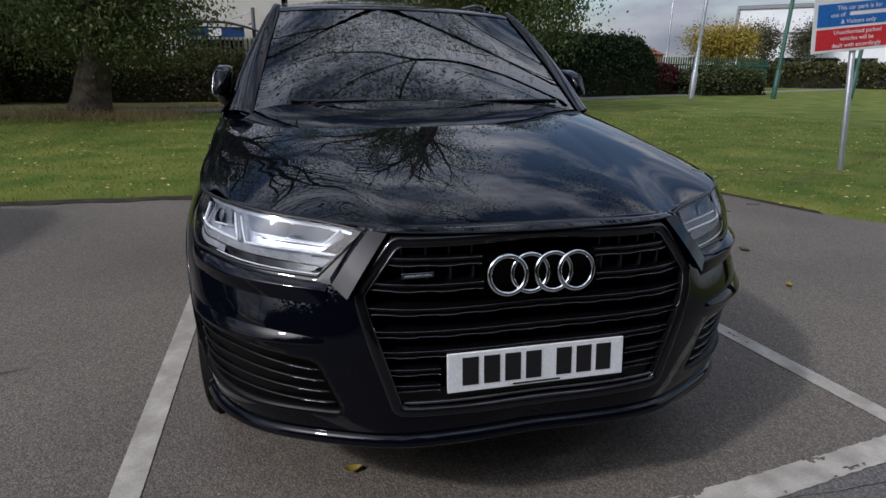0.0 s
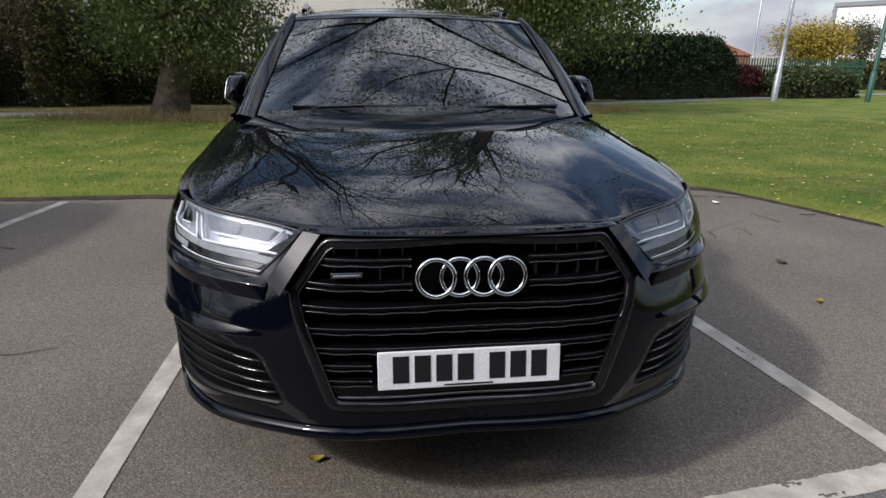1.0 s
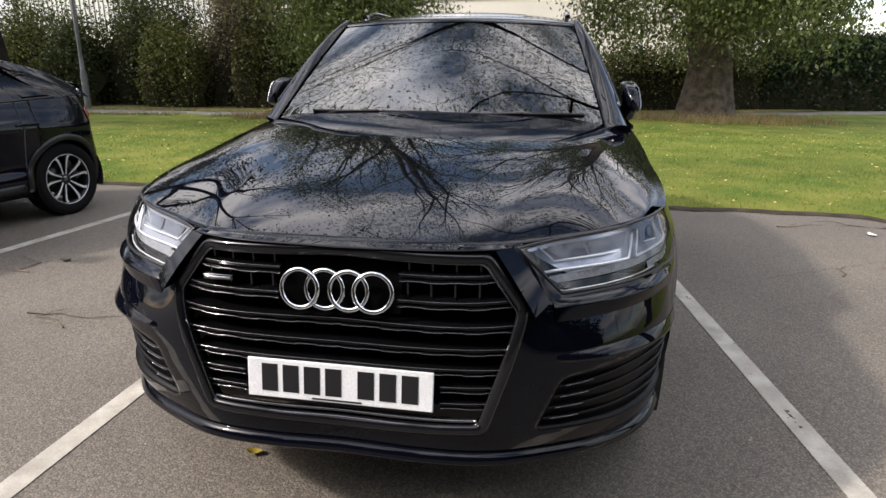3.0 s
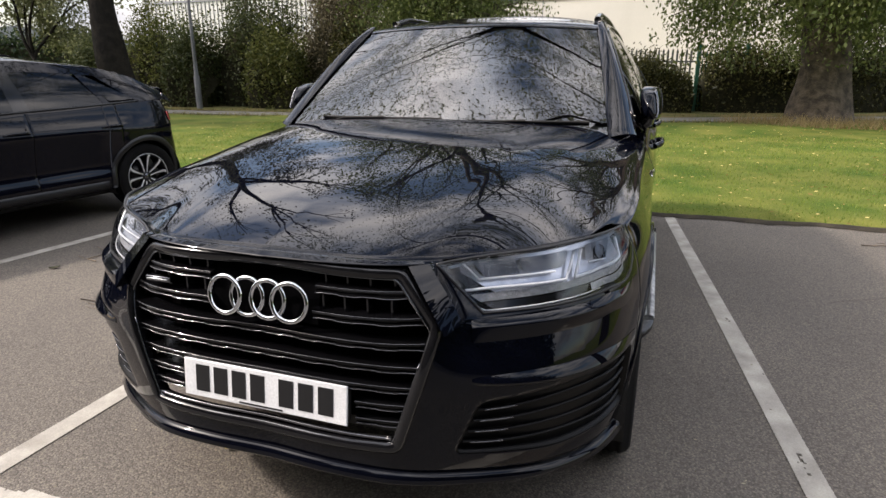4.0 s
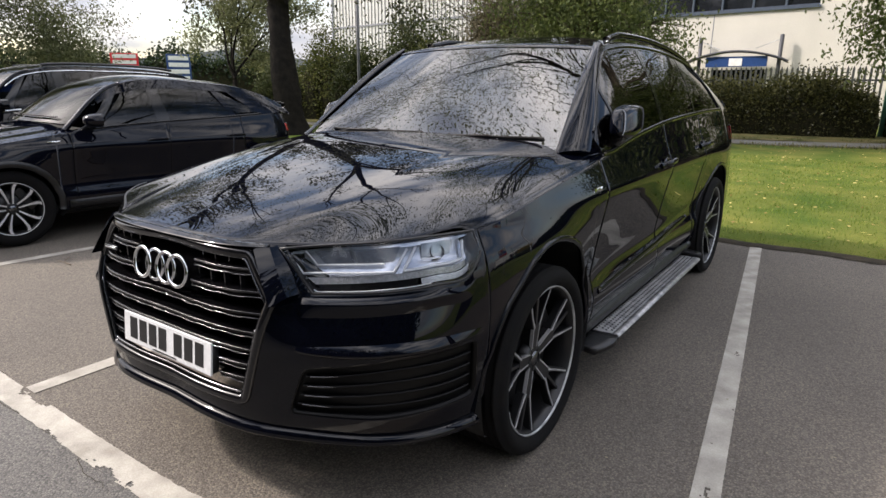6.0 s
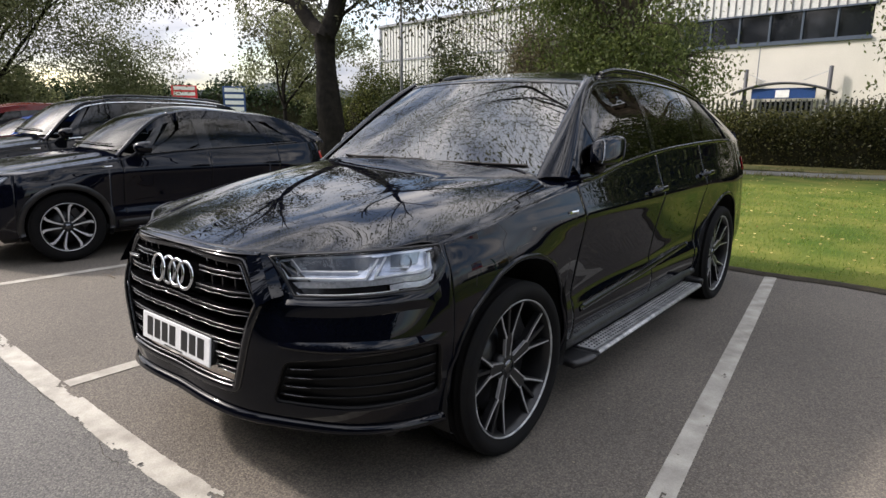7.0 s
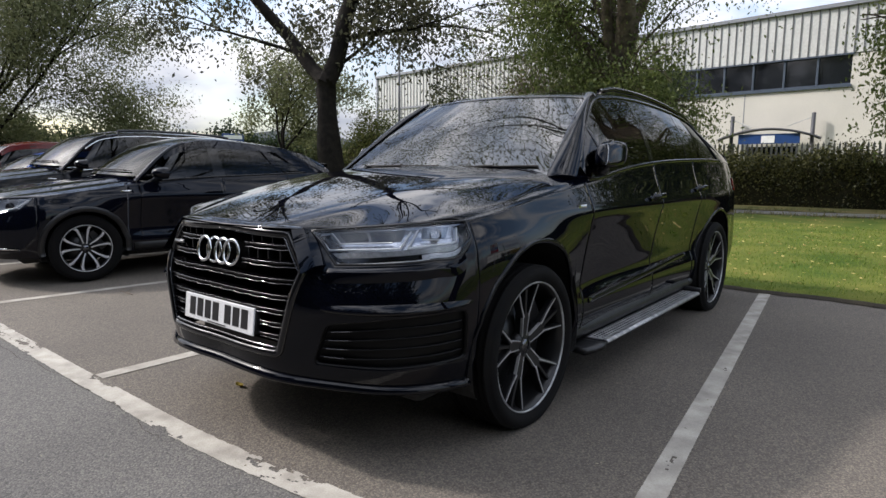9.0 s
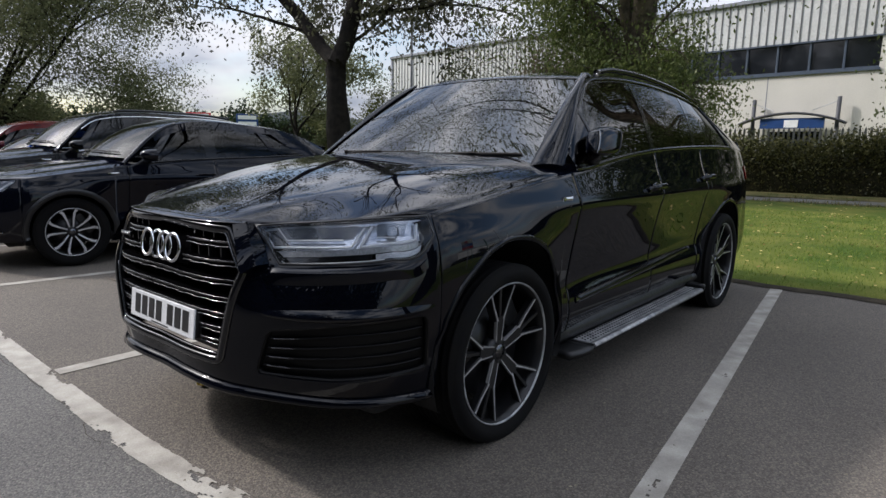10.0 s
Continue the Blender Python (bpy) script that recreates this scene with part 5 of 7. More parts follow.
def parked_car(m, label, paint, front, base, rear, width, height, roof, rails=False, detail=True):
    """Another car: the same kind of skin, on its own wheelbase, width and height."""
    sx, sz = width / 1.948, height / 1.73
    sy = lambda y: y * front / 1.0 if y < 0 else (y / 2.994 * base if y < 2.994 else base + (y - 2.994) * rear / 1.086)
    wheel_r = 0.335
    ob = thing("car", m, label, "car", "parked cars")
    out = [(x * sx, sy(y)) for x, y in OUTLINE]
    pts = [(0, -1.0), (0.40, -0.975), (0.55, -0.92), (0.80, -0.70), (0.93, -0.40), (0.96, 0.0), (0.968, 0.6), (0.974, 1.6), (0.974, 2.4), (0.972, 3.0), (0.94, 3.6), (0.72, 4.02), (0, 4.08)]
    y_pillar, y_lamp = sy(0.72), sy(-0.44)
    belt = curve([sy(y) for y in (0.72, 1.0, 1.5, 2.4, 3.2, 3.75, 4.1)], [z * sz for z in (1.120, 1.140, 1.165, 1.200, 1.235, 1.24, 1.20)])

    def top(s):
        x, y = sh.plan(s)
        if y < y_lamp:
            return sz * (0.955 + 0.02 * min(x / sx, 0.9))
        if y < y_pillar:
            return sz * (0.973 + (1.120 - 0.973) * float(BONNET_H((y - y_lamp) / (y_pillar - y_lamp))))
        return float(belt(y))
    arch_r = wheel_r + 0.062
    rows = [[v * 0.9 for v in r] for r in (NOSE_MID, NOSE_MID, CORNER, CORNER, ARCH_FRONT, FENDER, DOOR_FRONT, DOOR, DOOR, HAUNCH, QUARTER, TAIL, TAIL)]
    sh = Shell(out, [(x * sx, sy(y)) for x, y in pts], [z * sz for z in LEVELS], rows, top, lambda s: 0.27, [(0.0, wheel_r + 0.01, arch_r), (base, wheel_r + 0.01, arch_r)])
    s_arch, s_pil = sh.s_at(0.92 * sx, -arch_r), sh.s_at(0.968 * sx, sy(0.62))
    s_b, s_c, s_q = sh.s_at(0.974 * sx, sy(1.70)), sh.s_at(0.974 * sx, sy(2.70)), sh.s_at(0.9 * sx, sy(3.80))
    # lamps
    lt = lambda u: (lerp(sh.s_at(0.56 * sx, sy(-0.92)), s_arch - 0.02, u), top(lerp(sh.s_at(0.56 * sx, sy(-0.92)), s_arch - 0.02, u)) - 0.012 - 0.020 * (1 - u))
    ll = lambda u: (lerp(sh.s_at(0.58 * sx, sy(-0.90)), s_arch - 0.14, u), sz * lerp(0.76, 0.85, u))
    hole = [lt(u) for u in np.linspace(0, 1, 8)] + [ll(u) for u in np.linspace(1, 0, 8)]
    part("front_bumper", both(sh.panel(0, s_arch, 60, 34, [hole])), paint, ob, thick=0.005)
    left_right("front_wing", sh.panel(s_arch + GAP, s_pil - GAP, 40, 24), paint, ob, thick=0.005)
    for nm, a, b, k in (("front_door", s_pil, s_b, 30), ("rear_door", s_b, s_c, 34), ("rear_wing", s_c, s_q, 50)):
        left_right(nm, sh.panel(a + GAP, b - GAP, k, 26), paint, ob, thick=0.005)
    part("rear_bumper", both(sh.panel(s_q + GAP, sh.length, 30, 20)), paint, ob, thick=0.005)
    # strips added behind this car's door gaps to darken them
    for s_gap in (s_pil, s_b, s_c):
        left_right("gap_backing", sh.patch(lambda u: (s_gap + lerp(-0.012, 0.012, u), sh.top_of(s_gap) - 0.02), lambda u: (s_gap + lerp(-0.012, 0.012, u), sh.bottom(s_gap) + 0.02), 1, 20, -0.008), INNER_BLACK, ob)
    fe = [sh.point(s, top(s)) for s in np.linspace(0, sh.s_at(0.917 * sx, y_lamp), 40)]
    front_c = curve(np.linspace(0, 1, 40), fe)
    fx = [float(front_c(u)[0]) for u in np.linspace(0, 1, 120)]
    side_c = curve(np.linspace(0, 1, 30), [sh.point(s, top(s)) for s in np.linspace(sh.s_at(0.917 * sx, y_lamp), sh.s_at(0.97 * sx, y_pillar), 30)])

    def hood(c, r):
        a = abs(c)
        f, e = front_c(float(np.interp(a * fx[-1], fx, np.linspace(0, 1, 120)))), side_c(r)
        y = lerp(lerp(f[1], lerp(sy(0.5), y_pillar, a ** 2.4), r), e[1], smooth(0.9, 1, a))
        z = lerp(f[2], sz * (1.165 - 0.04 * a ** 3), float(BONNET_H(r))) + 0.02 * (1 - smooth(0.6, 0.75, a)) * smooth(0, 0.3, r)
        return (c * e[0], y, lerp(z, e[2], smooth(0.86, 1, a)))
    part("bonnet", grid(hood, np.linspace(-1, 1, 41), np.linspace(0, 1, 24)), paint, ob, thick=0.005)
    edge = curve([sy(y) for y in ROOF_YS], [(x * sx, z * sz) for x, z in roof])

    def side(y, q):
        x1, z1 = edge(y)
        yy = max(y, y_pillar)
        x0, _, z0 = sh.point(sh.s_at(0.974 * sx, yy), float(belt(yy)))
        z0 = min(z0, z1)
        return (lerp(x0, x1, q) + 0.02 * math.sin(math.pi * q) * min((z1 - z0) / 0.3, 1), y, lerp(z0, z1, q))

    def sheet(y0, y1, q0, q1, n=14, k=8, far=0.0):
        def at(u, v):
            x, y, z = side(sy(lerp(y0(v), y1(v), u)), lerp(q0, q1, v))
            return (x + far, y, z + far * 0.4)
        return grid(at, np.linspace(0, 1, n + 1), np.linspace(0, 1, k + 1))
    b0, b1 = (lambda v: lerp(1.60, 1.58, v)), (lambda v: lerp(1.76, 1.70, v))
    if rails:
        q_top, c0, c1, d0 = 0.90, (lambda v: lerp(2.72, 2.62, v)), (lambda v: lerp(2.82, 2.72, v)), (lambda v: lerp(3.22, 2.98, v))
    else:
        q_top, c0, c1, d0 = 0.80, (lambda v: lerp(2.58, 2.36, v)), (lambda v: lerp(2.66, 2.44, v)), (lambda v: lerp(3.02, 2.52, v))
    a0 = lambda v: lerp(0.88, 1.30, v)
    left_right("front_side_window", sheet(a0, b0, 0.05, q_top), PRIVACY, ob)
    left_right("rear_side_window", sheet(b1, c0, 0.05, q_top), PRIVACY, ob)
    left_right("quarter_window", sheet(c1, d0, 0.10, q_top - 0.04), PRIVACY, ob)
    left_right("pillar_a_corner", sheet(lambda v: lerp(0.66, 1.20, v), a0, 0, 1, 6, 8, 0.001), GLOSS_BLACK, ob)
    left_right("pillar_b", sheet(b0, b1, 0, 1, 3, 8, 0.002), GLOSS_BLACK, ob)
    left_right("pillar_c", sheet(c0, c1, 0, 1, 3, 8, 0.002), GLOSS_BLACK if rails else paint, ob)
    left_right("pillar_d", sheet(d0, lambda v: lerp(3.98, 3.85, v), 0, 1, 8, 8, 0.001), paint, ob)
    left_right("roof_side", sheet(lambda v: 1.0, lambda v: 3.85, q_top - 0.012, 1.0, 40, 3, 0.002), paint, ob)
    left_right("belt_trim", sweep([Vector(side(y, 0.03)) + Vector((0.004, 0, 0)) for y in np.linspace(sy(0.85), sy(3.5 if rails else 3.05), 40)], [(-0.004, -0.010), (0.005, -0.008), (0.005, 0.008), (-0.004, 0.010)]), CHROME if rails else GLOSS_BLACK, ob)
    if rails:
        left_right("window_trim", sweep([Vector(side(y, 0.90)) + Vector((0.005, 0, 0.003)) for y in np.linspace(sy(0.98), sy(3.3), 50)], disc_profile(0.008, 6)), CHROME, ob)
        rail = [Vector((edge(y)[0] - 0.05, y, edge(y)[1] + 0.04)) for y in np.linspace(sy(1.5), sy(3.4), 30)]
        left_right("roof_rail", sweep(rail, disc_profile(0.018, 8)), SATIN_BLACK, ob)

    def screen_at(c, q):
        y = lerp(sy(0.71), sy(1.24), q)
        x, z = edge(y)
        return (c * (x - 0.03), y - lerp(0.20, 0.10, q) * (1 - abs(c) ** 2.2) - 0.03, z + 0.025 * (1 - c * c) - 0.004)
    scr = part("windscreen", grid(screen_at, np.linspace(-1, 1, 25), np.linspace(-0.05, 1, 14)), SCREEN_PLAIN, ob)
    scr.visible_shadow = False
    left_right("pillar_a", sweep([Vector((edge(y)[0] - 0.012, y - 0.012, edge(y)[1])) for y in np.linspace(sy(0.62), sy(1.32), 20)], [(-0.035, -0.012), (-0.01, 0.014), (0.022, 0.010), (0.03, -0.02)], up=(0.3, -0.6, 0.8)), paint, ob)

    def roof_at(c, v):
        y = lerp(sy(1.20), sy(3.85), v)
        x, z = edge(y)
        return (c * (x + 0.003), lerp(screen_at(c, 1.0)[1], sy(3.85), v), z + lerp(0.022, 0.05, smooth(0, 0.25, v)) * (1 - abs(c) ** 2.6) + 0.002)
    part("roof", grid(roof_at, np.linspace(-1, 1, 25), np.linspace(0, 1, 30)), paint, ob, thick=0.01)
    tt = curve(np.linspace(0, 1, 20), [sh.point(s, top(s)) for s in np.linspace(s_q, sh.length, 20)])
    def back_at(c, v):
        a, b = np.array(roof_at(c, 1.0)), tt(1 - abs(c))
        b = np.array((math.copysign(b[0], c), b[1], b[2]))
        return a + (b - a) * v + np.array((0, 0.05, 0.03)) * math.sin(math.pi * v)
    part("rear_window", grid(back_at, np.linspace(-1, 1, 21), np.linspace(0, 1, 8)), PRIVACY, ob)
    part("spoiler", grid(lambda c, v: Vector(roof_at(c * 0.95, 0.985)) + Vector((0, 0.16 * v * (1 - 0.3 * c * c), 0.012 - 0.02 * v)), np.linspace(-1, 1, 21), np.linspace(0, 1, 5)), paint, ob, thick=0.02)
    part("inner_body", join(box(-0.5 * sx, 0.5 * sx, sy(-0.5), sy(3.8), 0.28, 0.80 * sz), box(-0.84 * sx, 0.84 * sx, arch_r + 0.06, base - arch_r - 0.06, 0.28, 1.0 * sz)), MATT_BLACK, ob)
    part("underbody", box(-0.78 * sx, 0.78 * sx, sy(-0.6), sy(3.7), 0.22, 0.30), MATT_BLACK, ob)
    for yc in (0.0, base):
        arc = [sh.out(sh.s_at(0.95 * sx, yc + arch_r * math.cos(a)), max(wheel_r + 0.01 + arch_r * math.sin(a), 0.27), 0.003) for a in np.linspace(radians(-8), radians(188), 33)]
        left_right("arch_moulding", sweep(arc, [(-0.035, -0.008), (-0.030, 0.008), (0.0, 0.012), (0.022, 0.006), (0.022, -0.010)], up=(1, 0, 0)), SATIN_BLACK, ob)
        left_right("arch_liner", grid(lambda u, v: (lerp(0.50, 0.93, v) * sx, yc + (arch_r + 0.01) * math.cos(u), max(wheel_r + 0.01 + (arch_r + 0.01) * math.sin(u), 0.22)), [radians(-25 + 230 * i / 24) for i in range(25)], [0, 1]), MATT_BLACK, ob)
        for x in (1, -1):
            wheel(ob, (x * (0.952 * sx - 0.115), yc, wheel_r + 0.003), x, wheel_r, 0.235, 0.215, "twin", ALLOY_DARK, ALLOY_WHITE)
    for sign in (1, -1):
        lamp = new("headlamp")
        lamp.parent = ob
        flip = (lambda g: g) if sign > 0 else mirrored
        part("lamp_bowl", flip(sh.patch(lt, ll, 16, 8, lambda u, v: -0.04 * (math.sin(math.pi * u) * math.sin(math.pi * v)) ** 0.4 - 0.003)), LAMP_SILVER, lamp)
        part("light_guide", flip(sweep([sh.out(*lerp(np.array(lt(u)), np.array(ll(u)), v), -0.008) for u, v in ((0.15, 0.75), (0.5, 0.8), (0.8, 0.8), (0.92, 0.35), (0.95, 0.15))], disc_profile(0.008, 6), up=(0.5, -0.8, 0.1))), LAMP_WHITE, lamp)
        part("lamp_lens", flip(moved(turned([(0, 0.02), (0.03, 0.015), (0.042, 0.0), (0.042, -0.02)], 20), Matrix.Translation(sh.out(*lerp(np.array(lt(0.55)), np.array(ll(0.55)), 0.5), -0.03)) @ pose(0, 0, 0, 0, 0, -55))), GLOSS_BLACK, lamp)
        cov = part("lamp_cover", flip(sh.patch(lt, ll, 16, 8, 0.003)), LAMP_GLASS, lamp)
        cov.visible_shadow = False
        mir = new("door_mirror")
        mir.parent = ob
        pv = Vector(side(sy(0.86), 0.1))

        def cap(u, v, pv=pv):
            a, k = 2 * math.pi * u, math.sin(math.pi * v * 0.5) ** 0.6
            return (pv.x + 0.15 + 0.105 * k * abs(math.cos(a)) ** 0.8 * math.copysign(1, math.cos(a)), pv.y - 0.02 - 0.09 * (1 - v ** 2.2) + 0.05 * v, pv.z + 0.07 + 0.065 * k * abs(math.sin(a)) ** 0.85 * math.copysign(1, math.sin(a)))
        part("mirror_cap", flip(grid(cap, np.linspace(0, 1, 25), np.linspace(0, 1, 10))), paint, mir)
        part("mirror_glass", flip(([tuple(Vector(cap(u, 0.98))) for u in np.linspace(0, 1, 25)[:-1]], [tuple(range(24))])), CHROME, mir)
        part("mirror_arm", flip(sweep([pv - Vector((0.02, 0, 0.01)), pv + Vector((0.05, 0, 0.0)), pv + Vector((0.10, -0.01, 0.04))], disc_profile(0.03, 8, 0.5))), GLOSS_BLACK, mir)
        part("tail_lamp", flip(sh.patch(lambda u: (lerp(sh.s_at(0.93 * sx, sy(3.74)), sh.s_at(0.62 * sx, sy(4.04)), u), 1.10 * sz), lambda u: (lerp(sh.s_at(0.93 * sx, sy(3.78)), sh.s_at(0.62 * sx, sy(4.04)), u), 1.00 * sz), 10, 4, 0.006)), TAIL_RED, ob, thick=0.006)
        for yh in (1.55, 2.58):
            s = sh.s_at(0.974 * sx, sy(yh))
            part("door_handle", flip(sweep([sh.out(s + t * 0.10, 0.985 * sz, 0.004 + 0.035 * (1 - t ** 4)) for t in np.linspace(-1, 1, 11)], disc_profile(0.012, 6), up=(1, 0, 0))), paint, ob)
        part("wing_badge", flip(sweep([sh.out(sh.s_at(0.968 * sx, sy(t)), 1.02 * sz, 0.003) for t in (0.40, 0.46, 0.52)], [(-0.008, -0.003), (-0.008, 0.003), (0.008, 0.003), (0.008, -0.003)], up=(1, 0, 0))), CHROME, ob)
        part("sill_trim", flip(sweep([sh.out(sh.s_at(0.974 * sx, y), 0.33, 0.006) for y in np.linspace(arch_r + 0.05, base - arch_r - 0.05, 20)], [(-0.05, -0.01), (-0.02, 0.008), (0.03, 0.006), (0.045, -0.01)], up=(1, 0, 0))), SATIN_BLACK, ob)
        part("fog_trim", flip(sweep([sh.out(sh.s_at(x * sx, sy(y)), 0.42 * sz, 0.004) for x, y in ((0.66, -0.85), (0.75, -0.765), (0.84, -0.64))], disc_profile(0.010, 6), up=(0, 0, 1))), CHROME, ob)
    part("lower_grille", sh_grille(sh, sx, sz, sy), MATT_BLACK, ob)
    part("dashboard", grid(lambda u, v: (u * sx, lerp(sy(0.62), sy(1.02), v), sz * (1.10 + 0.03 * math.sin(math.pi * v))), np.linspace(-0.72, 0.72, 8), np.linspace(0, 1, 6)), MATT_BLACK, ob)
    for x in (-0.36, 0.36):
        for y in (1.65, 2.55):
            seat = new("seat")
            seat.parent = ob
            seat.location = (x * sx, sy(y), 0.55 * sz)
            part("backrest", moved(box(-0.23, 0.23, -0.06, 0.08, 0, 0.60), pose(0, 0.1, 0.05, -16)), LEATHER, seat, bevel=0.05)
            part("headrest", moved(box(-0.12, 0.12, -0.04, 0.05, 0, 0.17), pose(0, 0.27, 0.68, -10)), LEATHER, seat, bevel=0.04)
    for c0_, c1_ in ((-0.75, 0.0), (0.08, 0.85)):
        part("wiper", sweep([Vector(screen_at(lerp(c0_, c1_, t), 0.05)) + Vector((0, -0.012, 0.012)) for t in np.linspace(0, 1, 10)], disc_profile(0.008, 6)), MATT_BLACK, ob)
    return ob


def sh_grille(sh, sx, sz, sy):
    g = sh.patch(lambda u: (lerp(0.0, 0.52 * sx, u), 0.78 * sz), lambda u: (lerp(0.0, 0.46 * sx, u), 0.42 * sz), 14, 8, 0.004)
    return both(g)


parked_car(pose(-5.08, 0.20, 0, 0, 0, -6.5), "dark blue-black small crossover car with two-tone alloy wheels", DARK_PAINT, 0.85, 2.54, 0.52, 1.80, 1.53, SLOPED_ROOF)
parked_car(pose(-7.65, 0.35, 0, 0, 0, -5.8), "charcoal sport utility car with chrome window trim and roof rails", SUV_PAINT, 0.92, 2.68, 0.92, 1.85, 1.66, TALL_ROOF, rails=True)
parked_car(pose(-10.2, 0.6, 0, 0, 0, -5.8), "bright blue low hatchback parked beside the other cars", BLUE_PAINT, 0.85, 2.55, 0.72, 1.76, 1.44, SLOPED_ROOF)
parked_car(pose(-12.8, 0.8, 0, 0, 0, -5.8), "dark red tall hatchback parked at the end of the row", RED_PAINT, 0.82, 2.60, 0.75, 1.78, 1.62, TALL_ROOF)


# ---- trees, hedges and grass ----
BARK = material("rough grey-brown bark", (0.14, 0.115, 0.085), 0.95, second=(0.06, 0.05, 0.04), scale=5, fine=18, bump=0.06, spec=0.1)
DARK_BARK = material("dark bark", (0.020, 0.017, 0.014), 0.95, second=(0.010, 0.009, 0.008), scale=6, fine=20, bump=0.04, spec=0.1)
LEAF_WILLOW = leaf_material("olive willow leaves", (0.070, 0.100, 0.024), (0.190, 0.215, 0.075), 0.45)
LEAF_DARK = leaf_material("dark hedge leaves", (0.012, 0.026, 0.010), (0.045, 0.065, 0.022), 0.2)
LEAF_HEDGE = leaf_material("brown-green hedge leaves", (0.024, 0.030, 0.009), (0.120, 0.115, 0.035), 0.3)
LEAF_SHRUB = leaf_material("shrub leaves", (0.030, 0.045, 0.014), (0.090, 0.100, 0.034), 0.25)
LEAF_BROWN = leaf_material("turning leaves", (0.050, 0.053, 0.030), (0.13, 0.125, 0.07), 0.3)
LEAF_OLIVE = leaf_material("grey-olive leaves", (0.10, 0.115, 0.050), (0.235, 0.245, 0.125), 0.45)
LEAF_OVER = leaf_material("thinning green leaves", (0.085, 0.105, 0.035), (0.21, 0.22, 0.09), 0.5)
LEAF_YELLOW = leaf_material("yellow autumn leaves", (0.22, 0.17, 0.025), (0.44, 0.34, 0.06), 0.3)
LEAF_RED = leaf_material("dark red shrub leaves", (0.05, 0.012, 0.014), (0.10, 0.03, 0.025), 0.2)
GRASS = leaf_material("grass blades", (0.090, 0.160, 0.018), (0.27, 0.32, 0.066), 0.35)
VERGE_BLADES = leaf_material("ragged verge grass", (0.085, 0.095, 0.022), (0.26, 0.22, 0.085), 0.3)
STRAW = leaf_material("dry grass blades", (0.22, 0.16, 0.07), (0.36, 0.28, 0.13), 0.3)
LITTER = leaf_material("fallen leaves", (0.20, 0.12, 0.04), (0.75, 0.62, 0.26), 0.2)


def cards(name, verts, mat, parent=None, label="", n=4):
    """One mesh of loose small faces with n corners each."""
    verts = np.asarray(verts, np.float32).reshape(-1, 3)
    count = len(verts) // n
    me = bpy.data.meshes.new(name)
    me.vertices.add(len(verts))
    me.vertices.foreach_set("co", verts.ravel())
    me.loops.add(len(verts))
    me.loops.foreach_set("vertex_index", np.arange(len(verts), dtype=np.int32))
    me.polygons.add(count)
    me.polygons.foreach_set("loop_start", np.arange(0, len(verts), n, dtype=np.int32))
    me.update(calc_edges=True)
    me.materials.append(mat)
    ob = new(name, me)
    if parent:
        ob.parent = parent
    if label:
        ob["label"] = label
    return ob


def leaf_cards(centres, size, rng, droop=0.0, slim=0.5):
    """Pointed leaves of random turn at the centres."""
    n = len(centres)
    d = rng.normal(size=(n, 3))
    d[:, 2] -= droop
    d /= np.linalg.norm(d, axis=1, keepdims=True)
    w = np.cross(d, rng.normal(size=(n, 3)))
    w /= np.linalg.norm(w, axis=1, keepdims=True) + 1e-9
    s = (size * rng.uniform(0.6, 1.35, n))[:, None]
    up = np.cross(d, w) * s * 0.12
    return np.stack([centres - d * s, centres + w * s * slim + up, centres + d * s, centres - w * s * slim + up], 1)


def limb(points, radii, rough, seed, n=9):
    """A tapered, knotty limb along points."""
    def prof_at(i):
        return [(radii[i] * (1 + rough * noise.noise((math.cos(a) * 1.7, math.sin(a) * 1.7, i * 0.6 + seed))) * math.cos(a), radii[i] * (1 + rough * noise.noise((math.cos(a) * 1.7, math.sin(a) * 1.7, i * 0.6 + seed))) * math.sin(a)) for a in np.linspace(0, 2 * math.pi, n + 1)[:-1]]
    k = len(points) - 1
    return sweep(points, lambda t: prof_at(int(round(t * k))), up=(0.13, 0.99, 0.02))


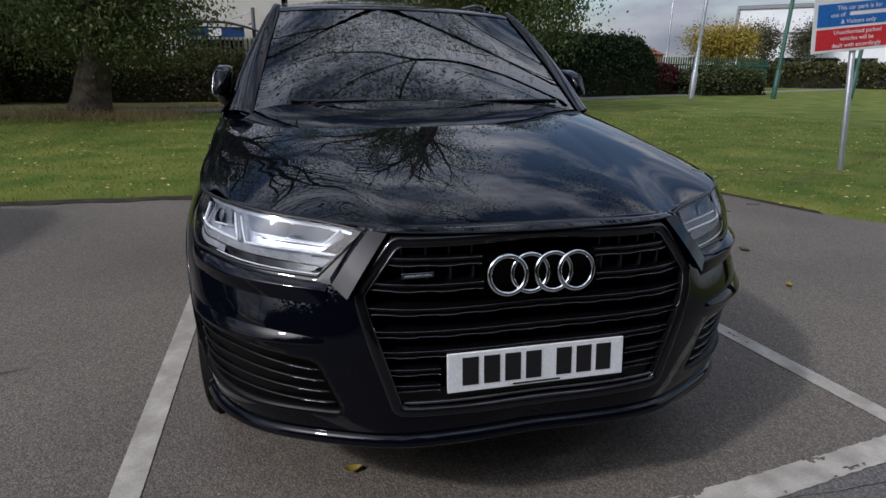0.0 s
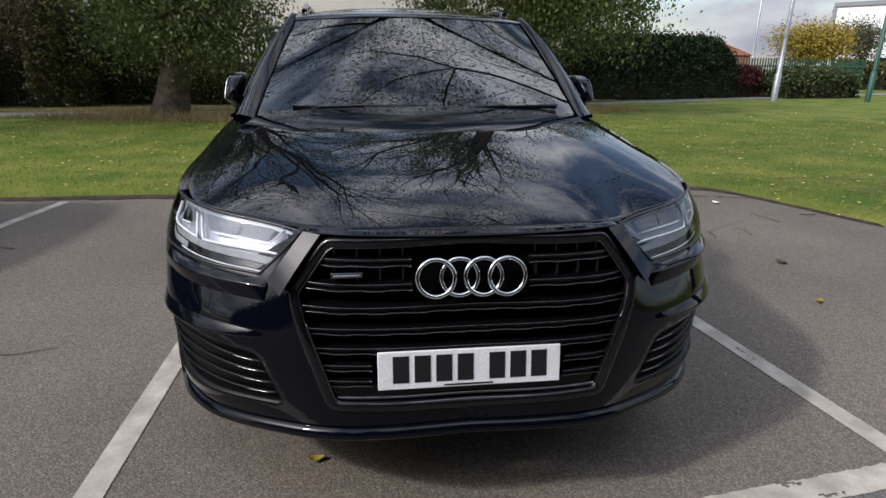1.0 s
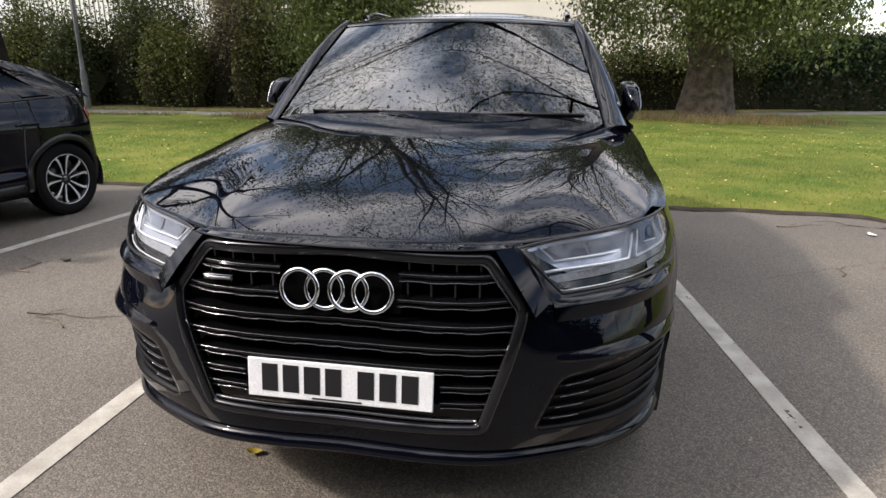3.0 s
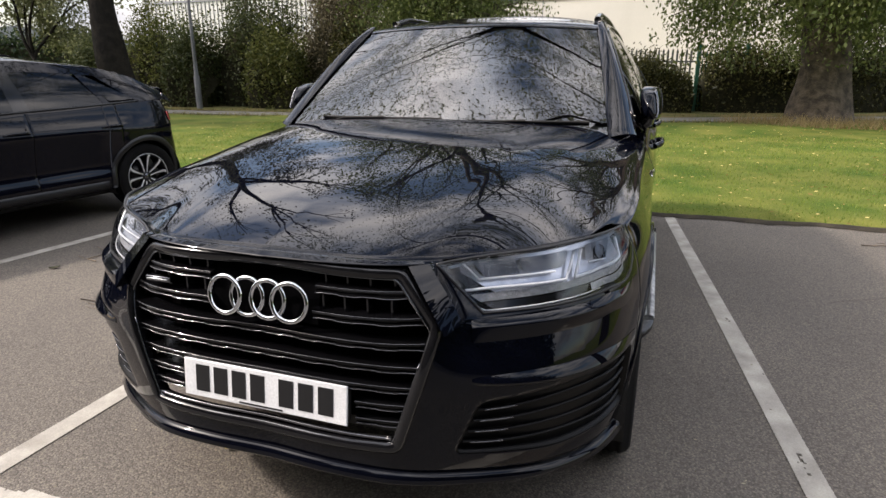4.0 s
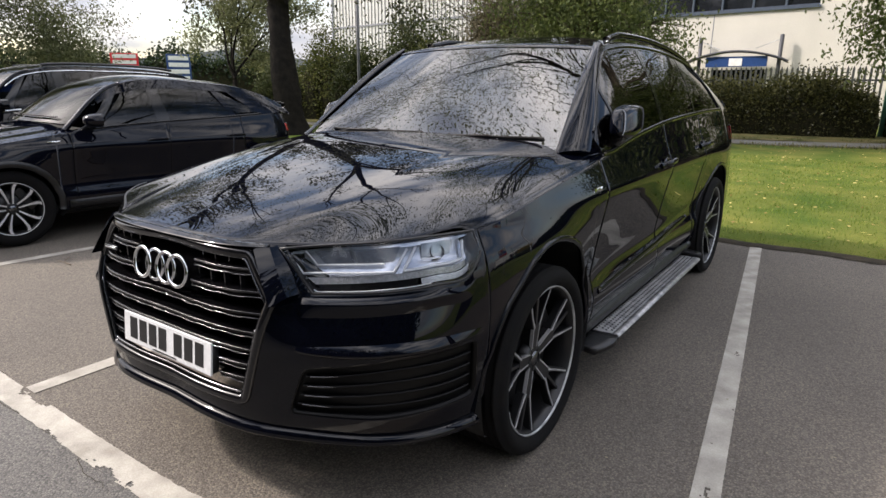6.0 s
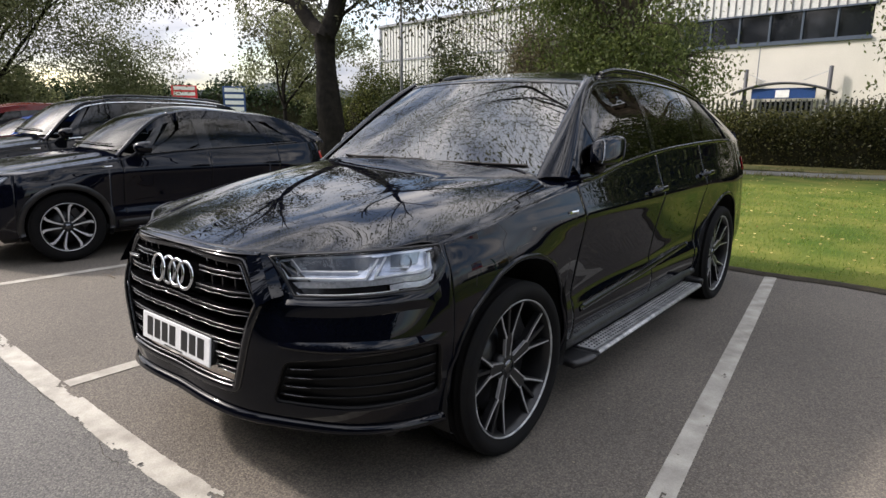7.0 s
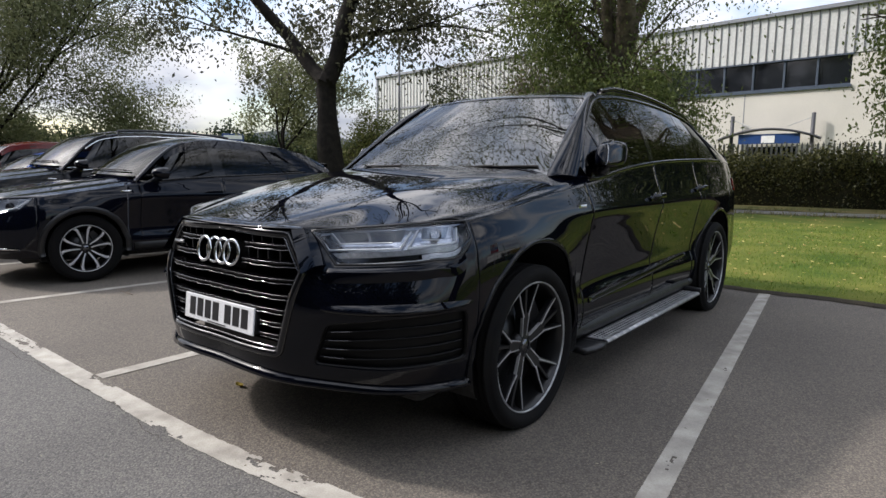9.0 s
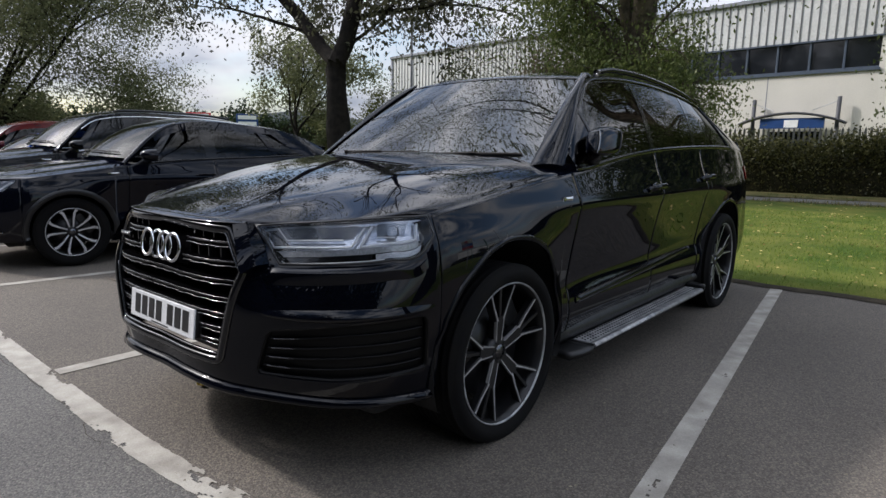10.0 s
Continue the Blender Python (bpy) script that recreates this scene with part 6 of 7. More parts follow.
def tree(m, label, height, trunk_r, fork, spread, leaves, leaf_size, leaf_mat, bark, seed, droop=0.3, levels=4, low=0.25, lean=(0, 0), splits=3, cluster=0.55, flare=1.5, twig_levels=2, group="", sides=0, side_from=2.2, low_bias=0.0, first=(), clump=45, lift=0.0):
    """A tree: tapered trunk with limbs, and a crown of many leaves at the twigs."""
    rng, rnd = np.random.default_rng(seed), random.Random(seed)
    ob = thing("tree", m, label, "tree", group)
    geos, tips = [], []

    def grow(p, d, length, r, level):
        k = 7 if level else 12
        pts, radii = [p], [r * (flare if level == 0 else 1.0)]
        for i in range(1, k + 1):
            bend = 0.10 if level == 0 else 0.22
            d = (d + Vector((rnd.gauss(0, bend), rnd.gauss(0, bend), rnd.gauss(0, bend * 0.6) + (0.05 if level < 2 else -0.05 * droop))) * 0.55).normalized()
            if level and p.z < lift:
                d = Vector((d.x, d.y, max(d.z, 0.25))).normalized()
            p = p + d * length / k
            pts.append(p)
            f = i / k
            radii.append(r * lerp(1.0, 0.62, f) * (1 + (flare - 1) * max(0, 1 - f * 5) if level == 0 else 1))
            if level == 0 and sides and p.z > side_from and len(pts) % 2 == 0:
                for j in range(sides):
                    a = 2 * math.pi * (j + rnd.random()) / sides
                    grow(p, Vector((math.cos(a), math.sin(a), 0.45)).normalized(), spread * height * 0.20 * rnd.uniform(0.7, 1.1), r * 0.16, 2)
            if level >= levels - twig_levels:
                tips.append((p, level))
            if level and level < levels - 1 and rnd.random() < 0.35:
                side = Vector((rnd.gauss(0, 1), rnd.gauss(0, 1), rnd.gauss(0.1, 0.5))).normalized()
                grow(p, (d + side * 0.9).normalized(), length * 0.55, r * 0.28, level + 1)
        geos.append(limb(pts, radii, 0.30 if level == 0 else 0.15, seed + level, 16 if level == 0 else 7 if level < 3 else 4))
        if level == 0 and first:
            for fd, fl, fr in first:
                grow(p - d * 0.1, Vector(fd).normalized(), fl, r * fr, 1)
        elif level < levels:
            for j in range(splits if level else splits + 1):
                a = 2 * math.pi * (j + rnd.random() * 0.7) / splits
                tilt = rnd.uniform(0.35, 0.95) * spread
                nd = (d + Vector((math.cos(a), math.sin(a), rnd.uniform(-0.2, 0.35))) * tilt).normalized()
                grow(p, nd, length * rnd.uniform(0.55, 0.80) if level else (height - fork) * rnd.uniform(0.38, 0.5), r * rnd.uniform(0.34, 0.5), level + 1)
    grow(Vector((0, 0, -0.15)), Vector((lean[0], lean[1], 1)).normalized(), fork + 0.15, trunk_r, 0)
    part("trunk", join(*geos), bark, ob)
    at = np.array([tuple(t[0]) for t in tips])
    weight = 1 / (1 + np.maximum(at[:, 2] - 4.0, 0) * low_bias)
    nests = rng.choice(len(at), max(leaves // clump, 40), p=weight / weight.sum())
    pick = rng.choice(nests, leaves)
    c = at[pick] + rng.normal(size=(leaves, 3)) * cluster * np.array((1, 1, 0.8))
    c[:, 2] -= np.abs(rng.normal(size=leaves)) * droop * 0.8
    c = c[c[:, 2] > height * low * 0.5 * rng.uniform(0.6, 1.3, len(c))]
    cards("crown", leaf_cards(c, leaf_size, rng, droop), leaf_mat, ob)
    return ob


def hedge(name, label, line, depth, height, leaves, mat, seed, leaf=0.06, ragged=0.12, lumpy=0.0, category="hedge", rise=((0, 1), (1, 1))):
    """A hedge or shrub row along points: a twiggy core with the inner shade put into its colour, and a skin of leaves.
    """
    rng = np.random.default_rng(seed)
    ob = thing(name, None, label, category)
    pts = [Vector((*p, 0)) for p in line]
    lens = np.r_[0, np.cumsum([(b - a).length for a, b in zip(pts, pts[1:])])]

    def at(s):
        i = min(int(np.searchsorted(lens, s, side="right")) - 1, len(pts) - 2)
        t = (s - lens[i]) / (lens[i + 1] - lens[i])
        d = (pts[i + 1] - pts[i]).normalized()
        return pts[i].lerp(pts[i + 1], t), Vector((-d.y, d.x, 0))

    def tall(s):
        return height * float(np.interp(s / lens[-1], *zip(*rise))) * (1 + lumpy * noise.noise((s * 0.45, seed, 0)) + ragged * 0.5 * noise.noise((s * 1.9, seed, 4)))

    def core(u, v):
        s = lens[-1] * u
        p, n = at(min(s, lens[-1] * 0.9999))
        end = min(1.0, 8 * u, 8 * (1 - u)) ** 0.5
        a = math.pi * v
        r = depth * 0.40 * (0.75 + 0.25 * end)
        h = tall(s) * 0.90 * (0.6 + 0.4 * end)
        q = p + n * (-math.cos(a) * r * min(1.0, 1.4 * abs(math.cos(a)) ** 0.3)) + Vector((0, 0, h * math.sin(a) ** 0.45))
        k = 0.10 * (1 + 2 * lumpy)
        return q + Vector((noise.noise((q.x * 2, q.y * 2, q.z * 2)), noise.noise((q.x * 2, q.y * 2, q.z * 2 + 9)), 0.6 * noise.noise((q.x * 2, q.y * 2, q.z * 2 + 5)))) * k
    part("shaded_growth", grid(core, np.linspace(0, 1, max(int(lens[-1] * 4), 12)), np.linspace(0, 1, 17)), LEAF_CORE, ob)
    s = rng.uniform(0, lens[-1] * 0.9999, leaves)
    a = np.arccos(rng.uniform(-1, 1, leaves))
    c = []
    for si, ai in zip(s, a):
        p, n = at(si)
        u = si / lens[-1]
        end = min(1.0, 8 * u, 8 * (1 - u)) ** 0.5
        k = 1 + rng.normal() * ragged + lumpy * 0.6 * noise.noise((p.x * 0.9, p.y * 0.9, ai * 1.2 + seed))
        z = tall(si) * (0.6 + 0.4 * end) * math.sin(ai) ** 0.45 * k
        if rng.random() < 0.35:
            z *= rng.random()
        q = p + n * (-math.cos(ai) * depth * 0.5 * k * (0.75 + 0.25 * end))
        c.append((q.x, q.y, max(z, 0.03)))
    cards("foliage", leaf_cards(np.array(c), leaf, rng, 0.1, 0.55), mat, ob)
    return ob


# twig brown darkened to carry the shade inside the hedges
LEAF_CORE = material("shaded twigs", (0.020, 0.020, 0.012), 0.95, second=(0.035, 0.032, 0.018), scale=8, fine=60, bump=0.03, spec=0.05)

tree(pose(5.3, 17.4, 0), "broad old willow with thick furrowed trunk and olive crown", 17.0, 0.68, 7.0, 0.64, 92000, 0.060, LEAF_WILLOW, BARK, 11, droop=1.5, low=0.24, flare=1.35, sides=5, side_from=2.6, cluster=0.30, low_bias=0.45, clump=80)
tree(pose(-5.25, 14.2, 0), "leafy willow with low hanging olive branches on the lawn", 11.5, 0.40, 3.7, 0.46, 80000, 0.050, LEAF_WILLOW, BARK, 23, droop=1.2, low=0.26, sides=6, side_from=1.8, cluster=0.36, low_bias=0.10, flare=1.4, clump=130, lean=(0.18, 0.0),
     first=[((0.20, 0, 1), 4.4, 0.7), ((0.26, 0.2, 1.0), 3.0, 0.5), ((-0.40, 0.3, 0.9), 3.0, 0.5), ((0.1, -0.5, 0.9), 2.8, 0.45), ((-0.3, 0.6, 0.8), 2.6, 0.45), ((-0.55, -0.3, 0.7), 2.4, 0.4)])
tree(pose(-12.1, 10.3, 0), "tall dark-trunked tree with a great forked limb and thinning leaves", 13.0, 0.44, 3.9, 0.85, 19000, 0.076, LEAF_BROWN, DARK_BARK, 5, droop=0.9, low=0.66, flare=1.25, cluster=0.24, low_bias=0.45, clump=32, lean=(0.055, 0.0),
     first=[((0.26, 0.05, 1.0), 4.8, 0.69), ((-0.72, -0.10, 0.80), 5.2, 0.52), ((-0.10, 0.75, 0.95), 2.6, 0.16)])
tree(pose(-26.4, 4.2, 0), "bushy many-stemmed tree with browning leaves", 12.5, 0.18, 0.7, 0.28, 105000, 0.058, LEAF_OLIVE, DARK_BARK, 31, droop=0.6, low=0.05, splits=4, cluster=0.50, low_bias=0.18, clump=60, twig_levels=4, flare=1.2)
hedge("shrub", "broad loose olive shrubs behind the parked cars", [(-31, 0.0), (-27.5, 4.5), (-26.0, 8.0)], 3.5, 3.6, 26000, LEAF_OLIVE, 33, leaf=0.075, ragged=0.28, lumpy=0.5, category="shrub", rise=((0, 1), (0.6, 0.9), (1, 0.45)))
tree(pose(-23.5, 17.0, 0), "slim tree with sparse grey-green leaves", 7.5, 0.15, 1.8, 0.60, 16000, 0.08, LEAF_OLIVE, DARK_BARK, 37, droop=0.3, low=0.16, cluster=0.3)
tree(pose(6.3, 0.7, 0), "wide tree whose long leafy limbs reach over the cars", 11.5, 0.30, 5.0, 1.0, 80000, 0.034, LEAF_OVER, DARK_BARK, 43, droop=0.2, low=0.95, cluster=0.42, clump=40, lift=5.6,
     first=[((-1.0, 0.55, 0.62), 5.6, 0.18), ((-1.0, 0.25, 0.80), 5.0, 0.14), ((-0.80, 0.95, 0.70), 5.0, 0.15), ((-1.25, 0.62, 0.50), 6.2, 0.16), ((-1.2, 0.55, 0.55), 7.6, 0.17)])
hedge("hedge", "trimmed brown-green hedge in front of the building fence", [(-7.5, 19.0), (2.0, 19.6)], 1.5, 1.36, 46000, LEAF_HEDGE, 3, leaf=0.045, ragged=0.17, lumpy=0.26)
hedge("hedge", "trimmed green hedge beside the green gate", [(2.3, 20.3), (8.0, 22.3)], 1.4, 1.75, 22000, LEAF_HEDGE, 4, leaf=0.05, ragged=0.17, lumpy=0.25)
hedge("hedge", "dense dark evergreen hedge beyond the lawn", [(8.0, 22.5), (17.0, 25.5)], 2.0, 2.45, 42000, LEAF_DARK, 6, leaf=0.075, ragged=0.08)
LEAF_LIME = leaf_material("yellow-green shrub leaves", (0.050, 0.066, 0.014), (0.150, 0.155, 0.042), 0.3)
LEAF_TWIGGY = leaf_material("thin grey-brown shrub leaves", (0.075, 0.065, 0.038), (0.19, 0.165, 0.10), 0.3)
for k, (ax, ay, bx_, by_, dp, ht, mat_s, tint) in enumerate((
        (-21.0, 16.3, -18.6, 16.8, 2.4, 1.7, LEAF_SHRUB, "olive"), (-18.9, 17.2, -16.2, 17.5, 2.8, 2.6, LEAF_LIME, "yellow-green"), (-16.6, 16.9, -14.6, 17.2, 2.4, 2.5, LEAF_SHRUB, "olive"),
        (-15.0, 18.3, -12.4, 18.5, 3.0, 3.7, LEAF_SHRUB, "dark olive"), (-13.2, 17.3, -10.9, 17.7, 2.6, 2.6, LEAF_LIME, "yellow-green"), (-11.4, 18.6, -9.2, 18.8, 2.8, 4.2, LEAF_TWIGGY, "grey-brown"),
        (-10.2, 17.8, -8.2, 18.2, 2.4, 2.8, LEAF_HEDGE, "brown-green"), (-8.8, 19.4, -6.6, 19.4, 2.6, 3.9, LEAF_SHRUB, "dark olive"))):
    hedge("shrub", "tall loose shrub with " + tint + " leaves before the fence", [(ax, ay), ((ax + bx_) / 2, (ay + by_) / 2 + 0.2), (bx_, by_)], dp, ht, 15000, mat_s, 80 + k, leaf=0.055, ragged=0.22, lumpy=0.55, category="shrub", rise=((0, 0.7), (0.35, 1.0), (0.7, 0.95), (1, 0.65)))
tree(pose(-10.8, 19.3, 0), "bare-looking twiggy shrub tree with few pale leaves", 6.4, 0.10, 0.5, 0.32, 9000, 0.045, LEAF_TWIGGY, BARK, 71, droop=0.1, low=0.10, splits=4, cluster=0.22, flare=1.1, clump=30)
hedge("shrubs", "low spreading green shrubs by the fence", [(19.0, 25.0), (24.0, 26.0)], 2.0, 1.15, 12000, LEAF_SHRUB, 9, leaf=0.08, lumpy=0.4, category="shrub")
hedge("shrubs", "dark red low shrubs by the fence", [(16.8, 25.8), (19.4, 26.4)], 1.6, 1.25, 6000, LEAF_RED, 10, leaf=0.08, lumpy=0.4, category="shrub")
hedge("hedge", "long clipped hedge along the far road", [(30, 38), (60, 30)], 2.0, 1.6, 16000, LEAF_HEDGE, 12, leaf=0.14)
hedge("hedge", "far dark hedge behind the parked cars", [(-46, 4), (-42, 22), (-36, 34)], 2.4, 3.3, 20000, LEAF_DARK, 13, leaf=0.14, lumpy=0.3)
# added behind the camera, never in view: darkens what the car fronts mirror
hedge("unseen_tree_belt", "unseen dark tree belt added to darken the reflections in the cars", [(-36, -15), (-14, -10.5), (6, -10), (15, -7.5)], 4.0, 7.0, 34000, LEAF_DARK, 51, leaf=0.22, ragged=0.16, lumpy=0.5, category="trees")
tree(pose(26.0, 31.5, 0), "small round tree with yellow autumn leaves", 4.0, 0.12, 1.3, 0.62, 9000, 0.085, LEAF_YELLOW, BARK, 17, low=0.25, levels=3, cluster=0.5)
tree(pose(40.8, 45.0, 0), "slender street tree with dark leaves", 5.6, 0.10, 2.3, 0.42, 4500, 0.10, LEAF_BROWN, BARK, 19, low=0.35, levels=3)
tree(pose(45.4, 45.0, 0), "slender street tree with dark leaves", 5.8, 0.10, 2.3, 0.42, 4500, 0.10, LEAF_BROWN, BARK, 20, low=0.35, levels=3)

# grass blades, dry tufts and fallen leaves
rng = np.random.default_rng(77)


def blades(n, x0, x1, y0, y1, tall, seed, where):
    r = np.random.default_rng(seed)
    x, y = r.uniform(x0, x1, n), y0 + (y1 - y0) * r.uniform(0, 1, n) ** 1.6
    out = []
    for a, b in zip(x, y):
        if not where(a, b):
            continue
        z, h = lawn_height(a, b), tall * r.uniform(0.5, 1.4)
        t, w = r.uniform(0, 6.28), 0.0035 + 0.0005 * (b - 2)
        lean = r.normal(0, 0.5, 2) * h
        dx, dy = math.cos(t) * w, math.sin(t) * w
        out.append(((a - dx, b - dy, z - 0.01), (a + dx, b + dy, z - 0.01), (a + lean[0], b + lean[1], z + h)))
    return np.array(out)


on_lawn = lambda x, y: y > edge_of_lawn(x) + 0.0
tagged(cards("grass", blades(130000, -9, 13, 1.0, 12.5, 0.030, 5, on_lawn), GRASS, n=3), "short green grass blades of the lawn", "grass", kind="stuff")
near_tree = lambda x, y: (math.hypot((x - 5.5) / 3.0, (y - 16.2) / 1.3) < 1 + 0.3 * noise.noise((x, y, 0))) or (math.hypot((x + 5.2) / 2.8, (y - 13.5) / 1.1) < 1 + 0.3 * noise.noise((x, y, 0)))
beside_path = lambda x, y: abs(abs(y - path_mid(x)) - 0.95) < 0.28 and noise.noise((x * 0.8, y * 0.5, 3)) > -0.15
tagged(cards("verge_grass", blades(40000, -20, 9, 12, 19, 0.10, 8, beside_path), VERGE_BLADES, n=3), "ragged brown-green grass along the footpath", "grass", kind="stuff")
tagged(cards("dry_grass", blades(26000, -9, 10, 12, 19, 0.22, 6, near_tree), STRAW, n=3), "long straw-coloured grass round the tree trunks", "grass", kind="stuff")


def litter(n, x0, x1, y0, y1, seed, height, size):
    r = np.random.default_rng(seed)
    c = np.stack([r.uniform(x0, x1, n), y0 + (y1 - y0) * r.uniform(0, 1, n) ** 1.4, np.zeros(n)], 1)
    c = np.array([p for p in c if on_lawn(p[0], p[1]) == (height > 0)])
    c[:, 2] = [lawn_height(p[0], p[1]) + height if height > 0 else 0.006 for p in c]
    v = leaf_cards(c, size, r, 0, 0.6)
    v[:, :, 2] = c[:, None, 2] + (v[:, :, 2] - c[:, None, 2]) * 0.25
    return v


tagged(cards("fallen_leaves", litter(4200, -10, 14, 1.5, 16, 9, 0.03, 0.030), LITTER), "scattered yellow and brown leaves lying on the lawn", "leaves", kind="stuff")

grit_rng = np.random.default_rng(91)
grit = np.stack([grit_rng.uniform(-4.5, 4.2, 700), grit_rng.uniform(-2.0, 4.0, 700), np.full(700, 0.005)], 1)
GRIT = leaf_material("pale grit and leaf crumbs", (0.10, 0.085, 0.06), (0.34, 0.30, 0.22), 0.1)
crumbs = leaf_cards(grit, 0.0065, grit_rng, 0, 0.7)
crumbs[:, :, 2] = 0.005 + np.abs(crumbs[:, :, 2] - 0.005) * 0.4
tagged(cards("grit", crumbs, GRIT), "scattered pale grit and leaf crumbs on the asphalt", "grit", kind="stuff")


# ---- building behind the hedge ----
RENDER_WALL = material("cream rendered wall", (0.60, 0.57, 0.505), 0.85, second=(0.545, 0.52, 0.46), scale=0.6, fine=30, bump=0.004)
CLADDING = material("pale ribbed cladding", (0.56, 0.56, 0.53), 0.55, second=(0.50, 0.50, 0.475), scale=0.5, fine=12)
# dark grey puts the shadow lines of the cladding ribs into their colour
RIB_SHADOW = material("rib shadow grey", (0.13, 0.13, 0.13), 0.6)
BLUE_FRAME = material("blue-grey window frame", (0.06, 0.08, 0.11), 0.45)
DARK_GLASS = material("dark window glass", (0.012, 0.014, 0.018), 0.06, spec=0.7, rough_var=0.03)
ROOF_EDGE_GREY = material("grey roof edge", (0.22, 0.23, 0.25), 0.5)
POLE_GREY = material("dull grey painted steel", (0.15, 0.155, 0.16), 0.55, second=(0.11, 0.115, 0.12), scale=5)
SLATE = material("dark slate steel", (0.035, 0.037, 0.042), 0.5, second=(0.05, 0.05, 0.055), scale=3)
BLUE_SIGN = material("blue sign paint", (0.015, 0.055, 0.19), 0.4)
WHITE_SIGN = material("white sign paint", (0.78, 0.78, 0.77), 0.45, second=(0.7, 0.7, 0.69), scale=5)
SIGN_BLUE = material("bright blue sign sheet", (0.03, 0.16, 0.50), 0.35)
SIGN_RED = material("red sign sheet", (0.62, 0.035, 0.045), 0.35)
GALVANISED = material("galvanised steel", (0.42, 0.43, 0.44), 0.45, metal=0.7, second=(0.34, 0.35, 0.36), scale=6)
FENCE_STEEL = material("weathered palisade steel", (0.07, 0.075, 0.07), 0.6, second=(0.045, 0.05, 0.045), scale=4)
GREEN_PAINT = material("dark green fence paint", (0.012, 0.075, 0.045), 0.5)
BRICK_FAR = material("red-brown roof tiles", (0.28, 0.11, 0.07), 0.85, second=(0.20, 0.08, 0.05), scale=1.0)
FAR_WHITE = material("white cladding", (0.72, 0.73, 0.74), 0.6, second=(0.66, 0.67, 0.68), scale=0.3)

hall = thing("building", pose(-1.7, 28.6, 0, 0, 0, -6.5), "long cream industrial building with ribbed cladding above a window band", "building")
U0, U1 = -30.3, 13.5
part("lower_wall", join(box(U0 + 14, U1, 0, 0.4, 0, 4.72), box(1.15, U1, 0.002, 0.4, 4.72, 6.02), box(U0, U0 + 14, 0, 0.4, 0, 3.4)), RENDER_WALL, hall, smooth=False)
part("rear_block", box(U0, U1, 0.5, 25, 0, 7.9), RENDER_WALL, hall, smooth=False)
part("upper_cladding", join(box(U0, U1, -0.03, 0.35, 6.06, 8.0), box(U0, U0 + 14, -0.028, 0.35, 3.4, 6.06)), CLADDING, hall, smooth=False)
rib_mesh = None
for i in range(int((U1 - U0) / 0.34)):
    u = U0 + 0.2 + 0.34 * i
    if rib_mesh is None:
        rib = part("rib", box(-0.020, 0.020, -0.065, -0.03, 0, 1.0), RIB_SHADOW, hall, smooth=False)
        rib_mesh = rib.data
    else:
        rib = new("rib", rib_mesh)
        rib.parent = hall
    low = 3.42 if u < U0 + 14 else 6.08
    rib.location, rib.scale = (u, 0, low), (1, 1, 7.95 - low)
part("roof_edge", box(U0 - 0.1, U1 + 0.1, -0.16, 0.5, 7.96, 8.14), ROOF_EDGE_GREY, hall, bevel=0.02)
part("corner_trim", box(U0 - 0.08, U0 + 0.08, -0.10, 0.5, 0, 7.96), ROOF_EDGE_GREY, hall)
part("middle_trim", box(U0, U0 + 14, -0.09, -0.02, 5.5, 5.62), ROOF_EDGE_GREY, hall, smooth=False)
part("window_head", box(U0 + 14, 1.2, -0.07, 0.3, 6.0, 6.07), BLUE_FRAME, hall, smooth=False)
part("window_sill", box(U0 + 14, 1.2, -0.09, 0.3, 4.68, 4.78), BLUE_FRAME, hall, smooth=False)
u = 1.15
while u > U0 + 14.5:
    w = 1.30
    pane = new("window")
    pane.parent = hall
    part("window_pane", box(u - w + 0.07, u - 0.02, 0.10, 0.14, 4.78, 6.0), DARK_GLASS, pane, smooth=False)
    part("window_frame", join(box(u - w, u - w + 0.08, 0.0, 0.2, 4.78, 6.0), box(u - w + 0.08, u - 0.0, 0.02, 0.18, 4.78, 4.85)), BLUE_FRAME, pane, smooth=False)
    u -= w
for u in (-6.2, -3.0, 6.4, 12.6):
    part("wall_joint", box(u - 0.02, u + 0.02, -0.006, 0.01, 0.0, 4.66), ROOF_EDGE_GREY, hall, smooth=False)
part("flood_light", box(8.9, 9.3, -0.35, 0.0, 4.2, 4.4), WHITE_SIGN, hall, bevel=0.02)
for u in (-13.0, -9.5):
    part("downpipe", moved(turned([(0.06, 0.0), (0.06, 6.0)], 10, "z"), Matrix.Translation((u, -0.10, 0))), ROOF_EDGE_GREY, hall)
canopy = new("canopy")
canopy.parent = hall
for u in (-3.35, 0.0):
    part("canopy_post", moved(turned([(0.0, 3.68), (0.085, 3.66), (0.085, 0.0)], 12, "z"), Matrix.Translation((u, -0.35, 0))), SLATE, canopy)
    part("canopy_stay", sweep([(u, -0.35, 3.5), (lerp(u, -1.7, 0.55), -0.5, 3.12)], disc_profile(0.014, 6)), GALVANISED, canopy)
arch = [(-3.85 + 4.25 * t, 2.60 + 0.46 * math.sin(math.pi * t) ** 0.8) for t in np.linspace(0, 1, 25)]
part("canopy_roof", grid(lambda i, v: (arch[i][0], lerp(-0.75, -0.45, v), arch[i][1]), range(25), [0, 1]), SLATE, canopy, thick=0.10)
part("fascia_board", box(-2.95, -0.40, -0.62, -0.55, 2.36, 2.80), BLUE_SIGN, canopy, smooth=False)
part("fascia_panel", box(-1.95, -1.4, -0.64, -0.60, 2.40, 2.72), WHITE_SIGN, canopy, smooth=False)
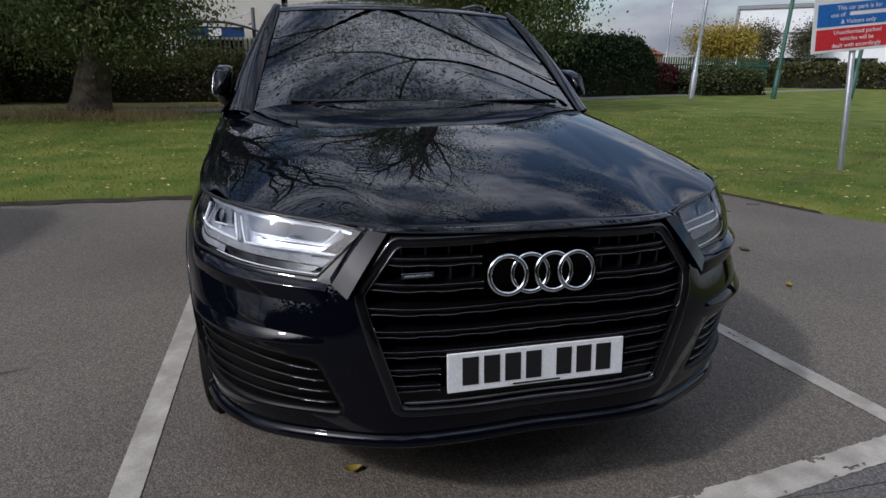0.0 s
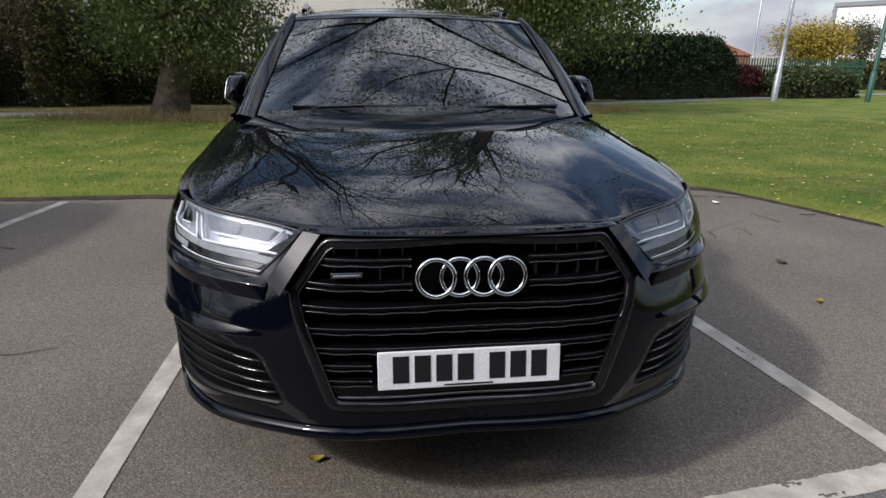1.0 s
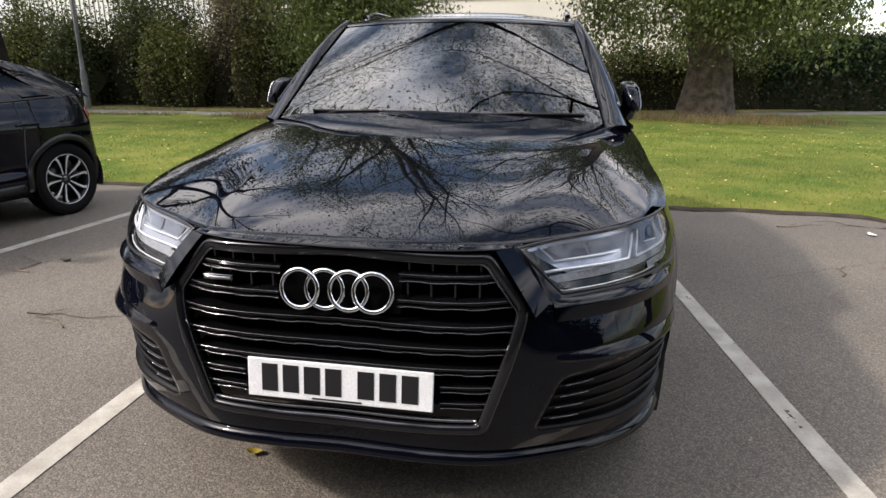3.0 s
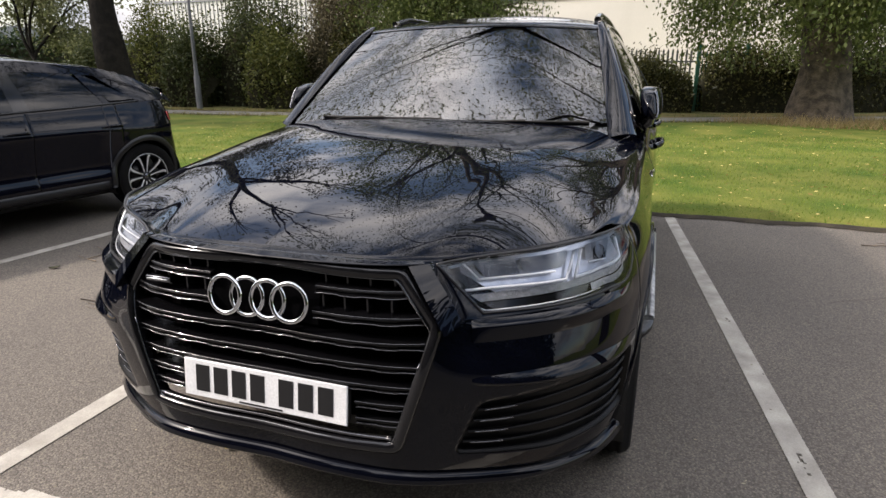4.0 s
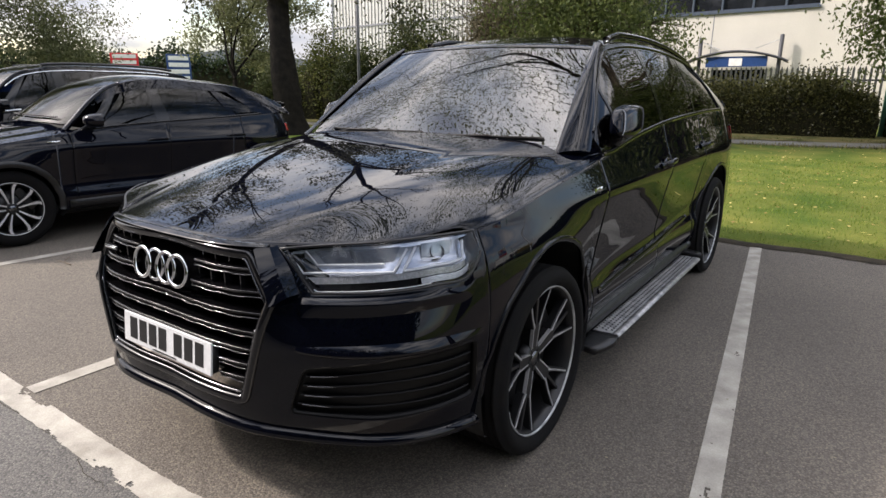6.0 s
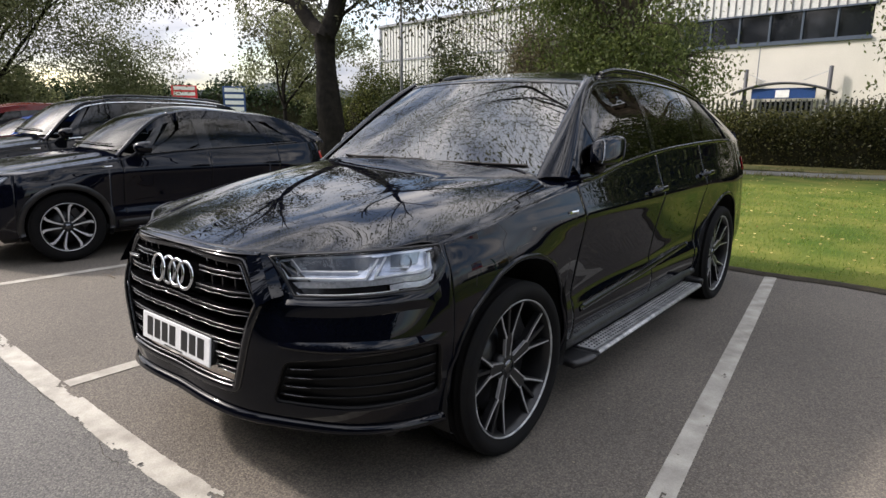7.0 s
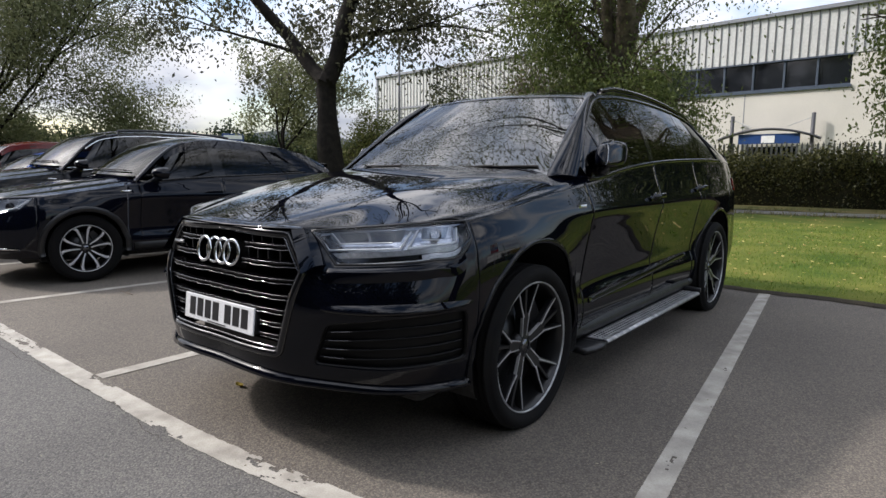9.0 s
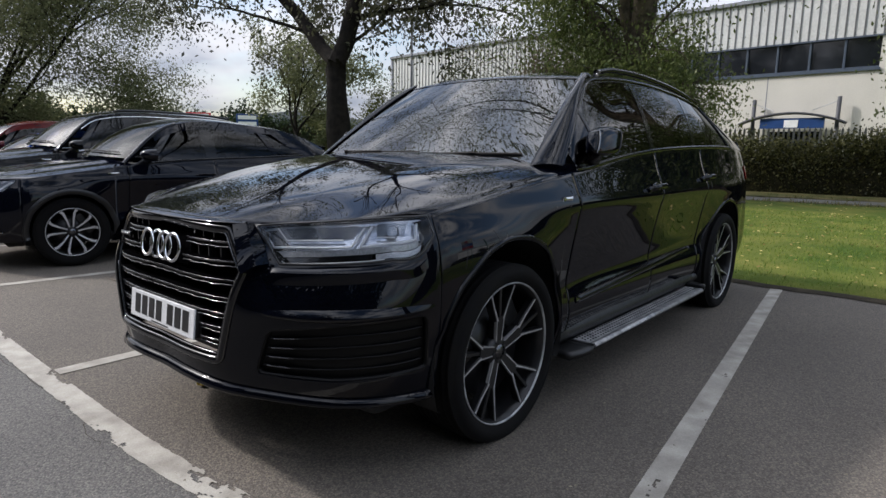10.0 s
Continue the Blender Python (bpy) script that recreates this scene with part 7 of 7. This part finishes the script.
part("entrance_door", box(-2.8, -0.6, -0.03, 0.02, 0.0, 2.25), DARK_GLASS, hall, smooth=False)

# palisade fence along the building, with a green gate
fence = thing("fence", None, "grey steel palisade fence with pointed pales behind the hedge", "fence")
pale = None
for i in range(190):
    x = -14.0 + 0.155 * i
    if x > 2.1:
        continue
    if pale is None:
        first = part("pale", prism([(-0.035, 0), (0.035, 0), (0.035, 2.05), (0.0, 2.15), (-0.035, 2.05)], 1, -0.01, 0.01), FENCE_STEEL, fence, smooth=False)
        pale = first.data
    else:
        first = new("pale", pale)
        first.parent = fence
    first.location = (x, 21.3 + 0.10 * (x + 14) * 0.25, 0)
for z in (0.5, 1.7):
    part("fence_rail", sweep([(-14, 21.33, z), (2.15, 21.33 + 0.10 * 16.15 * 0.25, z)], [(-0.02, -0.03), (0.02, -0.03), (0.02, 0.03), (-0.02, 0.03)]), FENCE_STEEL, fence)
gate = thing("gate", pose(2.9, 20.6, 0, 0, 0, 8), "dark green steel gate with upright bars and side posts", "gate")
for x in (-0.75, 0.75):
    part("gate_post", box(x - 0.06, x + 0.06, -0.06, 0.06, 0, 2.25), GREEN_PAINT, gate, bevel=0.01)
for i in range(11):
    part("gate_bar", box(-0.62 + 0.124 * i - 0.014, -0.62 + 0.124 * i + 0.014, -0.014, 0.014, 0.1, 2.05), GREEN_PAINT, gate, smooth=False)
for z in (0.3, 1.9):
    part("gate_rail", box(-0.7, 0.7, 0.016, 0.05, z - 0.03, z + 0.03), GREEN_PAINT, gate, smooth=False)


# ---- lamp posts, poles and signs ----
def lamp_post(x, y, tall, r, label, head=True, mat=None, lean=0.0):
    ob = thing("lamp_post", pose(x, y, 0, 0, lean), label, "lamp post")
    part("pole", turned([(0.0, tall), (r * 0.62, tall), (r * 0.8, tall * 0.3), (r, 1.2), (r * 1.35, 1.15), (r * 1.35, 0.0)], 14, "z"), mat or GALVANISED, ob)
    if head:
        part("lamp_head", box(-0.42, 0.16, -0.20, 0.20, tall - 0.02, tall + 0.09), ROOF_EDGE_GREY, ob, bevel=0.03)
    return ob


lamp_post(-14.3, 15.6, 6.1, 0.075, "slim grey lamp post with a small flat head", mat=POLE_GREY)
lamp_post(17.2, 21.9, 9.0, 0.10, "plain tall galvanised pole at the lawn edge", head=False, lean=2)
lamp_post(15.5, 60.0, 12.0, 0.12, "tall far lighting column", head=True)
lamp_post(36.0, 52.0, 12.0, 0.12, "tall far lighting column", head=False)
for x, y in ((21.3, 21.5), (25.5, 21.3)):
    post = thing("sign_post", pose(x, y, 0, 0, 2), "tall dark green steel post on the verge", "post", "green posts")
    part("post_tube", turned([(0.0, 6.5), (0.085, 6.48), (0.09, 0.0)], 14, "z"), GREEN_PAINT, post)
    part("post_collar", turned([(0.09, 1.3), (0.115, 1.28), (0.115, 0.0)], 14, "z"), GREEN_PAINT, post)


def letters(text, size, mat, parent, m):
    cu = bpy.data.curves.new("letters", "FONT")
    cu.body, cu.size, cu.align_x, cu.extrude = text, size, "CENTER", 0.0008
    tmp = bpy.data.objects.new("letters", cu)
    me = bpy.data.meshes.new_from_object(tmp)
    bpy.data.objects.remove(tmp)
    me.materials.append(mat)
    ob = new("lettering", me)
    ob.parent = parent
    ob.matrix_local = m
    return ob


SIGN_INK = material("dark sign ink", (0.05, 0.05, 0.06), 0.5)
sign = thing("sign", pose(6.67, 4.17, 0, 0, -6.2, -12), "white car park sign with blue and red panels on a post", "sign")
part("sign_pole", turned([(0.0, 2.72), (0.036, 2.72), (0.038, 0.0)], 16, "z"), GALVANISED, sign)
part("sign_board", box(-0.58, 0.58, -0.052, -0.040, 1.60, 2.70), WHITE_SIGN, sign, "white board", bevel=0.004)
part("blue_panel", box(-0.53, 0.53, -0.0545, -0.051, 1.915, 2.185), SIGN_BLUE, sign, "blue panel", smooth=False)
part("red_panel", box(-0.53, 0.53, -0.0545, -0.051, 1.635, 1.885), SIGN_RED, sign, "red panel", smooth=False)
part("name_bar", box(-0.24, 0.24, -0.0545, -0.051, 2.225, 2.28), SIGN_INK, sign, smooth=False)
part("logo_shape", box(-0.16, 0.16, -0.0545, -0.051, 2.34, 2.56), SIGN_RED, sign, smooth=False)
for txt, z, sz_ in (("This car park is for", 2.105, 0.075), ("use of", 2.025, 0.075), ("& Visitors only", 1.940, 0.075), ("Unauthorised parked", 1.815, 0.072), ("vehicles will be", 1.735, 0.072), ("dealt with accordingly", 1.655, 0.072)):
    letters(txt, sz_, WHITE_SIGN, sign, pose(-0.27 if txt == "use of" else 0, -0.0560, z, 90))
part("name_bar", box(-0.12, 0.46, -0.0560, -0.0535, 2.030, 2.075), WHITE_SIGN, sign, smooth=False)
for z in (1.85, 2.45):
    part("clamp", box(-0.05, 0.05, -0.042, 0.045, z - 0.02, z + 0.02), GALVANISED, sign, bevel=0.004)

for x, y, w, h, z, mat_a, label in ((-35.8, 21.8, 1.45, 1.75, 1.65, BLUE_SIGN, "far totem board with dark blue frame and white panels"), (-37.6, 19.2, 1.6, 1.5, 1.9, SIGN_RED, "far board with red and white stripes")):
    board = thing("sign", pose(x, y, 0, 0, 0, 58), label, "sign")
    part("sign_board", box(-w / 2, w / 2, 0.0, 0.12, z, z + h), mat_a, board, bevel=0.02)
    for q in (-0.4, 0.4):
        part("sign_leg", box(q * w - 0.06, q * w + 0.06, 0.02, 0.10, 0, z), mat_a, board)
    for i in range(4):
        part("sign_panel", box(-w * 0.42, w * 0.42, -0.02, 0.01, z + 0.12 + i * h * 0.24, z + 0.12 + i * h * 0.24 + h * 0.15), WHITE_SIGN, board, smooth=False)

# far buildings to the right and left
def far_hall(x, y, turn, w, d, h, label, mat, windows=True, roof=0.0, roof_mat=None):
    ob = thing("building", pose(x, y, 0, 0, 0, turn), label, "building")
    part("wall", box(-w / 2, w / 2, 0, d, 0, h), mat, ob, smooth=False)
    if roof:
        part("roof", prism([(-w / 2 - 0.3, h), (w / 2 + 0.3, h), (0, h + roof)], 1, -0.3, d + 0.3), roof_mat or mat, ob, smooth=False)
    else:
        part("roof_edge", box(-w / 2 - 0.1, w / 2 + 0.1, -0.15, d, h, h + 0.35), ROOF_EDGE_GREY, ob, smooth=False)
        for u in (-w / 2, w / 2):
            part("corner_trim", box(u - 0.15, u + 0.15, -0.12, 0.3, 0, h), ROOF_EDGE_GREY, ob, smooth=False)
        part("middle_trim", box(-w / 2, w / 2, -0.10, 0.0, h * 0.66, h * 0.66 + 0.15), ROOF_EDGE_GREY, ob, smooth=False)
    if windows:
        for i in range(int(w / 3)):
            part("window", box(-w / 2 + 1 + 3 * i, -w / 2 + 3.2 + 3 * i, -0.05, 0.02, 0.8, 2.4), DARK_GLASS, ob, smooth=False)
    return ob


far_hall(50.1, 43.2, -53, 22, 18, 6.9, "white flat-roofed industrial hall with grey trim", FAR_WHITE)
far_hall(28, 92, -20, 34, 20, 6.0, "far pale low-pitched warehouse roof", FAR_WHITE, windows=False, roof=2.0)
far_hall(45, 76, -30, 11, 14, 3.0, "far house with a red-brown tiled roof", BRICK_FAR, windows=False, roof=2.4, roof_mat=BRICK_FAR)
far_hall(-52, 38, 50, 26, 14, 3.4, "far grey shed with a low roof", ROOF_EDGE_GREY, windows=False, roof=1.6, roof_mat=ROOF_EDGE_GREY)
far_hall(-62, 24, 68, 20, 12, 3.2, "far grey-brown building behind the trees", RIB_SHADOW, windows=False)
tagged(part("road", grid(lambda u, v: (24 + u * 70, 30 - 3 * u + v, -0.06), [0, 0.5, 1], [-3, 3]), ASPHALT, thick=0.05), "grey asphalt road beyond the lawn", "road", kind="structure")
green = thing("fence", None, "dark green palisade fence in front of the far halls", "fence")
bar = None
for i in range(60):
    if bar is None:
        b_ob = part("pale", box(-0.035, 0.035, -0.01, 0.01, 0, 1.9), GREEN_PAINT, green, smooth=False)
        bar = b_ob.data
    else:
        b_ob = new("pale", bar)
        b_ob.parent = green
    b_ob.location = (17.5 + 0.17 * i, 28.0 + 0.02 * i, 0)
part("fence_rail", sweep([(17.4, 28.03, 1.5), (27.8, 29.2, 1.5)], [(-0.02, -0.03), (0.02, -0.03), (0.02, 0.03), (-0.02, 0.03)]), GREEN_PAINT, green)
van = thing("van", pose(50.0, 61.0, 0, 0, 0, 15), "white van parked beside the far hall", "van")
part("van_body", prism([(-2.3, 0.35), (2.4, 0.35), (2.4, 0.95), (1.7, 1.15), (1.2, 1.85), (-2.3, 1.9)], 1, -0.9, 0.9), FAR_WHITE, van, bevel=0.08)
for s_ in (-0.91, 0.91):
    part("van_window", prism([(-0.3, 1.2), (1.35, 1.2), (1.05, 1.7), (-0.3, 1.7)], 1, s_ - 0.01, s_ + 0.01), DARK_GLASS, van, smooth=False)
    for q in (-1.5, 1.5):
        part("wheel", moved(turned([(0.0, 0.1), (0.32, 0.1), (0.34, 0.0), (0.32, -0.1)], 20, "y"), Matrix.Translation((q, s_ * 0.92, 0.34))), RUBBER, van)

# leaves and twigs on the asphalt
TWIG = material("dry twig", (0.16, 0.12, 0.08), 0.9, second=(0.10, 0.08, 0.06), scale=20)
for i, (x, y, s_, tone_) in enumerate(((-0.483, -0.60, 0.030, LEAF_YELLOW), (2.47, 0.61, 0.035, LEAF_YELLOW), (2.75, 1.35, 0.05, LEAF_BROWN), (2.4, -0.2, 0.03, LEAF_BROWN), (-2.9, 1.3, 0.04, LEAF_BROWN), (-3.1, 0.8, 0.035, LEAF_BROWN), (3.4, 3.3, 0.05, WHITE_SIGN))):
    one = thing("fallen_leaf", pose(x, y, 0.006, 0, 0, 47 * i), "small curled leaf lying on the asphalt", "leaf", "leaves on the asphalt")
    part("blade", grid(lambda u, v: (s_ * u, s_ * v * 0.6 * math.cos(u * 1.4), 0.008 * (u * u + abs(v))), np.linspace(-1, 1, 7), np.linspace(-1, 1, 5)), tone_, one, thick=0.001)
rnd = random.Random(4)
for i in range(26):
    x, y, a = (rnd.uniform(2.2, 4.0), rnd.uniform(1.8, 3.9), rnd.uniform(0, 180)) if i < 9 else (rnd.uniform(-3.4, -1.6), rnd.uniform(-0.6, 2.5), rnd.uniform(0, 180)) if i < 14 else (rnd.uniform(3.9, 6.2), rnd.uniform(3.0, 5.2), rnd.uniform(-30, 30))
    on_grass = i >= 14
    twig = thing("twig", pose(x, y, lawn_height(x, y) + 0.03 if on_grass else 0.006, 0, 0, a), "thin crooked dry twig lying on the lawn" if on_grass else "thin crooked dry twig lying on the asphalt", "twig", "twigs on the ground")
    pts = [Vector((0.09 * k, 0.03 * rnd.gauss(0, 1), 0.004 * abs(rnd.gauss(0, 1)))) for k in range(rnd.randint(3, 7))]
    part("stem", sweep(pts, lambda t: disc_profile(lerp(0.005, 0.002, t), 5)), TWIG, twig)
    part("side_shoot", sweep([pts[1], pts[1] + Vector((0.06, 0.05, 0.01)), pts[1] + Vector((0.12, 0.06, 0.004))], disc_profile(0.002, 5)), TWIG, twig)
